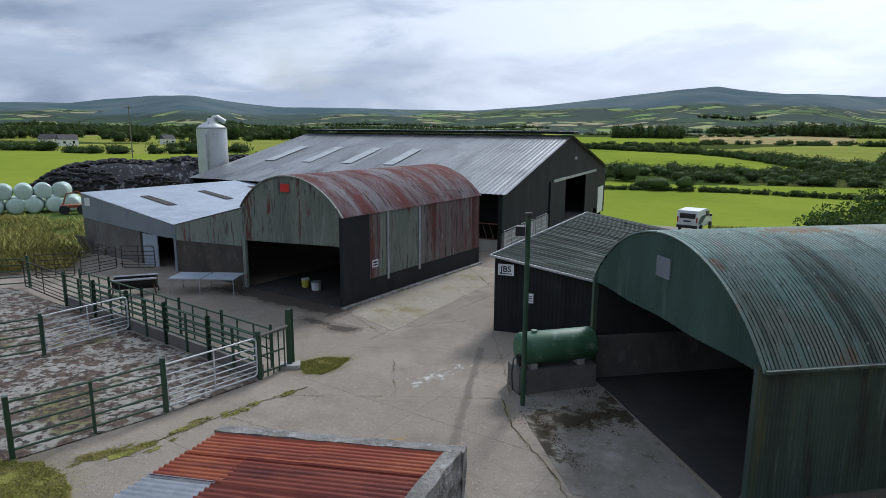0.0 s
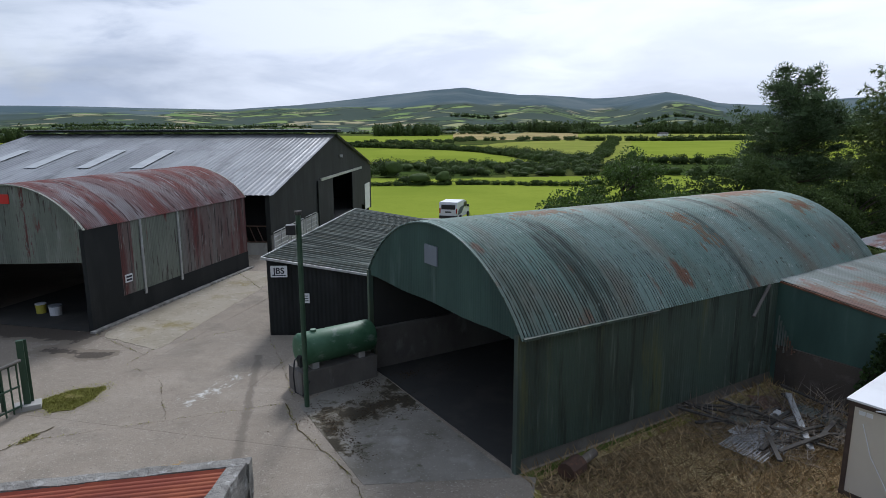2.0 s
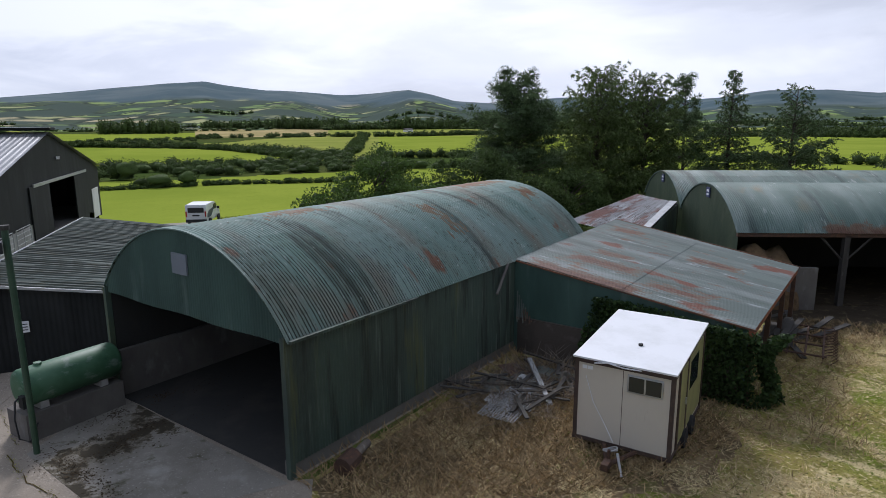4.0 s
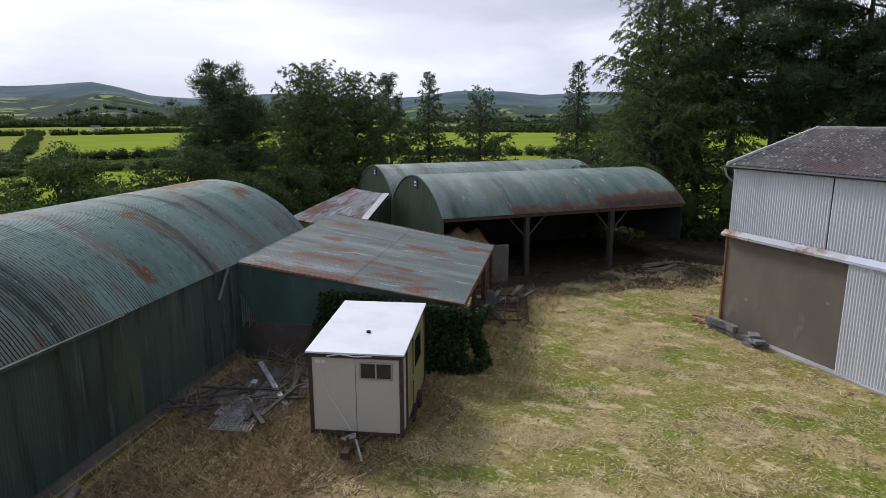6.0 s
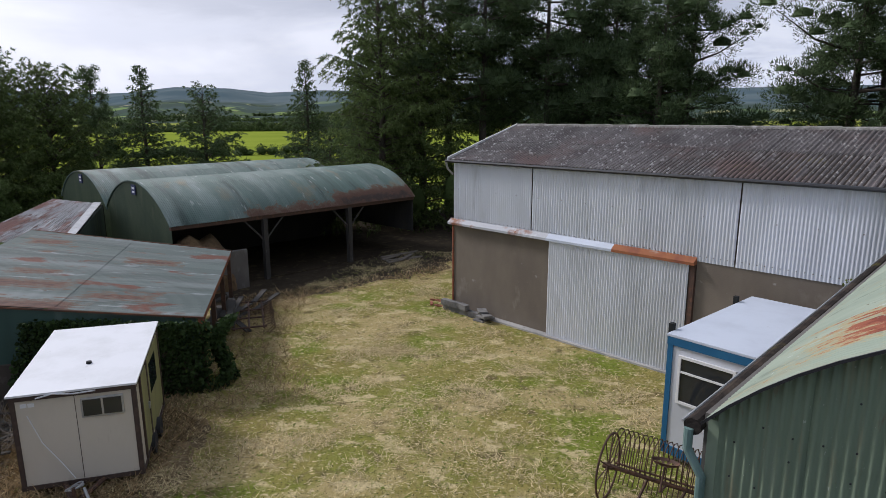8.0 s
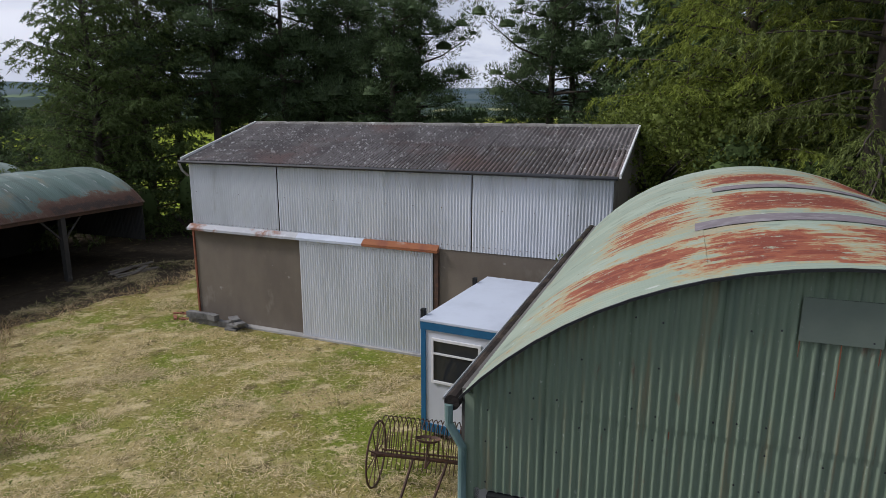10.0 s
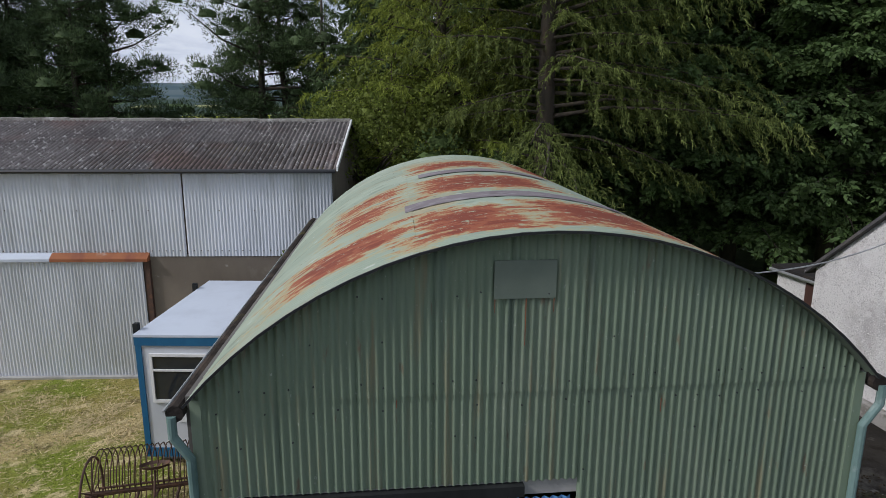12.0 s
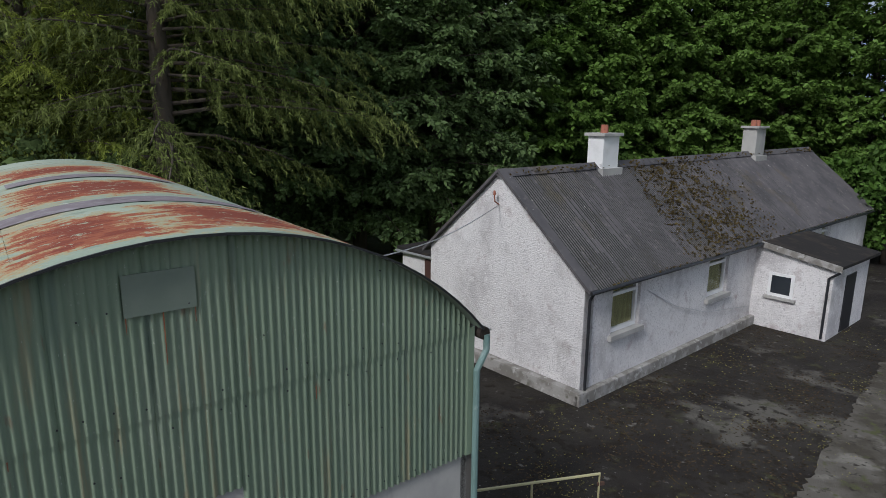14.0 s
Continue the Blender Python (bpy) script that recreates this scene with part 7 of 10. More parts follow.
for y_ in (-0.55, 0.0, 0.55):
    part("bearer", box(BM(), 0.0, 0.09, y_ - 0.05, y_ + 0.05, 0.02, 1.2), M["timber"], plt)
rail_panel((-28.5, 22.3), (-24.5, 24.6), GREEN, 1.4, 5)
for p, q in (((-23.5, 26.6), (-22.9, 28.6)), ((-22.8, 28.7), (-20.9, 29.0)), ((-25.2, 25.6), (-23.6, 26.5))):
    field_gate(p, q, "old rusty sheeted gate beside the grey shed", 1.15, mat="old_post", group="old gates", r=0.022)
flat("pen_floor", [(-12.1, 11.0), (-10.1, 13.9), (-8.75, 16.4), (-20.4, 22.1), (-25.4, 24.3), (-27, 20), (-20, 11)], 0.045, M["mud"], "trampled pen floor of straw, dung and wet concrete", "pen floor", 0.02)

# ---- loose things in the yard ----
tb = thing("platform_table", -15.9, 25.6, 0, math.degrees(math.atan2(0.36, 3.2)), "grey sheet-topped platform on thin metal legs", "table")
for k, (x0, x1) in enumerate(((-1.55, -0.05), (0.05, 1.55))):
    part("top", box(BM(), x0, x1, -0.65, 0.65, 0.72 + 0.02 * k, 0.78 + 0.02 * k, bevel=0.02), M["grey_roof"], tb)
for x in (-1.45, -0.1, 1.45):
    for y in (-0.55, 0.55):
        part("leg", tube(BM(), [(x, y, 0.73), (x * 1.03, y * 1.1, 0)], 0.022, 6), M["galv"], tb)
ft = thing("feed_trough", -18.9, 24.6, 0, math.degrees(math.atan2(0.85, 1.55)), "black round-bellied feed trough with a metal rim", "trough")
bm = BM()
n = 12
prof = [(math.cos(a), math.sin(a)) for a in [math.pi + math.pi * k / n for k in range(n + 1)]]
rings = []
for x, s in ((-0.9, 0.9), (0.9, 0.9)):
    rings.append([bm.verts.new((x, 0.42 * c, 0.75 + 0.5 * v)) for c, v in prof])
    rings.append([bm.verts.new((x * 0.96, 0.37 * c, 0.76 + 0.44 * v)) for c, v in prof])
for a, b in ((0, 2), (1, 3)):
    for k in range(n):
        bm.faces.new((rings[a][k], rings[a][k + 1], rings[b][k + 1], rings[b][k]))
for a, b in ((0, 1), (2, 3)):
    bm.faces.new(rings[a])
    bm.faces.new(rings[b])
    for k in (0, n):
        pass
part("bowl", bm, M["felt_black"], ft)
for y in (-0.42, 0.42):
    part("rim", tube(BM(), [(-0.95, y, 0.76), (0.95, y, 0.78)], 0.05, 8), M["galv"], ft)
for x in (-0.8, 0.8):
    for y in (-0.4, 0.4):
        part("leg", tube(BM(), [(x, y * 0.8, 0.6), (x * 1.15, y * 1.2, 0)], 0.035, 6), M["dark_rust"], ft)
for nm, x, y, k, w, h, lab in (("tub", -11.8, 27.3, "yellow_tub", 0.2, 0.42, "yellow plastic tub"), ("tub", -11.1, 26.9, "white_tub", 0.24, 0.42, "white plastic drum")):
    tb_ = thing(nm, x, y, 0.03, 15, lab + " inside the barn", "tub", "tubs")
    part("body", tube(BM(), [(0, 0, 0), (0, 0, h * 0.9)], w * 0.9, 16, r2=w), M[k], tb_)
    part("lid", tube(BM(), [(0, 0, h * 0.9), (0, 0, h)], w * 1.05, 16), M["white_tub" if k == "yellow_tub" else "grey_clad"], tb_)
pl = thing("pallet", -27.8, 32.3, 0, RED_ROT + 90, "weathered timber pallet leaning on the wall", "pallet")
tilt = Matrix.Rotation(radians(68), 4, "X")
for k in range(6):
    part("slat", box(BM(), -0.5, 0.5, 0.02 + k * 0.2, 0.14 + k * 0.2, 0.1, 0.12, m=tilt), M["timber"], pl)
for x in (-0.45, 0, 0.45):
    part("bearer", box(BM(), x - 0.04, x + 0.04, 0.0, 1.18, 0.0, 0.1, m=tilt), M["timber"], pl)

# ---- wrapped bales ----
bale_bm = BM()
prof = [(0.0, -0.58), (0.45, -0.58), (0.57, -0.52), (0.62, -0.36), (0.63, 0.0), (0.62, 0.36), (0.57, 0.52), (0.45, 0.58), (0.0, 0.58)]
rings = [[bale_bm.verts.new((r * math.cos(k * math.tau / 20), y, r * math.sin(k * math.tau / 20))) for k in range(20)] for r, y in prof[1:-1]]
for a, b in zip(rings, rings[1:]):
    for k in range(20):
        bale_bm.faces.new((a[k], a[(k + 1) % 20], b[(k + 1) % 20], b[k]))
bale_bm.faces.new(rings[0][::-1])
bale_bm.faces.new(rings[-1])
bale_mesh = mesh_of(bale_bm, "wrapped_bale", M["bale"], True)
dirb = Vector((math.cos(radians(42)), math.sin(radians(42)), 0))
for row, count, zz, off in ((0, 9, 0.6, 0.0), (1, 8, 1.68, 0.62), (0, 9, 0.6, 0.0)):
    for k in range(count):
        back = 0.0 if (row, count) != (0, 9) or zz < 0 else 0.0
        p = Vector((-45.5, 36.2, 0)) + dirb * (off + 1.27 * k) + Vector((-0.67, 0.74, 0)) * (0.25 * row)
        if row == 0 and any(o.name.startswith("wrapped_bale") and (o.location.xy - p.xy).length < 0.5 for o in scene.objects):
            p = p + Vector((-0.67, 0.74, 0)) * 1.25
        ob = new("wrapped_bale", bale_mesh)
        ob.matrix_basis = pose(p.x, p.y, ground_z(p.x, p.y) + zz, random.uniform(-4, 4), random.uniform(0, 360), 42 + random.uniform(-24, 24))
        tagged(ob, "round silage bale in pale green plastic wrap", "bale", "wrapped bales")

# ---- silage clamp under tyres ----
cl = thing("silage_clamp", -43.6, 63.5, 0.75, 36, "long silage heap under black sheeting held by old tyres", "silage clamp")
vs, fs = [], []
NX, NY = 44, 18


def clamp_h(x, y):
    e = min(1, (13 - abs(x)) / 4.0) * min(1, (5.5 - abs(y)) / 3.2)
    return max(0, e) ** 0.7 * (2.9 + 0.15 * math.sin(x * 0.9) + 0.02 * x)


for i in range(NX + 1):
    for j in range(NY + 1):
        x, y = -13 + 26 * i / NX, -5.5 + 11 * j / NY
        vs.append((x, y, clamp_h(x, y) + 0.05 * noise.noise((x, y, 0)) - 0.05))
for i in range(NX):
    for j in range(NY):
        a = i * (NY + 1) + j
        fs.append((a, a + NY + 1, a + NY + 2, a + 1))
raw("sheeting", vs, fs, M["plastic_sheet"], cl, smooth=True)
tb_m = mesh_of(ring(BM(), (0, 0, 0), (0, 0, 1), 0.34, 0.12, 11, 5), "tyre", M["tyre"], True)
cnt = 0
rnd = random.Random(4)
while cnt < 296:
    x, y = rnd.uniform(-12.6, 12.6), rnd.uniform(-5.2, 2.0)
    if -3.9 < y < -1.9 and x > -7 and rnd.random() < 0.85:
        continue
    ob = new("tyre", tb_m)
    ob.parent = cl
    ob.matrix_basis = pose(x, y, clamp_h(x, y) + 0.1, rnd.uniform(-20, 35), rnd.uniform(-15, 15), 0)
    cnt += 1


# ---- plants ----
rng = np.random.default_rng(11)


def unit(v):
    return v / np.maximum(1e-9, np.linalg.norm(v, axis=1, keepdims=True))


def blades(P, D, L, W, bend=0.0, level=False):
    """Diamond-shaped leaves: start P, direction D, length L, width W. Returns verts and faces."""
    n = len(P)
    D = unit(D)
    side = unit(np.cross(D, rng.normal(size=(n, 3)) * (0.25 if level else 1.0) + np.array([0, 0, 1.0 if level else 0.0])))
    L, W = np.broadcast_to(L, n)[:, None], np.broadcast_to(W, n)[:, None]
    up = np.cross(side, D)
    v = np.stack([P, P + D * L * 0.45 + side * W / 2 + up * (bend * L), P + D * L, P + D * L * 0.45 - side * W / 2 + up * (bend * L)], 1).reshape(-1, 3)
    f = np.arange(4 * n).reshape(n, 4)
    return v, f


def needles(P, D, L, W):
    """Pointed three-cornered needle sprays."""
    n = len(P)
    D = unit(D)
    side = unit(np.cross(D, rng.normal(size=(n, 3))))
    L, W = np.broadcast_to(L, n)[:, None], np.broadcast_to(W, n)[:, None]
    v = np.stack([P + side * W / 2, P + D * L, P - side * W / 2], 1).reshape(-1, 3)
    return v, np.arange(3 * n).reshape(n, 3)


def split_quads(c):
    v, f = c
    return v, np.concatenate([f[:, [0, 1, 2]], f[:, [0, 2, 3]]])


def leaf_mesh(name, chunks, mat):
    vs = np.concatenate([c[0] for c in chunks])
    off, fs = 0, []
    for v, f in chunks:
        fs.append(f + off)
        off += len(v)
    fs = np.concatenate(fs)
    me = bpy.data.meshes.new(name)
    me.vertices.add(len(vs))
    me.vertices.foreach_set("co", vs.astype(np.float32).ravel())
    me.loops.add(fs.size)
    me.loops.foreach_set("vertex_index", fs.astype(np.int32).ravel())
    me.polygons.add(len(fs))
    me.polygons.foreach_set("loop_start", np.arange(0, fs.size, fs.shape[1], dtype=np.int32))
    me.update(calc_edges=True)
    me.materials.append(mat)
    return me


CORE = np.array([(math.sin(p) * math.cos(t), math.sin(p) * math.sin(t), math.cos(p)) for p in (0.5, 1.15, 1.8) for t in [k * math.tau / 7 + p for k in range(7)]] + [(0, 0, 1.0)])
CORE_F = np.array([(r * 7 + k, r * 7 + (k + 1) % 7, (r + 1) * 7 + (k + 1) % 7, (r + 1) * 7 + k) for r in range(2) for k in range(7)] + [(21, 21, k, (k + 1) % 7) for k in range(7)])


def core(c, size):
    """A lumpy dark heart for a clump of foliage."""
    jit = 0.7 + 0.5 * rng.random((21, 1))
    return np.asarray(c) + CORE[:21] * np.asarray(size) * jit, CORE_F[:14]


def clump(c, rad, n, size, flat=0.75, up=0.3):
    """A cloud of leaves round c."""
    d = unit(rng.normal(size=(n, 3)))
    rr = rad * (0.55 + 0.45 * rng.random((n, 1)) ** 0.5)
    P = np.asarray(c) + d * rr * np.array([1, 1, flat])
    D = d * 0.5 + rng.normal(size=(n, 3)) * 0.7 + np.array([0, 0, up])
    s = size * (0.7 + 0.6 * rng.random(n))
    return blades(P, D, s, s * 0.62)


def limb(bm, pts, r0, r1, n=7):
    tube(bm, pts, r0, n, True, r1)


def conifer(h, rad, boughs=90, clear=0.1, rise=0.25, droop=0.45, hang=0.5, swing=0.5, power=0.8, leaf=0.16, dens=26, lats=3.4, wid=0.3, mat="needle_spruce", seed=1, flat=False, gaps=0.0, bulge=0.5, thin=1.0):
    """Conifer built in two steps: boughs from the trunk, side shoots from the boughs, needle sprays on the shoots.
    rise and droop bend the boughs, hang lets the shoots trail, flat lays the sprays in level fans. Returns bark mesh and needle mesh."""
    r = random.Random(seed)
    g = np.random.default_rng(seed)
    bm = BM()
    sway = [(r.uniform(-.15, .15), r.uniform(-.15, .15)) for _ in range(4)]
    limb(bm, [(0, 0, -0.3)] + [(sway[k][0], sway[k][1], h * f) for k, f in enumerate((0.25, 0.5, 0.75))] + [(0, 0, h)], h * 0.015 + 0.05, 0.02, 9)
    Z = np.array([0, 0, 1.0])
    chunks = []
    for k in range(boughs):
        if r.random() < gaps:
            continue
        t = clear + (0.985 - clear) * (k + r.random()) / boughs
        q = (t - clear) / (1 - clear)
        a = k * 2.39996 + r.uniform(-.6, .6)
        ln = rad * (1 - q) ** power * min(1.0, bulge + 2.2 * q) * r.uniform(0.5, 1.12) + 0.22
        u = np.array([math.cos(a), math.sin(a), 0])
        w = np.array([-math.sin(a), math.cos(a), 0])
        rs_, dr, bend = rise + 0.55 * q + r.uniform(-.16, .16), droop * r.uniform(0.6, 1.3) * (1 - 0.6 * q), r.uniform(-1, 1) * swing * 0.35
        o = Z * (h * t)

        def along(s):
            s = np.asarray(s)[:, None]
            return o + u * (ln * s) + w * (ln * bend * s * s) + Z * (ln * (rs_ * s - dr * s * s + 0.25 * dr * s ** 4))

        if ln > 1.0:
            limb(bm, [tuple(p) for p in along([0, 0.3, 0.6, 0.9])], 0.02 + 0.011 * ln, 0.008, 4)
        nl = max(4, int(ln * lats))
        sl = 0.14 + 0.86 * (np.arange(nl) + g.random(nl)) / nl
        side = np.where(np.arange(nl) % 2 == 0, 1.0, -1.0)
        l2 = np.clip(ln * 0.42 * (1.05 - 0.6 * sl), 0.22, 1.7) * (0.55 + 0.65 * g.random(nl))
        D2 = u[None] * (0.45 + 0.35 * g.random((nl, 1))) + w[None] * (side * (0.55 + 0.45 * g.random(nl)))[:, None] + Z * (g.normal(size=(nl, 1)) * 0.12 - hang * 0.25)
        D2 = unit(D2)
        B = along(sl)
        n = max(4, int(dens * min(1.6, 0.35 + float(l2.mean())) * thin))
        j = g.random((nl, n))
        P = B[:, None] + D2[:, None] * (l2[:, None] * j)[..., None] - Z * (hang * 0.55 * l2[:, None] * j * j)[..., None]
        P = P + g.normal(size=P.shape) * (0.07 if flat else 0.035)
        L = leaf * (0.55 + 0.9 * g.random((nl, n))) * (0.8 + 0.4 * min(ln / 3, 1))
        if flat:
            V = np.cross(D2, Z)[:, None] * (g.choice([-1.0, 1.0], (nl, n)) * (0.3 + 0.7 * g.random((nl, n))))[..., None]
            D = D2[:, None] * 0.75 + V + Z * (g.normal(size=(nl, n, 1)) * 0.4 - 0.25 - hang * 0.4 * j[..., None])
            chunks.append(split_quads(blades(P.reshape(-1, 3), D.reshape(-1, 3), L.ravel(), L.ravel() * wid, 0.06)))
        else:
            D = D2[:, None] * 0.5 + g.normal(size=P.shape) * 0.42 - Z * (hang * (0.25 + 0.9 * g.random((nl, n, 1))))
            chunks.append(needles(P.reshape(-1, 3), D.reshape(-1, 3), L.ravel(), L.ravel() * wid))
    return mesh_of(bm, "trunk", M["bark"], True), leaf_mesh("crown", chunks, M[mat])


def pine(h, rad, clear=0.4, nl=34, leaf=0.30, mat="needle_pine", seed=1, per=150, top=0.95):
    """Pine with a bare lower trunk, crooked limbs and flat clumps of needles."""
    r = random.Random(seed)
    bm = BM()
    lean = (r.uniform(-.5, .5), r.uniform(-.5, .5))
    spine = [(0, 0, -0.3), (lean[0] * .3, lean[1] * .3, h * .35), (lean[0] * .6, lean[1] * .9, h * .7), (lean[0], lean[1], h * top)]
    limb(bm, spine, 0.10 + h * 0.013, 0.05, 10)
    chunks = []
    for k in range(nl):
        t = clear + (0.97 - clear) * (k + r.random()) / nl
        a = k * 2.4 + r.uniform(-.5, .5)
        ln = rad * (1.0 - 0.75 * ((t - clear) / (1 - clear)) ** 1.6) * r.uniform(0.4, 1.15)
        u = Vector((math.cos(a), math.sin(a), 0))
        o = Vector((lean[0] * t, lean[1] * t, h * t))
        e = o + u * ln + Vector((0, 0, ln * r.uniform(-0.1, 0.6)))
        mid = o.lerp(e, 0.5) + Vector((r.uniform(-.2, .2), r.uniform(-.2, .2), -0.08 * ln))
        limb(bm, [o, mid, e], 0.035 + 0.014 * ln, 0.015, 5)
        for j in range(3 if ln > 1.2 else 2):
            s = (0.55, 0.8, 1.05)[j] if ln > 1.2 else (0.7, 1.0)[j]
            c = o.lerp(e, s) + Vector((r.uniform(-.4, .4), r.uniform(-.4, .4), r.uniform(-0.3, 0.5)))
            rr = (0.42 + 0.15 * ln) * r.uniform(0.6, 1.3)
            n = int(per * rr * rr * 1.5) + 20
            d = unit(rng.normal(size=(n, 3)))
            P = np.array(c) + d * rr * np.array([1.05, 1.05, 0.78]) * (0.35 + 0.65 * rng.random((n, 1)) ** 0.6)
            D = d * 0.8 + np.array([0, 0, 0.55]) + rng.normal(size=(n, 3)) * 0.35
            L = leaf * (0.6 + 0.6 * rng.random(n))
            chunks.append(needles(P, D, L, L * 0.27))
            chunks.append(split_quads(core(c, (rr * 0.5, rr * 0.5, rr * 0.34))))
    return mesh_of(bm, "trunk", M["bark"], True), leaf_mesh("crown", chunks, M[mat])


def broadleaf(h, rad, clear=0.2, mat="leaf_ash", nclump=60, leaf=0.22, seed=1, per=130, heart=0.5):
    r = random.Random(seed)
    bm = BM()
    limb(bm, [(0, 0, -0.3), (0.1, 0, h * .3), (0.0, 0.1, h * .62)], 0.07 + 0.016 * h, 0.06, 9)
    chunks = []
    for k in range(nclump):
        d = Vector((r.gauss(0, 1), r.gauss(0, 1), r.gauss(0.1, 0.8))).normalized()
        f = r.uniform(0.45, 1.0) ** 0.6
        zc = h * (clear + 1) / 2
        c = Vector((d.x * rad * f, d.y * rad * f, zc + d.z * h * (1 - clear) / 2 * f * 0.95))
        c.x += r.uniform(-.3, .3) * rad * 0.4
        rr = r.uniform(0.16, 0.30) * rad * 1.15
        o = Vector((0, 0, max(h * 0.12, min(h * .6, c.z - rad * 0.5))))
        if k % 2 == 0:
            limb(bm, [o, o.lerp(c, .5) + Vector((0, 0, .15)), c], 0.02 + 0.006 * h, 0.012, 5)
        n = int(per * rr * rr) + 30
        chunks.append(clump(c, rr, n, leaf, 0.7, 0.1))
        chunks.append(core(c, (rr * heart, rr * heart, rr * heart * 0.72)))
    return mesh_of(bm, "trunk", M["bark"], True), leaf_mesh("crown", chunks, M[mat])


def plant(name, meshes, x, y, label, rot=0.0, scale=1.0, group="", z=None, thick=1.0):
    t = thing(name, x, y, ground_z(x, y) if z is None else z, rot, label, "tree", group)
    t.scale = (scale * thick, scale * thick, scale)
    for nm, me in zip(("trunk", "crown"), meshes):
        ob = new(nm, me)
        ob.parent = t
    return t


def polar(az, r):
    return r * math.sin(radians(az)), r * math.cos(radians(az))


SP = [conifer(14, 3.6, 120, 0.04, 0.1, 0.35, 0.45, leaf=0.24, dens=22, seed=1), conifer(14, 3.2, 110, 0.06, 0.15, 0.3, 0.35, leaf=0.24, dens=22, seed=2, gaps=0.08)]
SP_TALL = [conifer(22, 4.8, 200, 0.10, 0.12, 0.35, 0.5, 0.9, 0.6, 0.19, 30, 3.4, 0.55, "needle_cedar", 3, True, 0.05, 0.8), conifer(22, 4.4, 180, 0.16, 0.05, 0.3, 0.5, 0.9, 0.55, 0.19, 30, 3.4, 0.55, "needle_cedar", 4, True, 0.10, 0.85),
           conifer(23, 5.0, 190, 0.13, 0.15, 0.4, 0.6, 0.9, 0.65, 0.20, 28, 3.3, 0.5, "needle_cedar", 21, True, 0.08, 0.8)]
SP_LIT = conifer(21, 5.2, 210, 0.04, 0.2, 0.3, 0.4, 0.9, 0.6, 0.22, 30, 3.2, 0.6, "needle_lit", 23, True, 0.04, 0.85)
SP_BACK = conifer(22, 4.6, 120, 0.16, 0.1, 0.4, 0.4, 0.9, 0.6, 0.36, 16, 2.8, 0.42, "needle_spruce", 15, False, 0.12, 0.8)
SP_THIN = [conifer(12, 3.5, 170, 0.02, 0.10, 0.22, 0.40, 0.5, 0.85, 0.22, 26, 4.0, 0.28, "needle_spruce", 5, False, 0.04, 0.8), conifer(12, 4.0, 130, 0.04, 0.3, 0.2, 0.3, 0.8, 0.6, 0.22, 26, 3.8, 0.28, "needle_spruce", 25, False, 0.1, 0.8)]
LARCH_EDGE = conifer(20, 6.2, 190, 0.03, 0.22, 0.34, 0.6, 0.9, 0.7, 0.20, 30, 3.0, 0.22, "needle_cypress", 27, False, 0.05, 0.9)
PN = [pine(15, 4.2, 0.28, 44, 0.20, seed=6, per=300), pine(16, 4.6, 0.34, 40, 0.20, seed=7, per=300), pine(15, 3.4, 0.22, 46, 0.20, seed=8, per=300)]
PN_OPEN = pine(17, 5.2, 0.42, 30, 0.20, seed=9, per=300)
PN_ROUND = pine(12.4, 4.0, 0.24, 74, 0.22, seed=10, per=280, top=0.97)
LARCH_BUSH = conifer(12.4, 5.2, 170, 0.02, 0.42, 0.22, 0.35, 0.9, 0.42, 0.24, 26, 3.4, 0.24, "needle_cypress", 14, False, 0.0, 0.8)
# along the north-east, behind the round barns
plant("pine_tree", PN_ROUND, *polar(39.2, 52), "dark pine with a rounded crown and bare lower limbs", 20, 0.96, thick=1.15)
plant("larch_tree", LARCH_BUSH, *polar(46.4, 55), "broad bushy larch with feathery upturned tips", 0, 0.99, thick=0.92)
plant("larch_tree", LARCH_BUSH, *polar(50.3, 57), "broad bushy larch crowding its neighbour", 110, 0.97, thick=0.85)
plant("pine_tree", PN[2], *polar(53.6, 60), "narrow dark pine between lighter conifers", 50, 0.86, thick=0.72)
plant("spruce_tree", SP_THIN[0], *polar(57.0, 58), "slim pointed spruce with open tiers", 0, 1.06, thick=1.05)
plant("spruce_tree", SP_THIN[1], *polar(61.6, 56), "spreading spruce with a thin ragged top", 130, 0.92, thick=1.05)
plant("spruce_tree", SP_THIN[0], *polar(70.0, 54), "slim spruce at the edge of the wood", 200, 1.06, thick=0.9)
plant("spruce_tree", SP_THIN[1], *polar(72.0, 50), "low spruce in the shelter belt", 60, 0.62, thick=1.25)
# shelter belt behind the barns and the store
belt = [(76.6, 43.5, "LARCH", 0.95), (74.4, 47, "SP", 0.80), (80.2, 45.5, "LARCH", 1.0), (78.0, 52, "SP_BACK", 0.85), (82.6, 49, "PN", 1.2), (85.6, 46, "PN_OPEN", 1.12), (88.6, 50, "PN", 1.25), (91.4, 46, "PN_OPEN", 1.08), (94.4, 48, "PN", 1.2),
        (97.2, 47, "PN", 1.12), (98.6, 50, "PN_OPEN", 1.1), (100.2, 43, "PN", 1.02), (102.6, 45, "PN", 1.1), (114.6, 43, "PN", 1.12), (116.8, 44, "PN", 1.15), (120.0, 40, "SP", 1.16), (124.2, 38, "SP", 1.3), (126.0, 42, "SP_BACK", 0.9),
        (75.5, 57, "SP_BACK", 0.8),  (126.5, 45, "SP_BACK", 1.0), (130.5, 43, "SP_BACK", 1.0), (135.5, 45, "SP_BACK", 1.0), (177, 50, "SP_BACK", 1.1)]
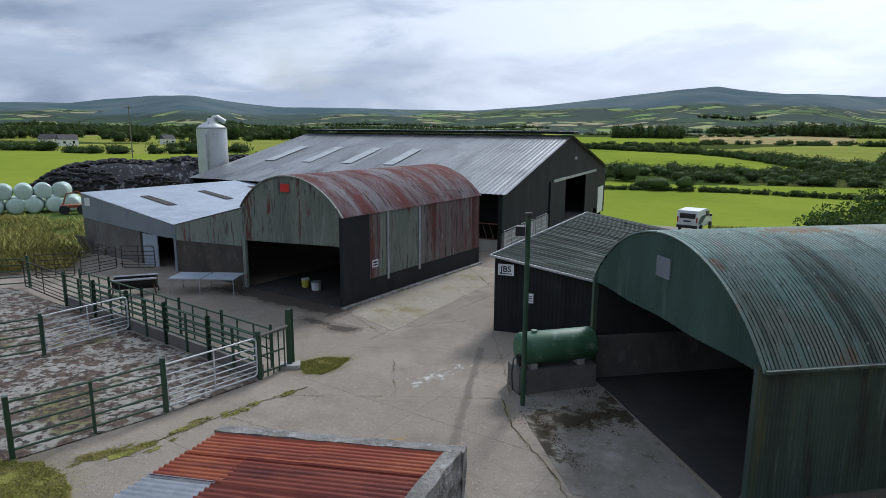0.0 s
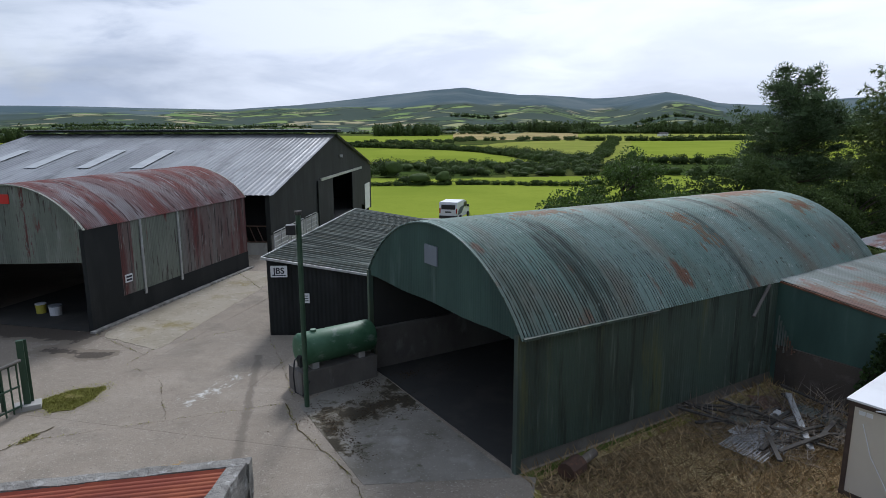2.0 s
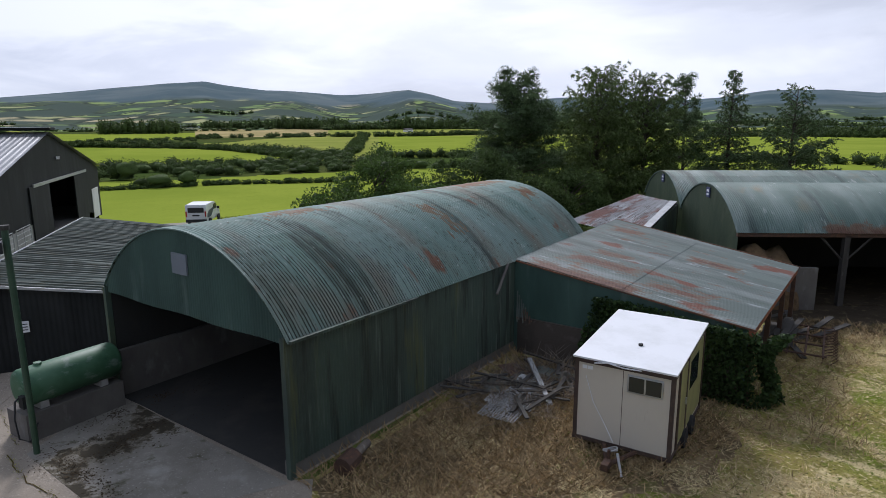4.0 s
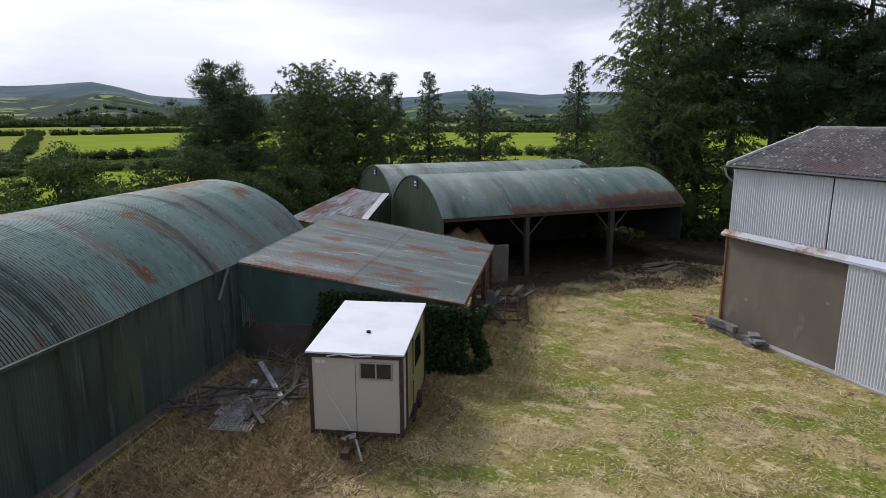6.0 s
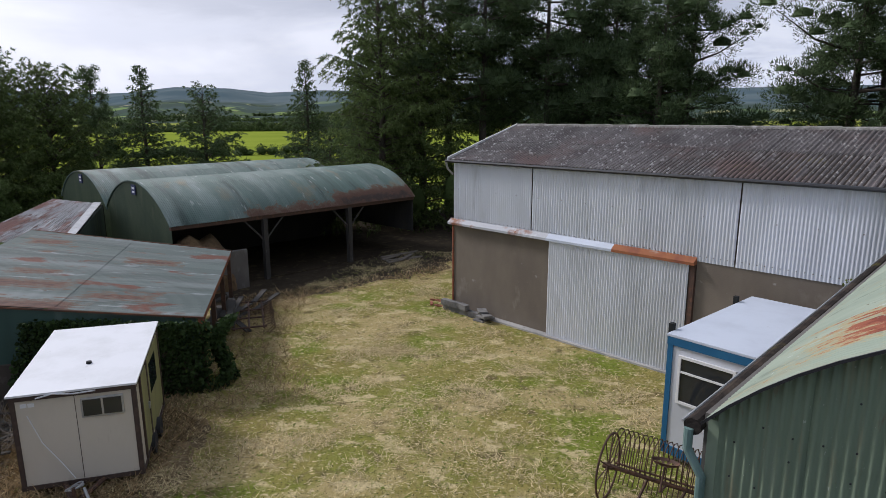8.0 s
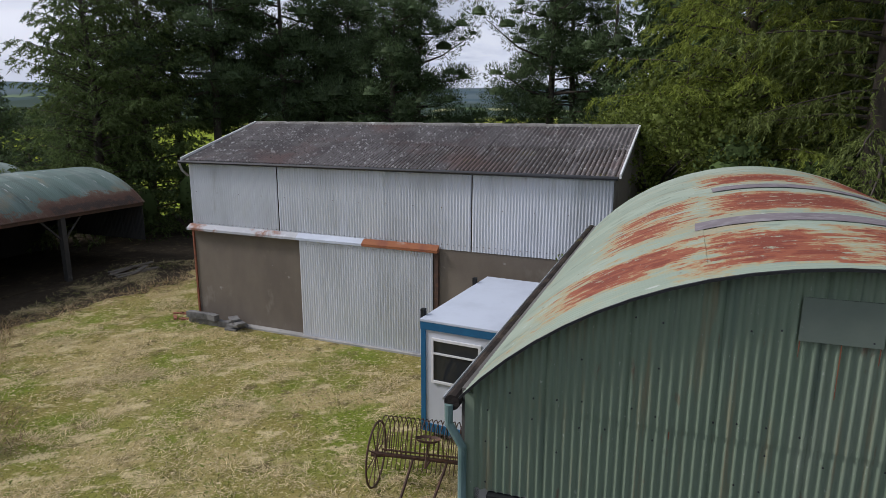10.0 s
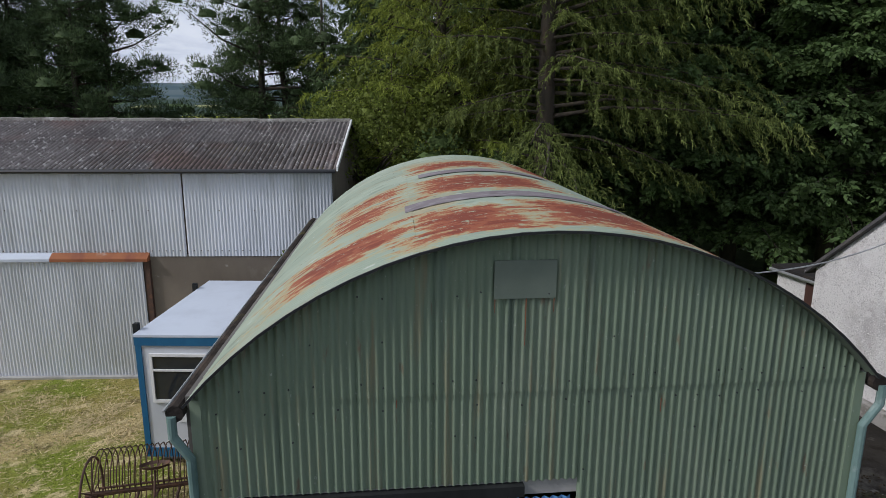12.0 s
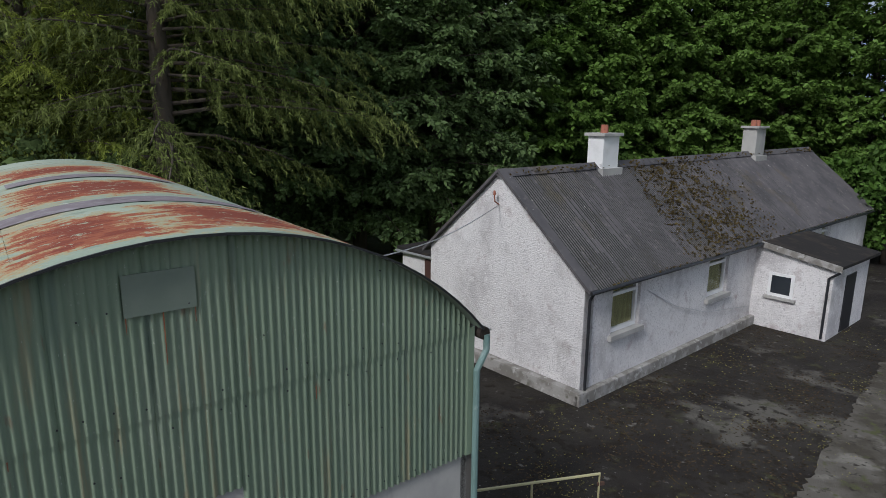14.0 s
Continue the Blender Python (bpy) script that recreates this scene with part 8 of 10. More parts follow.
for k, (az, r, kind, s) in enumerate(belt):
    src = {"SP": SP, "SP_BACK": [SP_BACK], "PN": PN, "PN_OPEN": [PN_OPEN], "LARCH": [LARCH_EDGE]}[kind]
    nm = "pine_tree" if kind.startswith("PN") else "larch_tree" if kind == "LARCH" else "spruce_tree"
    lab = {"pine_tree": "tall dark pine in the shelter belt", "larch_tree": "tall larch with soft trailing boughs at the belt's edge", "spruce_tree": "tall dark spruce in the shelter belt"}[nm]
    plant(nm, src[k % len(src)], *polar(az, r), lab, k * 77 % 360, s, "shelter belt", z=-0.2)
# behind the round barn: ash scrub, a great larch, then tall conifers round the cottage
plant("ash_tree", broadleaf(8.0, 3.3, 0.06, "leaf_ash", 110, 0.13, seed=31, per=330, heart=0.25), *polar(123.5, 23.3), "yellow-green ash bush beside the store", 0, 1.0)
plant("ash_tree", broadleaf(10.0, 3.6, 0.08, "leaf_ash", 110, 0.15, seed=36, per=190, heart=0.25), *polar(126.0, 26.5), "tall yellow-green ash leaning over the store", 70, 1.0)
plant("thorn_tree", broadleaf(6.6, 2.9, 0.1, "leaf_hedge", 70, 0.16, seed=32, per=220), *polar(131.0, 21.5), "dark scrubby thorn bush behind the round barn", 40, 1.0)
plant("ash_sapling", broadleaf(3.9, 0.62, 0.3, "leaf_ash", 22, 0.10, seed=37, per=70, heart=0.2), 15.2, -7.7, "small yellow-green ash sapling between the barn and the store", 0, 1.0)
plant("larch_tree", conifer(27, 7.4, 200, 0.20, 0.10, 0.42, 0.95, 1.3, 0.6, 0.15, 42, 3.4, 0.20, "needle_larch", 33, False, 0.12, 0.9), *polar(139.6, 24.0), "old larch with long trailing yellow-green boughs", 0, 1.0)
plant("larch_tree", conifer(23, 5.6, 190, 0.12, 0.25, 0.42, 0.7, 1.3, 0.6, 0.16, 40, 3.4, 0.20, "needle_larch_lit", 34, False, 0.12, 0.9), *polar(130.5, 26.5), "larch with yellow-green trailing boughs", 0, 1.0)
south = [(144.5, 30, 1.0), (148.5, 29, 0.95), (152.0, 33, 1.0), (155.5, 30.5, 0.9), (159.0, 33, 1.05), (162.5, 31, 0.95), (166.0, 34, 1.0), (134, 33, 1.0), (139, 36, 1.05), (146, 38, 1.05), (154, 40, 1.05), (161, 42, 1.1), (168, 41, 1.05), (126, 36, 0.95), (142, 33, 0.9)]
for k, (az, r, s) in enumerate(south):
    plant("cypress_tree", SP_BACK if r > 35.5 else SP_TALL[k % 3], *polar(az, r), "tall dark conifer with layered soft sprays behind the cottage", k * 61 % 360, s * 1.1, "cottage conifers", z=-0.1)
for k, (az, r, s) in enumerate(((169.5, 36, 1.0), (173.5, 38, 1.05), (177.5, 39, 1.0), (181.5, 41, 1.05), (186, 42, 1.0), (191, 43, 1.05), (197, 44, 1.0), (203, 45, 1.05), (175.5, 46, 1.15), (183, 48, 1.15), (189, 50, 1.15))):
    plant("cypress_tree", SP_LIT, *polar(az, r), "leafy bright green conifer with layered sprays", k * 67, s, "bright conifers", z=-0.2)
plant("sycamore_tree", broadleaf(6.5, 2.8, 0.1, "leaf_sycamore", 60, 0.3, seed=42), *polar(199.0, 39.0), "low bright green sycamore beside the cottage", 0, 1.0)
# bushes beyond the open-fronted shed
for k, (az, r, h, rad, mt) in enumerate(((26.5, 38, 6.6, 2.4, "leaf_bush"), (23.2, 34, 4.2, 2.6, "leaf_bush"), (20.6, 31, 3.2, 1.6, "leaf_bush"), (29.5, 35, 4.6, 2.6, "leaf_bush"), (32.5, 34, 4.4, 2.4, "leaf_bush"), (35.6, 42, 5.8, 2.8, "leaf_hedge"), (40.5, 40, 4.6, 2.6, "leaf_hedge"), (44, 44, 4.6, 2.8, "leaf_hedge"), (38, 36, 3.8, 2.2, "leaf_bush"))):
    plant("elder_bush", broadleaf(h, rad, 0.02, mt, 60, 0.125, seed=50 + k, per=480, heart=0.42), *polar(az, r), "leafy green elder bush behind the shed", 0, 1.0, "field bushes")


# ---- hedges and far woods ----
def hedge_line(pts, w, h, gap=1.0, keep=0.92, seed=0):
    """Clump centres and radii along a polyline of (azimuth, distance)."""
    r = random.Random(seed)
    out = []
    P = [Vector((*polar(a, d), 0)) for a, d in pts]
    for a, b in zip(P, P[1:]):
        n = max(1, int((b - a).length / (w * 0.55 * gap)))
        for i in range(n):
            if r.random() > keep:
                continue
            p = a.lerp(b, (i + r.random()) / n) + Vector((r.uniform(-.4, .4) * w, r.uniform(-.4, .4) * w, 0))
            rr = w * r.uniform(0.35, 0.75)
            hh = h * r.uniform(0.55, 1.25)
            out.append((p.x, p.y, rr, hh))
    return out


HEDGE = np.array([(math.sin(p) * math.cos(t), math.sin(p) * math.sin(t), math.cos(p)) for p in (0.38, 0.8, 1.25, 1.75) for t in [k * math.tau / 9 + p for k in range(9)]] + [(0.85 * math.cos(k * math.tau / 9), 0.85 * math.sin(k * math.tau / 9), -0.85) for k in range(9)] + [(0, 0, 1.0)])
HEDGE_F = [(r * 9 + k, (r + 1) * 9 + k, (r + 1) * 9 + (k + 1) % 9, r * 9 + (k + 1) % 9) for r in range(4) for k in range(9)] + [(45, k, (k + 1) % 9) for k in range(9)]


def foliage(name, clumps, mat, label, k=0.0015, per=1.0, heart=0.72):
    """Hedges and woods: lumpy cores clothed in leaves."""
    chunks, cores = [], []
    cv, cf = [], []
    for x, y, rr, hh in clumps:
        d = math.hypot(x, y)
        size = max(0.18, d * k)
        z = ground_z(x, y)
        n = int(min(150, max(20, 14 * (rr / size) * (max(hh, rr) / size) * 0.6)) * per)
        dirs = unit(rng.normal(size=(n, 3)))
        sc = np.array([rr, rr, hh * 0.55])
        P = np.array([x, y, z + hh * 0.5]) + dirs * sc * (0.72 + 0.36 * rng.random((n, 1)))
        D = rng.normal(size=(n, 3)) * 0.9 + dirs * 0.5
        s = size * (0.7 + 0.8 * rng.random(n))
        chunks.append(blades(P, D, s, s * 0.7))
        o = len(cv)
        jit = 0.80 + 0.36 * rng.random((len(HEDGE), 1))
        cv += (np.array([x, y, z + hh * 0.42]) + HEDGE * sc * jit * heart).tolist()
        cf += [tuple(q + o for q in f) for f in HEDGE_F]
    ob = tagged(new(name, leaf_mesh(name, chunks, M[mat])), label, "hedge", kind="stuff")
    raw("hedge_core", cv, cf, M[mat], ob, smooth=True)
    return ob


near = []
# low hedge at the end of the first field, with bushes
near += hedge_line([(1, 146), (9, 148), (14, 148), (23, 146)], 1.5, 1.0, 0.9, seed=1)
near += hedge_line([(3.4, 149), (5, 152)], 4.5, 4.2, 0.8, seed=2) + hedge_line([(6.7, 150), (8.7, 149)], 4.5, 3.9, 0.8, seed=3) + hedge_line([(9.4, 148), (11, 149)], 4.5, 4.0, 0.8, seed=11)
near += hedge_line([(4, 168), (7, 172)], 4.5, 4.4, 0.8, seed=30) + hedge_line([(13, 148), (15.4, 149)], 3, 1.5, 0.8, seed=31)
# gorse band
for k, r0 in enumerate((177, 187, 197, 208, 218)):
    near += hedge_line([(2.5, r0 * 0.98), (8, r0), (16, r0 * 0.98), (22, r0 * 1.02), (27, r0 * 1.05)], 4.2, 2.5, 1.0, 0.72, seed=4 + k)
near += hedge_line([(1, 440), (9.2, 396), (14.3, 335), (18.9, 264), (21.4, 232)], 4.5, 3.0, 0.8, seed=13)
near += hedge_line([(16, 318), (21.4, 262), (24.6, 268)], 7, 3.8, 0.7, seed=14) + hedge_line([(18.5, 252), (24.5, 250)], 7, 3.4, 0.7, seed=15) + hedge_line([(24.3, 275), (25.2, 418), (25.5, 610)], 4.5, 3.4, 0.8, seed=16)
for k, r0 in enumerate((482, 530, 575)):
    near += hedge_line([(0.5, r0), (12.5, r0 * 1.01)], 6, 2.0, 1.5, 0.5, seed=32 + k)
for k, r0 in enumerate((600, 650)):
    near += hedge_line([(11, r0), (24, r0 * 1.08)], 7, 3.0, 1.4, 0.55, seed=36 + k)
near += hedge_line([(23, 633), (30.7, 622), (37, 715), (46, 700)], 5, 4.2, 0.8, seed=38)
near += hedge_line([(27, 247), (33, 246), (37, 262), (46, 262)], 4, 3.2, 0.8, seed=39) + hedge_line([(25.5, 209), (30.5, 187), (36, 189), (46, 192)], 4, 2.8, 0.8, seed=40)
near += hedge_line([(48, 238), (60, 234), (75, 240)], 4, 3.0, 0.8, seed=41) + hedge_line([(48, 600), (60, 620), (75, 600)], 5, 4, 0.8, seed=42)
near += hedge_line([(40, 130), (60, 140), (76, 150)], 3, 2.0, 0.8, seed=17)
# left of the big shed
near += hedge_line([(-48, 300), (-42.3, 262)], 5, 3.2, 0.7, seed=18) + hedge_line([(-41.3, 235), (-39.2, 214)], 4, 2.2, 0.7, seed=19) + hedge_line([(-38.8, 207), (-36.8, 197)], 4, 2.4, 0.7, seed=20) + hedge_line([(-35.8, 187), (-32.4, 181), (-28, 190)], 4, 2.8, 0.7, seed=21)
near += hedge_line([(-38, 440), (-33, 410), (-27, 420)], 8, 7, 1.1, 0.55, seed=43) + hedge_line([(-39, 570), (-30, 550), (-23, 560)], 9, 9, 1.0, 0.7, seed=44) + hedge_line([(-48, 640), (-40, 700)], 9, 9, 1.0, 0.8, seed=45)
near += hedge_line([(-31, 470), (-22, 490), (-15, 520)], 9, 11, 0.8, 0.9, seed=46) + hedge_line([(-34, 300), (-31, 310)], 5, 4, 0.9, seed=48)
near += hedge_line([(-30, 120), (-24, 112), (-21, 108)], 3.2, 2.2, 0.8, seed=22)
thicket = hedge_line([(75, 46), (79, 42), (92, 41), (103, 39)], 3.2, 6.2, 1.0, seed=60) + hedge_line([(103, 41), (112, 38)], 3.0, 5.2, 1.0, seed=61) + hedge_line([(112, 37), (126, 31)], 3.0, 6.8, 1.0, seed=62)
thicket += hedge_line([(124, 44), (140, 45), (158, 48), (172, 50), (190, 54), (206, 56)], 4.0, 8.0, 0.9, seed=63) + hedge_line([(138, 36), (150, 38), (166, 44)], 3.0, 4.0, 1.0, 0.8, seed=64)
foliage("thicket", thicket, "leaf_hedge", "dark scrub under the shelter belt behind the store", k=0.0035, per=2.2, heart=0.4)
foliage("field_hedges", near, "leaf_hedge", "dark hedgerows and gorse scrub between the fields", k=0.0016, per=1.4)
far = []
rr_ = random.Random(5)
for d0 in (780, 950, 1150, 1300, 1450, 1600, 1750):
    a = -55.0
    while a < 100:
        span = rr_.uniform(3, 13)
        if rr_.random() < 0.55 and not (d0 < 1300 and -1 < a < 38):
            d = d0 * rr_.uniform(0.93, 1.07)
            d1 = d * rr_.uniform(0.92, 1.08)
            far += hedge_line([(a, d), (a + span * 0.5, (d + d1) / 2 * 1.01), (a + span, d1)], 5.5 + d0 * 0.005, (3 if rr_.random() < 0.5 else 7) + d0 * 0.002, 1.1, 0.85, seed=int(a * 7 + d0))
        a += span
# standing woods across the valley: bearing, distance, spread, height
for a, d, sp, hh in ((4.2, 960, 5.7, 17), (12, 1400, 10, 14), (18, 1330, 6, 20), (22, 1250, 9, 12), (28, 1250, 9, 18), (36, 1100, 12, 14), (60, 620, 14, 9), (70, 660, 10, 10), (-34, 700, 9, 11), (-12, 760, 10, 10), (-20, 900, 12, 12), (-48, 1000, 20, 12)):
    for j in range(4):
        far += hedge_line([(a, d + 16 * j), (a + sp * 0.5, d + 10 + 16 * j), (a + sp, d + 16 * j)], 7 + d * 0.003, hh, 0.9, 0.9, seed=int(a + d + j))
foliage("far_woods", far, "leaf_hedge", "distant belts of dark trees across the valley", k=0.0022, per=0.5)


# ---- ivy, grass and hay ----
def blade_field(name, pts, length, width, mat, label, lie=0.5, category="grass"):
    """Loose blades at the points; lie: 0 upright, 1 flat."""
    P = np.array(pts)
    n = len(P)
    a = rng.random(n) * math.tau
    e = np.clip((1 - lie) + rng.normal(size=n) * (0.05 if lie > 0.9 else 0.25), 0.01, 1.2)
    D = np.stack([np.cos(a), np.sin(a), e * 1.6], 1)
    L = length * (0.5 + rng.random(n))
    return tagged(new(name, leaf_mesh(name, [blades(P, D, L, width, level=lie > 0.6)], M[mat])), label, category, kind="stuff")


def inside(poly, x, y):
    c = False
    for (x0, y0), (x1, y1) in zip(poly, poly[1:] + poly[:1]):
        if (y0 > y) != (y1 > y) and x < (x1 - x0) * (y - y0) / (y1 - y0) + x0:
            c = not c
    return c


def scatter(poly, n, z=0.01, keep=None, seed=0):
    r = random.Random(seed)
    xs, ys = [p[0] for p in poly], [p[1] for p in poly]
    out = []
    while len(out) < n:
        x, y = r.uniform(min(xs), max(xs)), r.uniform(min(ys), max(ys))
        if inside(poly, x, y) and (keep is None or r.random() < keep(x, y)):
            out.append((x, y, z))
    return out


MEADOW = [(4.4, 11.4), (4.4, 4), (5.6, -1.6), (14.2, -6.5), (23.0, 2.6), (34, 3), (34, 8), (24, 10.5), (15, 8), (12, 14.4)]
blade_field("hay_swath", scatter(MEADOW, 46000, 0.02, lambda x, y: max(0.03, noise.noise((x * 0.7 + y * 0.1, y * 0.55, 3)) * 1.5 + noise.noise((x * 2.1, y * 2.1, 5)) * 0.8), 1), 0.20, 0.014, "straw", "cut hay lying in pale streaks on the paddock", 0.90)
blade_field("mown_grass", scatter(MEADOW, 13000, 0.01, lambda x, y: max(0.06, 0.4 - noise.noise((x * 0.4, y * 0.4, 8)) * 1.5), 2), 0.10, 0.018, "green_blade", "short mown green grass of the paddock", 0.6)
RANK = [(4.0, 11.6), (12.6, 14.95), (14.6, 12.0), (15.6, 9.4), (14.2, 8.6), (13.4, 7.6), (11.6, 7.2), (9.6, 7.3), (8.0, 8.0), (6.6, 8.8), (5.0, 9.6), (4.3, 10.4)]
rank_edge = []
for (x0, y0), (x1, y1) in zip(RANK, RANK[1:] + RANK[:1]):
    for k in range(10):
        t_ = k / 10
        x_, y_ = x0 + (x1 - x0) * t_, y0 + (y1 - y0) * t_
        o_ = 0.0 if y_ > 11.3 else 0.55 * noise.noise((x_ * 1.1, y_ * 1.1, 2)) + 0.35 * noise.noise((x_ * 3.5, y_ * 3.5, 6))
        rank_edge.append((x_ + o_ * 0.4, y_ + o_))
flat("rank_earth", rank_edge, 0.016, M["dead_turf"], "brown matted dead grass along the shed", "dead grass", 0.02)
blade_field("rank_fringe", [(x, y, 0.01) for x, y in ((x0 + fr.gauss(0, 0.75), y0 + fr.gauss(0, 0.75)) for fr in [random.Random(77)] for _ in range(60) for x0, y0 in rank_edge[40:]) if y < 11.0 or x > 13.2], 0.26, 0.018, "dead_grass", "brown dead grass thinning out into the paddock", 0.85)
EDGE = [(4.1, 11.3), (12.5, 14.7), (14.6, 10.5), (13.6, 8.0), (10.3, 7.7), (8.4, 8.3), (5.2, 9.8)]
blade_field("rank_grass", scatter(EDGE, 15000, 0.0, None, 3), 0.36, 0.020, "dead_grass", "brown rank grass along the shed wall", 0.55)
blade_field("rank_grass_cut", scatter([(13.5, 9), (15, 5.5), (19, 8), (26, 9.5), (24, 12), (17, 10)], 4500, 0.0, None, 4), 0.36, 0.02, "dead_grass", "brown dead grass in front of the lean-to", 0.7)
dp = []
dr = random.Random(15)
for (x0, y0), (x1, y1) in zip(BARN_SHADE_DIRT[:4], BARN_SHADE_DIRT[1:5]):
    for k in range(700):
        t_ = dr.random()
        dp.append((x0 + (x1 - x0) * t_ + dr.gauss(0, 0.55), y0 + (y1 - y0) * t_ + dr.gauss(0, 0.55), 0.01))
blade_field("dirt_edge_grass", dp, 0.22, 0.025, "dead_grass", "withered grass where the paddock meets bare earth", 0.7)
blade_field("wall_weeds", scatter([(3.8, 11.9), (12.6, 15.35), (12.75, 14.9), (4.0, 11.4)], 900, 0.0, None, 5), 0.35, 0.02, "dead_grass", "dry weeds at the foot of the shed wall", 0.4)
blade_field("fence_weeds", scatter([(-30, 25), (-25, 27.5), (-27.5, 31.5), (-36, 34)], 4500, 0.1, None, 8), 0.7, 0.06, "dry_green", "rough yellow-green weeds beyond the pen", 0.25)
blade_field("rough_weeds", [(x, y, ground_z(x, y)) for x, y, _ in scatter([(-29, 24), (-27, 31), (-33, 40), (-47, 36), (-44, 25)], 9000, 0, lambda x, y: max(0.05, 0.45 + noise.noise((x * 0.5, y * 0.5, 5)) * 1.3), 19)], 0.55, 0.06, "rough_weed", "rough yellow and brown weeds before the bales", 0.4)
blade_field("dock_weeds", scatter([(-33, 27), (-29, 31), (-34, 36), (-40, 32)], 3500, 0.25, None, 9), 0.8, 0.06, "rough_weed", "yellow-brown seeding docks and dry grass", 0.25)
blade_field("track_weeds", [(x, y, ground_z(x, y)) for x, y, _ in scatter([(13.0, 55.5), (15.5, 53), (24, 60), (20, 66), (13.5, 60)], 2600, 0, lambda x, y: max(0.05, 0.35 + noise.noise((x * 0.6, y * 0.6, 2)) * 1.4), 10) + scatter([(-0.5, 47), (0.8, 47), (6.5, 64), (4.5, 65)], 900, 0, None, 12)], 0.5, 0.07, "green_blade", "tall weeds along the track verge", 0.25)


def ivy_patch(name, quad, n, label, puff=0.12, leaf=0.10):
    """Ivy leaves over a leaning rectangle."""
    p00, p10, p11, p01 = (np.array(p, float) for p in quad)
    u, v = rng.random((n, 1)), rng.random((n, 1)) ** 0.8
    P = (p00 * (1 - u) + p10 * u) * (1 - v) + (p01 * (1 - u) + p11 * u) * v
    nrm = np.cross(p10 - p00, p01 - p00)
    nrm = nrm / np.linalg.norm(nrm)
    bulge = np.array([[noise.noise((p[0] * 0.9, p[1] * 0.9, p[2] * 1.1)) + 0.4] for p in P])
    P = P + nrm * puff * (rng.random((n, 1)) + bulge * 1.6)
    D = rng.normal(size=(n, 3)) * 0.6 + nrm * 0.5 + np.array([0, 0, -0.5])
    L = leaf * (0.6 + 0.8 * rng.random(n))
    return tagged(new(name, leaf_mesh(name, [blades(P, D, L, L * 0.8)], M["leaf_ivy"])), label, "ivy", kind="stuff")


def gcw(x, y, z):
    return tuple(gc.matrix_basis @ Vector((x, y, z)))


ivy_patch("ivy", [gcw(9.45, -2.3, 0.1), gcw(9.45, -7.4, 0.0), gcw(9.45, -7.4, 2.15), gcw(9.45, -2.9, 2.45)], 10000, "dark ivy smothering the end wall of the lean-to", 0.16)
ivy_patch("ivy_corner", [gcw(9.3, -7.35, 0.0), gcw(10.7, -7.35, 0.0), gcw(10.1, -7.3, 1.8), gcw(9.3, -7.3, 2.25)], 4500, "dark ivy bushing out round the lean-to corner", 0.3)


# ---- ground markings ----
def ragged_flat(name, pts, z, mat, label, category, amp=0.12, seed=1, thick=0.012):
    """A thin sheet whose outline wanders."""
    out = []
    for (x0, y0), (x1, y1) in zip(pts, pts[1:] + pts[:1]):
        n = max(2, int(math.hypot(x1 - x0, y1 - y0) / 0.09))
        for k in range(n):
            x, y = x0 + (x1 - x0) * k / n, y0 + (y1 - y0) * k / n
            out.append((x + amp * noise.noise((x * 2.3, y * 2.3, seed)) + 0.5 * amp * noise.noise((x * 8, y * 8, seed + 3)),
                        y + amp * noise.noise((x * 2.3, y * 2.3, seed + 5)) + 0.5 * amp * noise.noise((x * 8, y * 8, seed + 8))))
    return flat(name, out, z, mat, label, category, thick)


def crack(bm, pts, w, seed, z=0.036):
    r = random.Random(seed)
    P = []
    for (x0, y0), (x1, y1) in zip(pts, pts[1:]):
        n = max(2, int(math.hypot(x1 - x0, y1 - y0) / 0.22))
        for i in range(n):
            t = i / n
            P.append((x0 + (x1 - x0) * t + r.uniform(-.05, .05), y0 + (y1 - y0) * t + r.uniform(-.05, .05)))
    P.append(pts[-1])
    prev = None
    for i, (x, y) in enumerate(P):
        a, b = P[max(0, i - 1)], P[min(len(P) - 1, i + 1)]
        d = Vector((b[0] - a[0], b[1] - a[1], 0))
        d = d.normalized() if d.length else Vector((1, 0, 0))
        ww = w * r.uniform(0.05, 0.5)
        q = [bm.verts.new((x - d.y * ww, y + d.x * ww, z)), bm.verts.new((x + d.y * ww, y - d.x * ww, z))]
        if prev:
            bm.faces.new((prev[0], prev[1], q[1], q[0]))
        prev = q


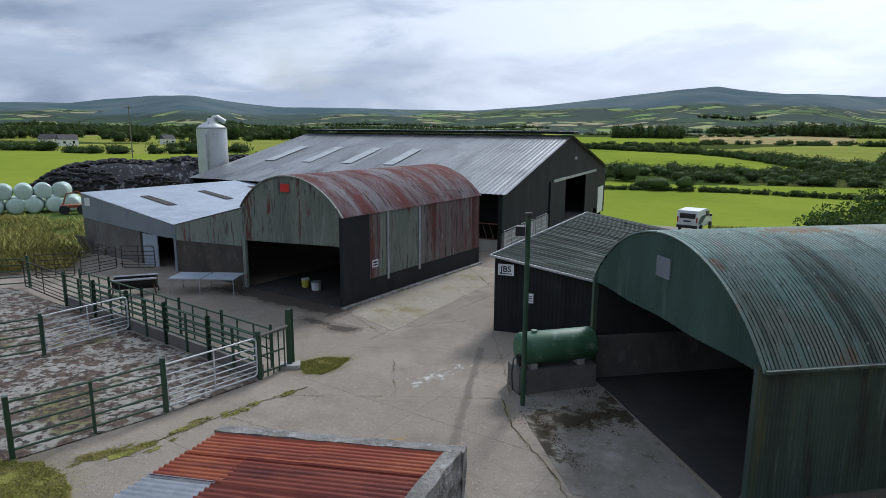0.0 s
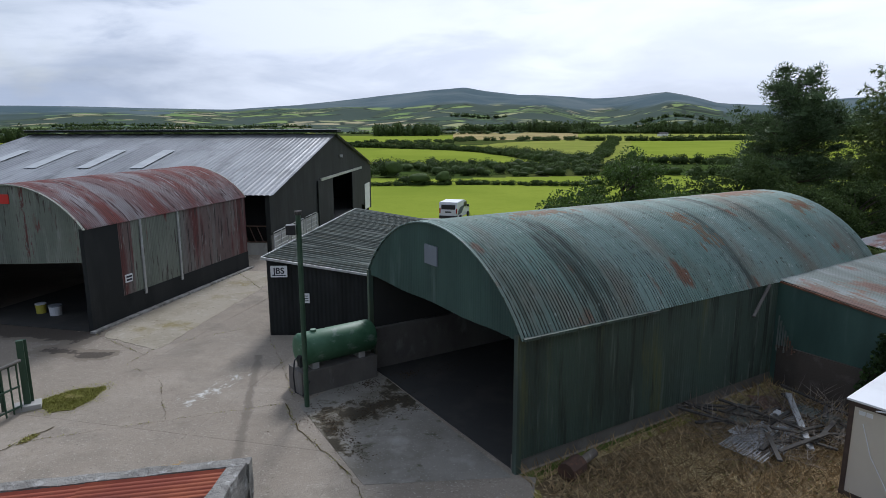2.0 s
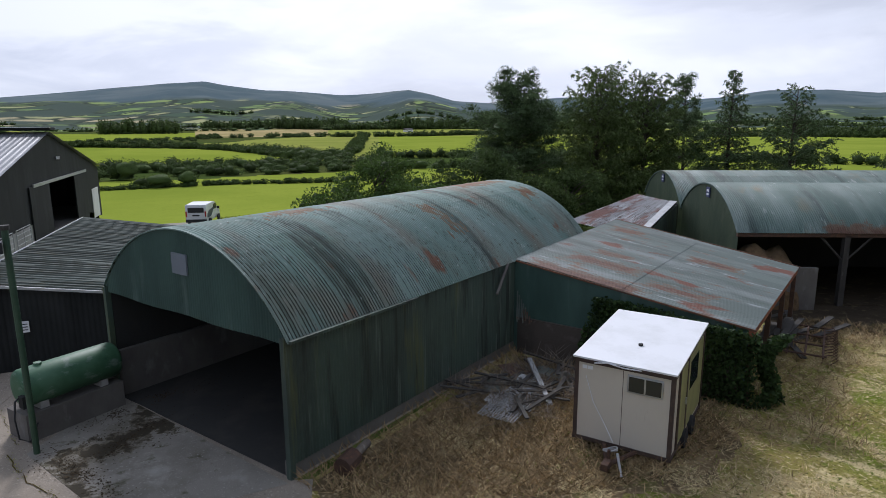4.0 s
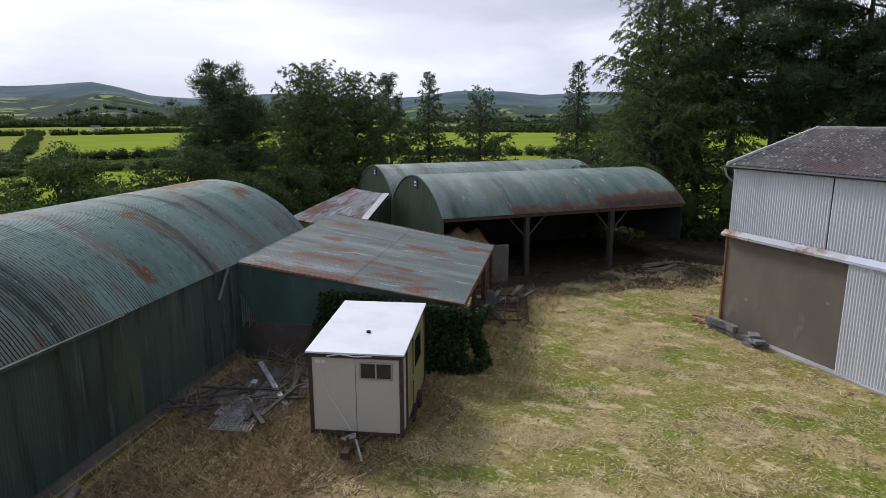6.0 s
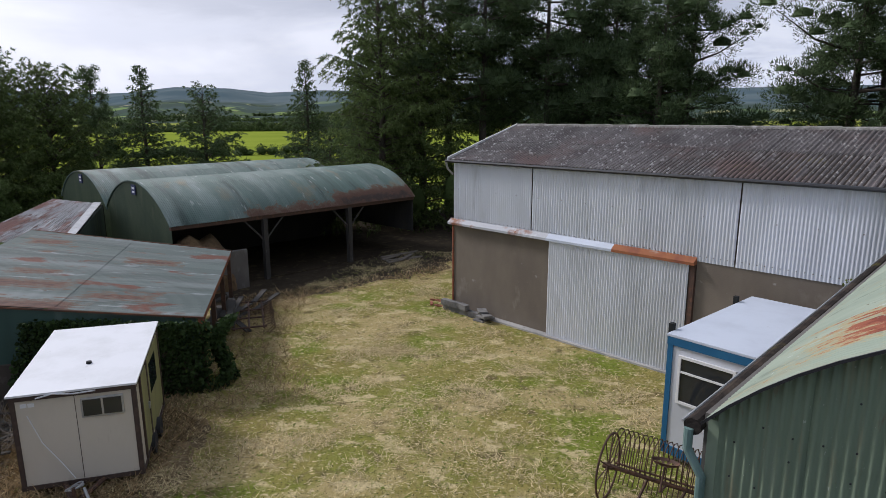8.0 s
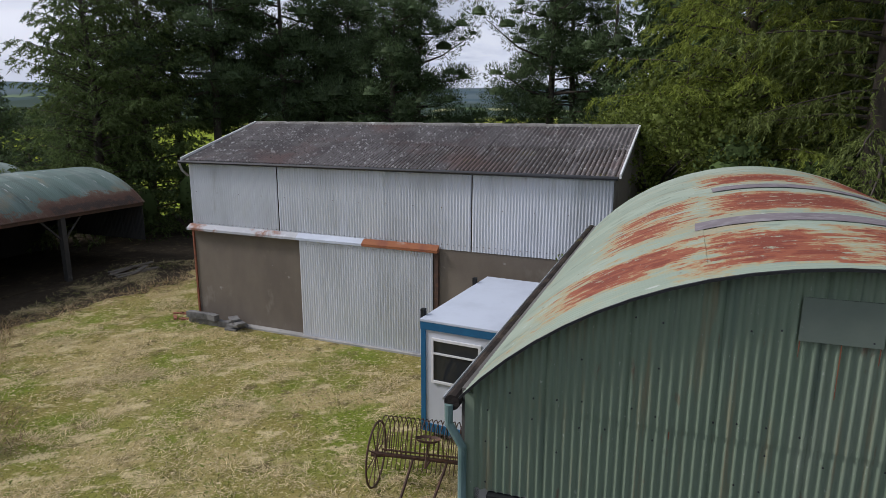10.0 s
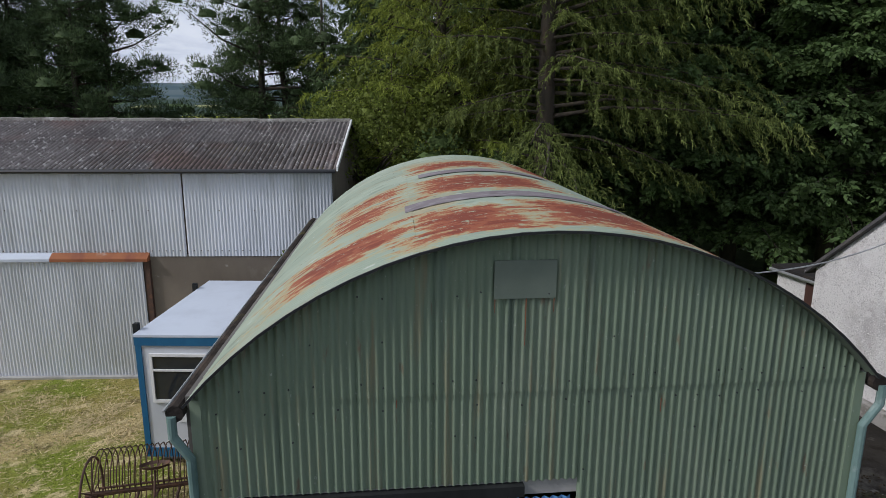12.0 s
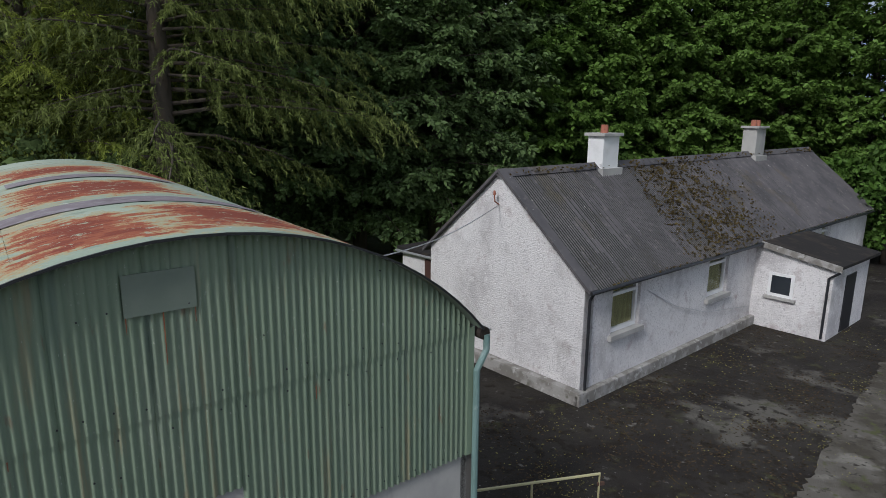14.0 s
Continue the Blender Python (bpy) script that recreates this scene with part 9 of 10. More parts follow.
bm = BM()
weed_pts = []
for k, (pts, w) in enumerate((([(-10.75, 11.2), (-9.6, 12.2), (-8.57, 14.1), (-8.2, 14.75), (-7.52, 15.7), (-7.1, 16.3)], 0.07), ([(-8.52, 14.07), (-7.27, 13.73), (-5.6, 13.2)], 0.03), ([(-7.5, 15.6), (-4.0, 16.2), (-1.4, 16.6)], 0.02), ([(-1.36, 16.6), (-1.0, 15.0), (-0.4, 13.9), (0.24, 12.6), (0.6, 11.0)], 0.05),
                          ([(-6.0, 22.2), (-6.6, 20.6), (-5.2, 18.9), (-4.4, 16.2)], 0.02), ([(-6.0, 22.2), (-3.4, 23.6)], 0.02), ([(-2.3, 22.4), (-1.6, 19.3), (-1.2, 17.0)], 0.025), ([(-8.7, 24.0), (-6.4, 21.5)], 0.03),
                          ([(-4.7, 33.0), (-2.6, 28.0), (-1.8, 24.0)], 0.03))):
    crack(bm, pts, w * 0.6, k)
    wr = random.Random(k + 70)
    for (x0, y0), (x1, y1) in zip(pts, pts[1:]):
        for i in range(int(math.hypot(x1 - x0, y1 - y0) * w * 900)):
            t_ = wr.random()
            x_, y_ = x0 + (x1 - x0) * t_ + wr.gauss(0, 0.5) * w * 1.6, y0 + (y1 - y0) * t_ + wr.gauss(0, 0.5) * w * 1.6
            if noise.noise((x_ * 1.3, y_ * 1.3, 6)) > -0.05:
                weed_pts.append((x_, y_, 0.03))
TUFT = [(-8.2, 18.0), (-7.5, 18.65), (-6.65, 18.85), (-6.7, 17.9), (-7.05, 17.25), (-7.63, 17.25)]
CORNER = [(-13.4, 11.1), (-12.1, 11.0), (-11.36, 11.1), (-10.6, 10.85), (-9.94, 10.4), (-9.7, 9.9), (-9.5, 8.3), (-13.4, 8.3)]
ragged_flat("tuft_mat", TUFT, 0.034, M["moss_mat"], "mossy turf growing on the concrete by the gate post", "moss", 0.15, 2)
ragged_flat("corner_mat", CORNER, 0.034, M["moss_mat"], "mossy ground at the corner of the pen", "moss", 0.2, 4)
ragged_flat("barn_apron", [(-8.35, 24.1), (-8.2, 23.6), (-5.95, 21.75), (-5.35, 23.7), (-3.2, 30.0), (-2.2, 33.2), (-4.6, 33.6), (-6.3, 29.4)], 0.030, M["barn_apron"], "pale mossy concrete apron beside the red barn", "apron", 0.08, 8)
sr = random.Random(15)
joint_bm = BM()
for k in range(46):
    q = sr.random()
    x_, y_ = float(np.interp(q, (0, 0.3, 0.6, 1), (-10.7, -9.65, -8.6, -7.3))), float(np.interp(q, (0, 0.3, 0.6, 1), (11.2, 12.2, 14.0, 16.0)))
    x_, y_ = x_ + sr.gauss(0, 0.14) * (1.3 - q), y_ + sr.gauss(0, 0.14) * (1.3 - q)
    big_, thin_ = sr.uniform(0.06, 0.30) * (1.2 - 0.7 * q), sr.uniform(0.25, 0.6)
    vs = []
    for i in range(18):
        a = i * math.tau / 18
        w_ = big_ * (1 + 0.9 * noise.noise((math.cos(a) * 1.7 + k, math.sin(a) * 1.7, 2)) + sr.uniform(-.15, .15))
        u_, v_ = w_ * math.cos(a), w_ * thin_ * math.sin(a)
        vs.append(joint_bm.verts.new((x_ + u_ * 0.5 - v_ * 0.866, y_ + u_ * 0.866 + v_ * 0.5, 0.030 + 0.0002 * k)))
    joint_bm.faces.new(vs)
    for i in range(int(big_ * 160)):
        weed_pts.append((x_ + sr.gauss(0, 0.5) * big_, y_ + sr.gauss(0, 0.5) * big_, 0.034))
tagged(part("seam_moss", joint_bm, M["moss_mat"], None), "patches of yellow moss along a concrete joint", "moss", kind="stuff")
edge_pts = []
for rim, spread in ((TUFT, 0.16), (CORNER, 0.3)):
    for (x0, y0), (x1, y1) in zip(rim, rim[1:] + rim[:1]):
        for k in range(int(math.hypot(x1 - x0, y1 - y0) * 260)):
            q = sr.random()
            edge_pts.append((x0 + (x1 - x0) * q + sr.gauss(0, spread), y0 + (y1 - y0) * q + sr.gauss(0, spread), 0.034))
blade_field("tuft_fringe", edge_pts, 0.05, 0.014, "moss_blade", "thin grass fringing the mossy patches", 0.7)
blade_field("crack_weeds", weed_pts, 0.05, 0.016, "moss_blade", "short dry weeds growing in the yard cracks", 0.6, "weeds")
blade_field("post_tuft", scatter(TUFT, 9000, 0.036, lambda x, y: max(0.05, 0.5 + noise.noise((x * 2, y * 2, 4))), 6), 0.05, 0.014, "moss_blade", "yellowing grass patch in the yard", 0.6)
blade_field("yard_corner_grass", scatter(CORNER, 16000, 0.036, lambda x, y: max(0.05, 0.5 + noise.noise((x * 1.5, y * 1.5, 4))), 7), 0.07, 0.014, "moss_blade", "dry grass at the corner of the pen", 0.6)
tagged(part("yard_cracks", bm, M["moss"], None), "mossy cracks and joints across the concrete", "crack", kind="stuff")
for nm, cx, cy, rx, ry, rot_, n, sd in (("leaf_litter", 1.0, 15.9, 1.5, 0.7, 15, 700, 9), ("leaf_litter_edge", 0.0, 14.7, 0.3, 1.6, 20, 500, 10), ("leaf_litter_wall", 2.0, 17.9, 1.6, 0.3, 20, 500, 11)):
    lr = random.Random(sd)
    pts = []
    while len(pts) < n:
        u_, v_ = lr.gauss(0, 0.6), lr.gauss(0, 0.6)
        x_, y_ = cx + u_ * rx * math.cos(radians(rot_)) - v_ * ry * math.sin(radians(rot_)), cy + u_ * rx * math.sin(radians(rot_)) + v_ * ry * math.cos(radians(rot_))
        if noise.noise((x_ * 1.6, y_ * 1.6, sd)) > lr.uniform(-0.35, 0.25):
            pts.append((x_, y_, 0.04))
    blade_field(nm, pts, 0.045, 0.03, "leaf_litter", "brown leaf litter and moss on the shed apron", 0.97, "leaf litter")
flat("shed_apron", [(-1.0, 16.4), (0.5, 12.2), (3.7, 11.9), (1.15, 18.9)], 0.028, M["apron_concrete"], "paler concrete apron before the open shed", "apron", 0.03)
pr = random.Random(44)
path_edge = [(-3.2 - 0.486 * v - 0.0 + pr.uniform(-.07, .07) + 0.12 * noise.noise((v * 0.9, 3, 1)), -12.0 - v + pr.uniform(-.05, .05)) for v in np.arange(0, 9.4, 0.14)]
flat("cottage_path", path_edge + [(-9.5, -22.5), (-14, -20), (-14, -9), (-4, -9)], 0.022, M["path_concrete"], "lighter mottled concrete strip in the cottage yard", "path", 0.02)
COTTAGE_YARD = [(1.0, -15.9), (-6.2, -26.8), (-9, -24), (-5, -14), (-1.2, -9.5), (1.5, -9.8), (3.8, -14.2)]
blade_field("yard_litter", scatter(COTTAGE_YARD, 5200, 0.015, lambda x, y: max(0.03, 0.25 + noise.noise((x * 0.7, y * 0.7, 9)) * 1.1), 12), 0.07, 0.04, "leaf_litter", "dead leaves and dirt scattered over the cottage yard", 0.97, "leaf litter")
blade_field("yard_flecks", scatter(COTTAGE_YARD, 1500, 0.018, lambda x, y: max(0.02, 0.1 + noise.noise((x * 0.5, y * 0.5, 3))), 13), 0.045, 0.03, "dry_green", "pale dry flecks and weeds on the cottage yard", 0.97, "leaf litter")
bm = BM()
crack(bm, [(0.6, -15.9), (-1.1, -13.0), (-2.6, -10.4)], 0.02, 91, 0.020)
tagged(part("yard_joint", bm, M["moss"], None), "mossy joint between two concrete bays", "crack", kind="stuff")

# ---- signs ----
def lettering(name, text, size, m, mat, parent):
    cu = bpy.data.curves.new(name, "FONT")
    cu.body, cu.size, cu.extrude, cu.align_x, cu.align_y = text, size, 0.004, "CENTER", "CENTER"
    cu.offset = 0.006
    tmp = new(name + "_tmp", cu)
    bpy.context.view_layer.update()
    me = bpy.data.meshes.new_from_object(tmp.evaluated_get(bpy.context.evaluated_depsgraph_get()))
    bpy.data.objects.remove(tmp)
    me.materials.clear()
    me.materials.append(mat)
    ob = new(name, me)
    ob.parent = parent
    ob.matrix_basis = m
    return ob


p = jp(0.42, 0, 0)
sg = thing("shed_sign", -2.29 + p.x, 22.66 + p.y - 0.05, 2.22, math.degrees(math.atan2(-0.16, 0.987)), "white sign with bold dark letters on the black shed", "sign")
part("board", box(BM(), -0.28, 0.32, -0.03, 0.0, 0.0, 0.42, bevel=0.006), M["sign_white"], sg)
lettering("letters", "JBS", 0.31, pose(0.02, -0.036, 0.23, 90, 0, 0), M["letters"], sg)
part("text_bar", box(BM(), -0.22, 0.26, -0.036, -0.03, 0.05, 0.08), M["letters"], sg)
p = jp(1.35, 0, 0)
sg = thing("notice", -2.29 + p.x, 22.66 + p.y - 0.05, 1.25, math.degrees(math.atan2(-0.16, 0.987)), "small white notice with unreadable print", "sign")
part("board", box(BM(), -0.14, 0.14, -0.02, 0.0, 0.0, 0.36), M["sign_white"], sg)
for k in range(3):
    part("text_bar", box(BM(), -0.1, 0.1, -0.024, -0.02, 0.07 + 0.09 * k, 0.10 + 0.09 * k), M["letters"], sg)


def on_red(x, y, z):
    return red.matrix_basis @ Vector((x, y, z))


q = on_red(2.05, -0.02, 1.45)
sg = thing("notice", q.x, q.y, q.z, RED_ROT, "small white warning notice on the barn side", "sign")
part("board", box(BM(), -0.2, 0.2, -0.03, 0.0, 0.0, 0.32), M["sign_white"], sg)
for k in range(2):
    part("text_bar", box(BM(), -0.15, 0.15, -0.034, -0.03, 0.06 + 0.13 * k, 0.13 + 0.13 * k), M["letters"], sg)
q = wing.matrix_basis @ Vector((0.0, 20.6, 2.85))
sg = thing("notice", q.x, q.y, q.z, RED_ROT + 90, "pale square notice on the grey cladding", "sign")
part("board", box(BM(), -0.3, 0.3, 0.0, 0.03, 0.0, 0.45), M["sign_white"], sg)
for o in [o for o in scene.objects if o.name.startswith("hay_barn")]:
    q = o.matrix_basis @ Vector((-0.0, 3.6, 4.15))
    sg = thing("barn_plate", q.x, q.y, q.z, RB_ROT - 90, "small dark blue plate on the barn gable", "sign", "barn plates")
    part("board", box(BM(), -0.24, 0.24, -0.05, -0.01, -0.05, 0.40), M["sign_blue"], sg)
    part("emblem", box(BM(), -0.14, 0.14, -0.055, -0.05, 0.20, 0.30), M["sign_white"], sg)
    part("emblem", box(BM(), -0.14, 0.14, -0.055, -0.05, 0.04, 0.12), M["sign_white"], sg)

# ---- old hay rake ----
rk = thing("hay_rake", 11.15, -2.75, 0, math.degrees(math.atan2(0.89, 0.45)), "rusty horse-drawn hay rake with curved tines and spoked wheels", "farm implement")
# local x along the axle
for x in (-1.15, 1.15):
    wh = part("wheel", ring(BM(), (x, 0, 0.68), (1, 0, 0), 0.66, 0.022, 36, 6), M["dark_rust"], rk)
    part("hub", tube(BM(), [(x - 0.1, 0, 0.68), (x + 0.1, 0, 0.68)], 0.06, 10), M["dark_rust"], wh)
    for k in range(10):
        a = k * math.tau / 10
        part("spoke", tube(BM(), [(x, 0, 0.68), (x, 0.65 * math.cos(a), 0.68 + 0.65 * math.sin(a))], 0.012, 5), M["dark_rust"], wh)
part("axle", tube(BM(), [(-1.2, 0, 0.68), (1.2, 0, 0.68)], 0.035, 8), M["dark_rust"], rk)
part("tine_bar", tube(BM(), [(-1.1, 0.12, 0.78), (1.1, 0.12, 0.78)], 0.03, 8), M["dark_rust"], rk)
part("rear_bar", tube(BM(), [(-1.1, -0.3, 0.62), (1.1, -0.3, 0.62)], 0.022, 8), M["dark_rust"], rk)
for k in range(23):
    x = -1.07 + 2.14 * k / 22
    pts = [(x, 0.12, 0.78)] + [(x, -0.30 + 0.48 * math.cos(a), 0.86 + 0.50 * math.sin(a)) for a in (0.2, 0.7, 1.2, 1.7, 2.2, 2.7, 3.2, 3.7)] + [(x, -0.62, 0.35), (x, -0.42, 0.1)]
    part("tine", tube(BM(), pts, 0.011, 5), M["dark_rust"], rk)
for s in (-1, 1):
    part("shaft", tube(BM(), [(0.35 * s, 0.1, 0.7), (0.3 * s, 1.3, 0.55), (0.3 * s, 1.9, 0.3)], 0.03, 6), M["dark_rust"], rk)
bm = BM()
rings = []
for r_, z in ((0.02, 0.0), (0.12, 0.01), (0.2, 0.04), (0.235, 0.09)):
    rings.append([bm.verts.new((r_ * 1.1 * math.cos(k * math.tau / 20), r_ * math.sin(k * math.tau / 20), z)) for k in range(20)])
for i, (a, b) in enumerate(zip(rings, rings[1:])):
    for k in range(20):
        if i == 1 and k % 2:
            continue
        bm.faces.new((a[k], a[(k + 1) % 20], b[(k + 1) % 20], b[k]))
part("seat", bm, M["dark_rust"], rk, "pierced pressed-steel seat", m=pose(0.0, 0.25, 1.2, 15, 0, 0))
part("seat_spring", tube(BM(), [(0.0, 0.1, 0.7), (0.0, 0.5, 0.8), (0.0, 0.25, 1.2)], 0.025, 6), M["dark_rust"], rk)

# ---- cottage yard gate and cable ----
field_gate((0.10, -10.55), (2.45, -9.15), "pale yellow tubular yard gate between barn and cottage", 1.05, 5, 0.12, "pale_yellow", "", 0.022)
q0 = gb.matrix_basis @ Vector((3.5, 0.2, 4.9))
q1 = hs.matrix_basis @ Vector((0.0, 3.1, 4.9))
cbm = BM()
pts = [q0.lerp(q1, k / 12) - Vector((0, 0, 0.28 * math.sin(math.pi * k / 12))) for k in range(13)]
cable = thing("overhead_cable", q0.x, q0.y, 0, 0, "thin overhead cable from barn to cottage gable", "cable")
part("cable", tube(cbm, [p_ - Vector((q0.x, q0.y, 0)) for p_ in pts], 0.014, 5), M["galv"], cable)
br = thing("wall_bracket", q1.x, q1.y, q1.z, HR, "rusty insulator bracket on the gable", "bracket")
part("arm", tube(BM(), [(0.0, 0.0, 0.0), (-0.18, 0.0, 0.12), (-0.2, 0, 0.3)], 0.02, 6), M["rust"], br)
part("insulator", tube(BM(), [(-0.2, 0, 0.3), (-0.2, 0, 0.42)], 0.045, 8, r2=0.03), M["terracotta"], br)

# ---- moss on the cottage roof ----
sl = (HA - HE + 0.16) / (HW / 2 + 0.22)
P = []
r = random.Random(12)
while len(P) < 3800:
    x, v = r.gauss(8.0, 1.9), r.random()
    y = -0.15 + v * (HW / 2)
    if 4.6 < x < 12.5 and noise.noise((x * 2.2, y * 2.2, 2)) > r.uniform(-0.5, 0.35) and (x - 5.2) > (v - 0.3) * 1.0:
        P.append((x, y, HE - 0.16 + (y + 0.22) * sl + 0.015))
for k in range(900):
    x = r.uniform(0, HL)
    if noise.noise((x * 1.3, 5, 2)) > r.uniform(-0.4, 0.3):
        P.append((x, HW / 2 - r.uniform(0.05, 0.3), HA + r.uniform(-0.12, 0.02)) if k % 3 else (x, -0.24 + r.uniform(0, 0.1), HE - 0.14))
vs = np.array([tuple(hs.matrix_basis @ Vector(p_)) for p_ in P])
mo = new("roof_moss", leaf_mesh("roof_moss", [blades(vs, rng.normal(size=(len(vs), 3)) * np.array([1, 1, 0.25]) + np.array([0, 0, 0.15]), 0.10, 0.08, 0.06)], M["moss"]))
tagged(mo, "brown moss clumps on the cottage roof", "moss", kind="stuff")

# ---- junk by the open shed and lean-to ----
r = random.Random(21)
scrap = [("scrap_sheet", 10.8, 12.7, 1.6, 0.7, "galv"), ("scrap_sheet", 9.9, 12.2, 1.3, 0.6, "galv"), ("scrap_sheet", 12.3, 12.9, 1.5, 0.7, "lean_roof"), ("scrap_sheet", 11.4, 13.4, 1.8, 0.7, "dark_rust"), ("scrap_sheet", 10.3, 13.3, 1.2, 0.6, "lean_roof")]
for nm, x, y, a, b, k in scrap:
    t = thing(nm, x, y, 0.12, r.uniform(0, 180), "bent scrap of corrugated sheet in the grass", "scrap metal", "scrap heap")
    o = sheet("sheet", [(-a / 2, -b / 2, 0), (a / 2, -b / 2, 0.05), (a / 2, b / 2, 0.12), (-a / 2, b / 2, 0.02)], M[k], t)
for k in range(30):
    x, y = r.uniform(9.2, 12.8), r.uniform(11.5, 13.8)
    a = r.uniform(0, 3.14)
    ln = r.uniform(0.8, 2.2)
    t = thing("plank", x, y, 0.08, math.degrees(a), "grey weathered board lying in the scrap heap", "plank", "scrap heap")
    part("board", box(BM(), -ln / 2, ln / 2, -0.05, 0.05, 0.0, 0.04, m=pose(0, 0, r.uniform(0, 0.25), 0, r.uniform(-12, 12), 0)), M["old_post"], t)
t = thing("netting_roll", 9.9, 12.2, 0.1, 30, "tangle of pale wire netting on the grass", "wire netting", "scrap heap")
bm = BM()
for k in range(14):
    tube(bm, [(-0.7 + 0.1 * k, -0.45, 0.05), (-0.65 + 0.1 * k, 0.0, 0.18 + r.uniform(-.05, .05)), (-0.75 + 0.1 * k, 0.5, 0.05)], 0.012, 4)
part("wire", bm, M["galv"], t)
t = thing("hose_coil", 10.75, 12.35, 0.12, 0, "coil of pale blue-white hose", "hose", "scrap heap")
bm = BM()
for k in range(5):
    ring(bm, (r.uniform(-.03, .03), r.uniform(-.03, .03), 0.03 * k), (0.1, 0.1, 1), 0.22 - 0.03 * (k % 3), 0.016, 22, 5)
part("coil", bm, M["office_roof"], t)
for x, y, ln, k, lab in ((5.4, 12.0, 0.8, "timber", "pale split log by the shed corner"), (5.0, 11.7, 0.5, "dark_rust", "rusty drum half hidden in grass")):
    t = thing("log" if k == "timber" else "rusty_drum", x, y, 0.1, 35, lab, "log" if k == "timber" else "drum")
    part("body", tube(BM(), [(-ln / 2, 0, 0.1), (ln / 2, 0, 0.12)], 0.1 if k == "timber" else 0.22, 10), M[k], t)
wp = thing("wire_panel", 9.75, 12.05, 0.16, 28, "flattened pale wire mesh panel on the scrap heap", "wire netting", "scrap heap")
for k in range(15):
    y_ = -0.5 + k * 0.07
    part("wire", tube(BM(), [(-0.85, y_, 0.02 * (k % 3)), (0.0, y_ + r.uniform(-.03, .03), 0.05 + 0.03 * (k % 2)), (0.85, y_ + r.uniform(-.04, .04), 0.0)], 0.011, 4), M["galv"], wp)
for k in range(26):
    x_ = -0.85 + k * 0.068
    part("wire", tube(BM(), [(x_, -0.52, 0.01), (x_ + r.uniform(-.05, .05), 0.5, 0.04)], 0.009, 4), M["galv"], wp)
bt = thing("long_batten", 11.3, 12.6, 0.30, 62, "pale grey batten lying across the scrap heap", "plank", "scrap heap")
part("board", box(BM(), -1.3, 1.3, -0.07, 0.07, 0.0, 0.06, m=pose(0, 0, 0, 0, -6, 0)), M["galv"], bt)
stick_pts = [(r.uniform(8.8, 13.0), r.uniform(11.2, 13.9), r.uniform(0.05, 0.3)) for _ in range(1100)]
blade_field("dead_sticks", stick_pts, 0.75, 0.016, "dry_stick", "tangle of grey dead stems over the scrap heap", 0.78, "dead stems")
# harrow frame and timbers at the lean-to
hw = thing("harrow_frame", 21.2, 10.3, 0, GC_ROT + 4, "rusty spring-tine harrow frame abandoned in the grass", "farm implement")
for y in (-0.5, 0.0, 0.5):
    part("bar", tube(BM(), [(-1.7, y, 0.26), (1.7, y, 0.26)], 0.035, 6), M["dark_rust"], hw)
for x in (-1.6, -0.5, 0.5, 1.6):
    part("cross_bar", tube(BM(), [(x, -0.6, 0.28), (x, 0.6, 0.28)], 0.035, 6), M["dark_rust"], hw)
for k in range(11):
    x = -1.5 + 0.3 * k
    part("tine", tube(BM(), [(x, -0.5, 0.26), (x, -0.75, 0.36), (x, -0.9, 0.2), (x, -0.7, 0.0)], 0.018, 5), M["dark_rust"], hw)
for k in range(20):
    x, y = 20.6 + r.uniform(-1.4, 2.6), 11.2 + r.uniform(-0.9, 0.8)
    ln = r.uniform(1.2, 2.6)
    t = thing("plank", x, y, 0.06 + 0.035 * k, GC_ROT + r.uniform(-25, 25), "grey rough board stacked under the lean-to edge", "plank", "board stack")
    part("board", box(BM(), -ln / 2, ln / 2, -0.1, 0.1, 0.0, 0.045), M["old_post"], t)
t = thing("block_pier", 25.0, 12.9, 0, RB_ROT, "grey rendered block wall stub under the barn", "wall")
part("wall", box(BM(), -0.9, 0.9, 0.0, 0.2, 0, 1.75), M["block_wall"], t)
t = thing("hay_mound", 24.9, 14.6, 0, RB_ROT, "old brown hay heaped inside the barn", "hay")
bm = BM()
bmesh.ops.create_icosphere(bm, subdivisions=4, radius=1.0)
for v in bm.verts:
    f_ = 1 + 0.25 * noise.noise(v.co * 1.8) + 0.1 * noise.noise(v.co * 6)
    v.co = Vector((v.co.x * 2.0 * f_, v.co.y * 1.5 * f_, max(-0.1, v.co.z * 2.3 * f_)))
part("hay", bm, M["hay"], t, smooth=True)
# blocks and stones at the store's corner
r = random.Random(5)
for k in range(7):
    along, out = 0.15 + 0.46 * (k % 4), 0.42 + 0.1 * (k // 4)
    t = thing("concrete_block", 24.0 - 0.616 * along - 0.788 * out, 2.9 - 0.788 * along + 0.616 * out, 0.23 * (k // 4), WS_ROT + r.uniform(-12, 12), "grey concrete block stacked at the store corner", "block", "loose blocks")
    part("block", box(BM(), -0.22, 0.22, -0.11, 0.11, 0, 0.22, bevel=0.012), M["stone_grey"], t)
for k in range(5):
    t = thing("flat_stone", 22.35 + r.uniform(-.15, .15), 1.55 + r.uniform(-.15, .15), 0.08 * k, r.uniform(0, 90), "flat grey stone in a small pile", "stone", "stone pile")
    part("stone", box(BM(), -0.24, 0.24, -0.17, 0.17, 0, 0.075, bevel=0.02), M["stone_grey"], t)
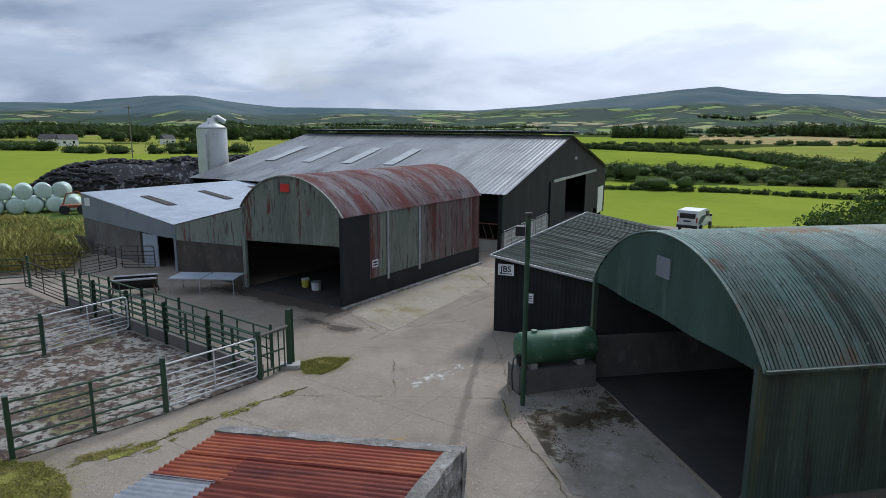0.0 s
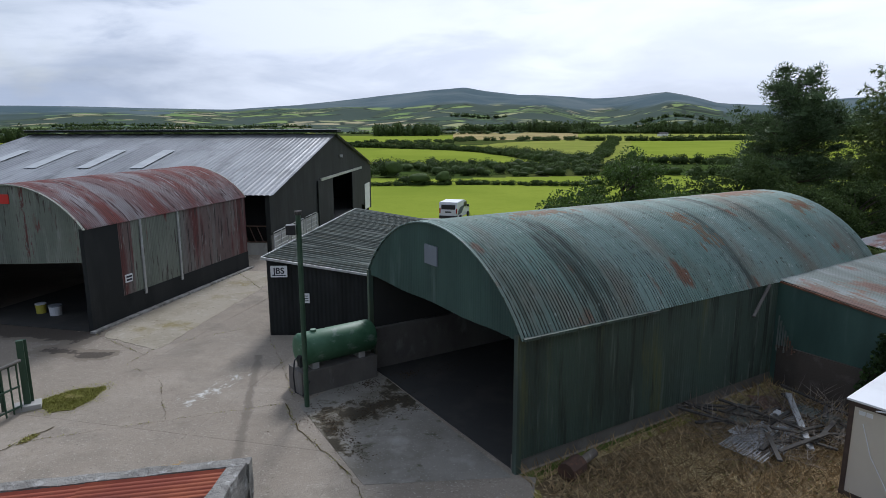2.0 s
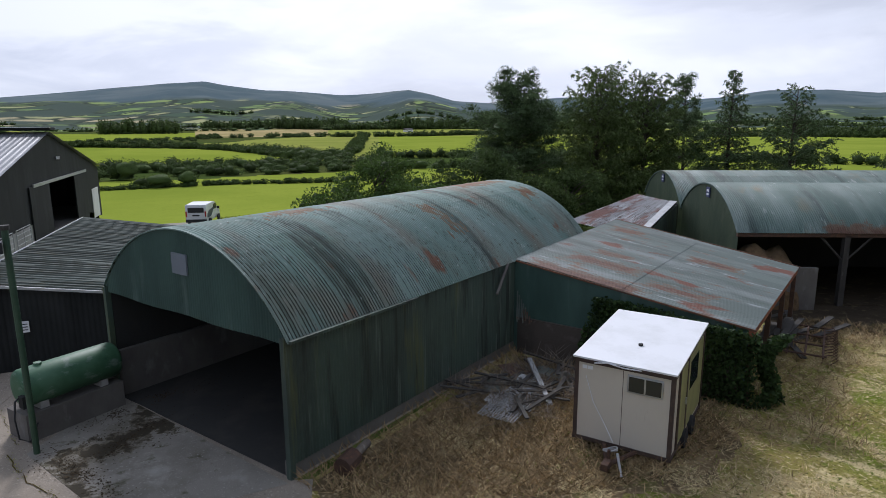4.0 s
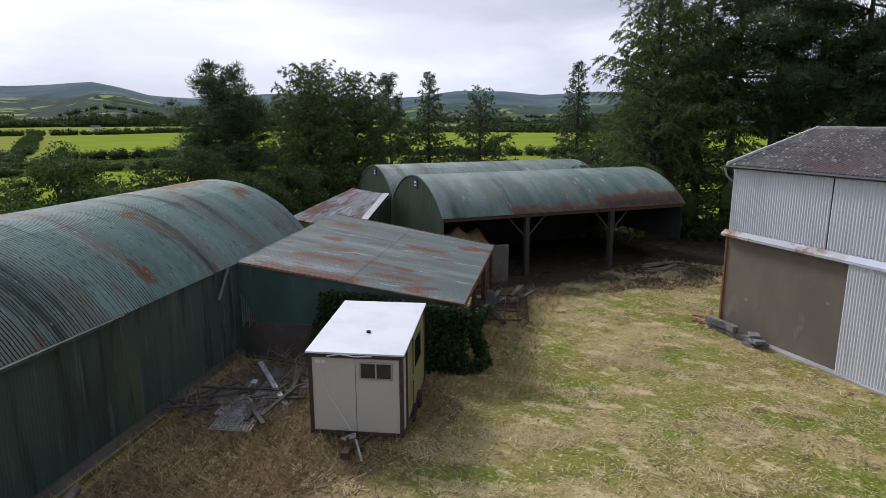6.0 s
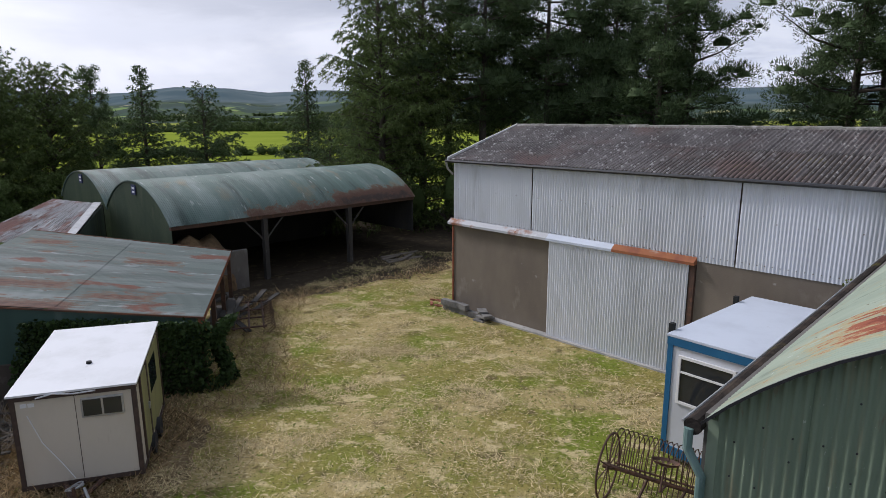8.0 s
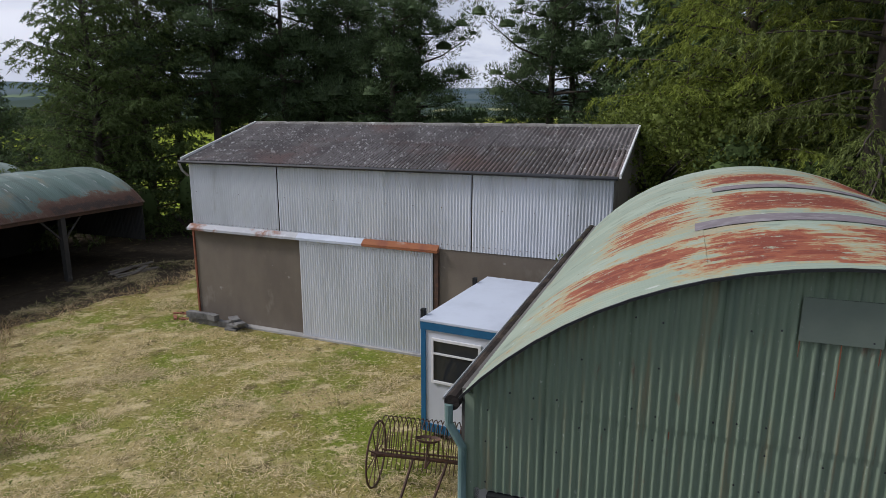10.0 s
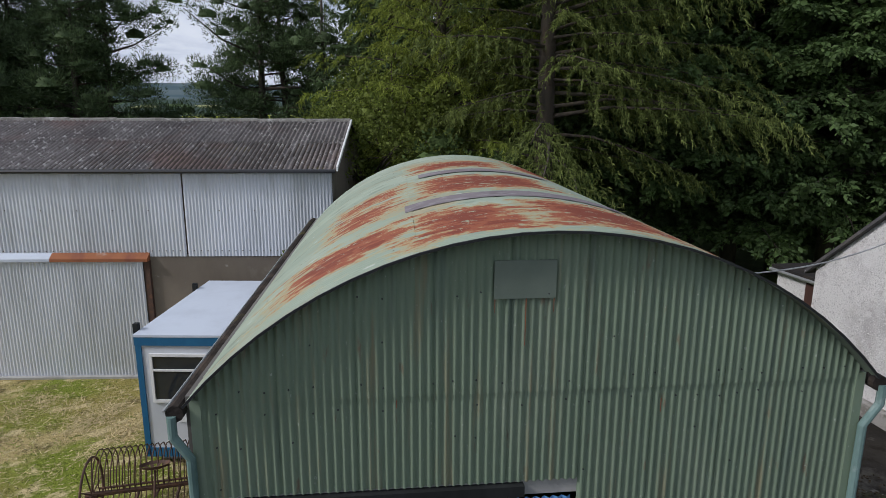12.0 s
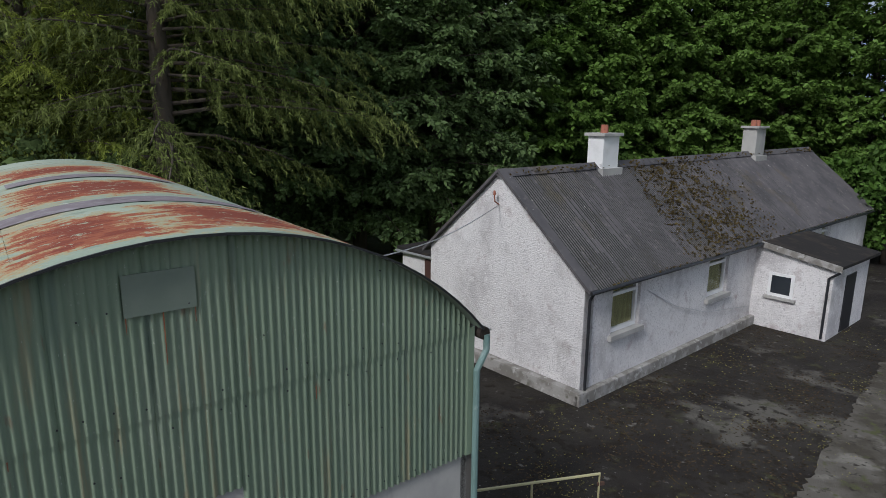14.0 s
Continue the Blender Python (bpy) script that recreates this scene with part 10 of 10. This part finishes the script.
for k in range(9):
    t = thing("brick_rubble", 24.3 + r.uniform(-.5, .5), 3.75 + r.uniform(-.3, .3), 0.0, r.uniform(0, 90), "broken red brick lying in grass", "brick", "loose bricks")
    part("brick", box(BM(), -0.11, 0.11, -0.05, 0.05, 0, 0.07, bevel=0.008), M["terracotta"], t)

# ---- feed barrier of the cattle shed ----
fb = thing("feed_barrier", -3.44, 37.8, 0, BIG_ROT, "slanted steel feed barrier along the cattle shed", "feed barrier")
for z in (0.8, 1.75):
    part("rail", tube(BM(), [(0.3, 0.0, z), (12.5, 0.0, z)], 0.04, 6), M["dark_rust"], fb)
for k in range(26):
    x = 0.5 + 0.46 * k
    part("bar", tube(BM(), [(x, 0, 0.8), (x + 0.35, 0, 1.75)], 0.025, 5), M["dark_rust"], fb)
# wall brackets and lamp on the gable
lb = thing("gable_lamp", *tuple(big.matrix_basis @ Vector((-0.15, -17.2, 5.1)))[:3], 0, "small white flood lamp on the black gable", "lamp")
part("lamp", box(BM(), -0.12, 0.12, -0.12, 0.12, -0.1, 0.1, bevel=0.02), M["white_paint"], lb)
for k in range(3):
    p_ = big.matrix_basis @ Vector((-0.3, -1.2 - 3.2 * k, 0))
    hg = thing("leaning_gate", p_.x, p_.y, 0, BIG_ROT + 90, "galvanised gate propped against the shed wall", "gate", "propped gates")
    for z in (0.2, 0.5, 0.8, 1.1, 1.4):
        part("bar", tube(BM(), [(-1.3, -0.1, z), (1.3, -0.1, z)], 0.022, 5), M["galv"], hg)
    for x in (-1.3, 0, 1.3):
        part("upright", tube(BM(), [(x, -0.1, 0.0), (x, -0.1, 1.4)], 0.025, 5), M["galv"], hg)

# ---- far farmhouse and power poles ----
for az, d, w, rot_, lab in ((-41.4, 345, 8, 60, "white farmhouse with a slate roof far across the fields"), (-42.6, 356, 7, 15, "grey-roofed farm building beside the far house"), (29.5, 900, 14, 10, "tiny white farm building in the valley"), (-8, 1100, 16, 40, "tiny pale farm building in the valley"), (-34.2, 372, 6, 60, "small stone farm building among trees")):
    x, y = polar(az, d)
    fh = thing("farmhouse", x, y, ground_z(x, y), rot_, lab, "house", "far houses")
    part("walls", box(BM(), -w / 2, w / 2, -2.8, 2.8, -1, 3.0), M["white_paint"], fh)
    slab(bm := BM(), [(-w / 2 - 0.2, -3.2, 2.9), (-w / 2 - 0.2, 0, 5.2), (-w / 2 - 0.2, 3.2, 2.9)], (w + 0.4, 0, 0))
    part("roof", bm, M["house_roof"], fh)
    for k in (-1, 1):
        wd = part("window", box(BM(), k * w / 4 - 0.5, k * w / 4 + 0.5, -2.83, -2.79, 1.0, 2.1), M["glass"], fh)
for az, d, h in ((-36.9, 150, 11.0), (-14, 260, 9)):
    x, y = polar(az, d)
    pp = thing("power_pole", x, y, ground_z(x, y), 20, "wooden power pole standing in the field", "pole", "power poles")
    part("pole", tube(BM(), [(0, 0, -0.3), (0, 0, h)], 0.13, 8, r2=0.09), M["timber"], pp)
    part("cross_arm", box(BM(), -0.8, 0.8, -0.06, 0.06, h - 0.5, h - 0.38), M["timber"], pp)
# red implement and bush by the bales
x, y = -36.6, 41.6
im = thing("red_implement", x, y, ground_z(x, y), 30, "red farm implement parked by the bales", "farm implement")
part("frame", box(BM(), -0.9, 0.9, -0.5, 0.5, 0.5, 0.7), M["rust"], im)
part("arch", tube(BM(), [(-0.8, 0, 0.6), (-0.5, 0, 1.5), (0.3, 0, 1.7), (0.9, 0, 1.0)], 0.06, 8), M["rust"], im)
for s in (-0.6, 0.6):
    part("wheel", tube(BM(), [(s, -0.6, 0.35), (s, -0.4, 0.35)], 0.35, 16), M["tyre"], im)

# ---- yard slabs ----
YARD = [(-24, 9.5), (3.0, 9.5), (1.2, 18), (0.6, 21.8), (-2.6, 22.4), (0.5, 35), (-3.6, 37), (-4.6, 34.5), (-8.9, 24.1), (-20, 29.0), (-24, 25)]
ax, ay = Vector((0.4, 0.917)), Vector((-0.917, 0.4))
slab_mesh = None
r = random.Random(9)
for i in range(-6, 7):
    for j in range(-6, 6):
        c = ax * (4.6 * i + 24.0) + ay * (4.3 * j + 3.0)
        if not inside(YARD, c.x, c.y):
            continue
        if slab_mesh is None:
            slab_mesh = mesh_of(box(BM(), -2.2985, 2.2985, -2.1485, 2.1485, -0.05, 0.0, bevel=0.002), "slab", M["concrete"])
        ob = new("slab", slab_mesh)
        ob.parent = yard
        ob.matrix_basis = pose(c.x, c.y, 0.021 + r.uniform(-0.001, 0.001), r.uniform(-.01, .01), r.uniform(-.01, .01), math.degrees(math.atan2(0.917, 0.4)))

# ---- fallen boards by the hay barn and the wall cable of the cottage ----
r = random.Random(31)
for k in range(5):
    t = thing("plank", 32.6 + r.uniform(-.9, .9), 7.0 + r.uniform(-.6, .6), 0.04 + 0.03 * k, RB_ROT + r.uniform(-30, 30), "grey rough board dropped beside the hay barn", "plank", "fallen boards")
    ln = r.uniform(1.2, 2.4)
    part("board", box(BM(), -ln / 2, ln / 2, -0.11, 0.11, 0.0, 0.04), M["timber"], t)
wc_ = thing("wall_cable", 0.94, -15.71, 0, HR, "thin grey cable sagging along the cottage wall", "cable")
part("cable", tube(BM(), [(2.95, -0.02, 2.55), (4.6, -0.05, 1.75), (6.6, -0.06, 1.15), (9.9, -0.04, 0.7)], 0.010, 5), M["galv"], wc_)
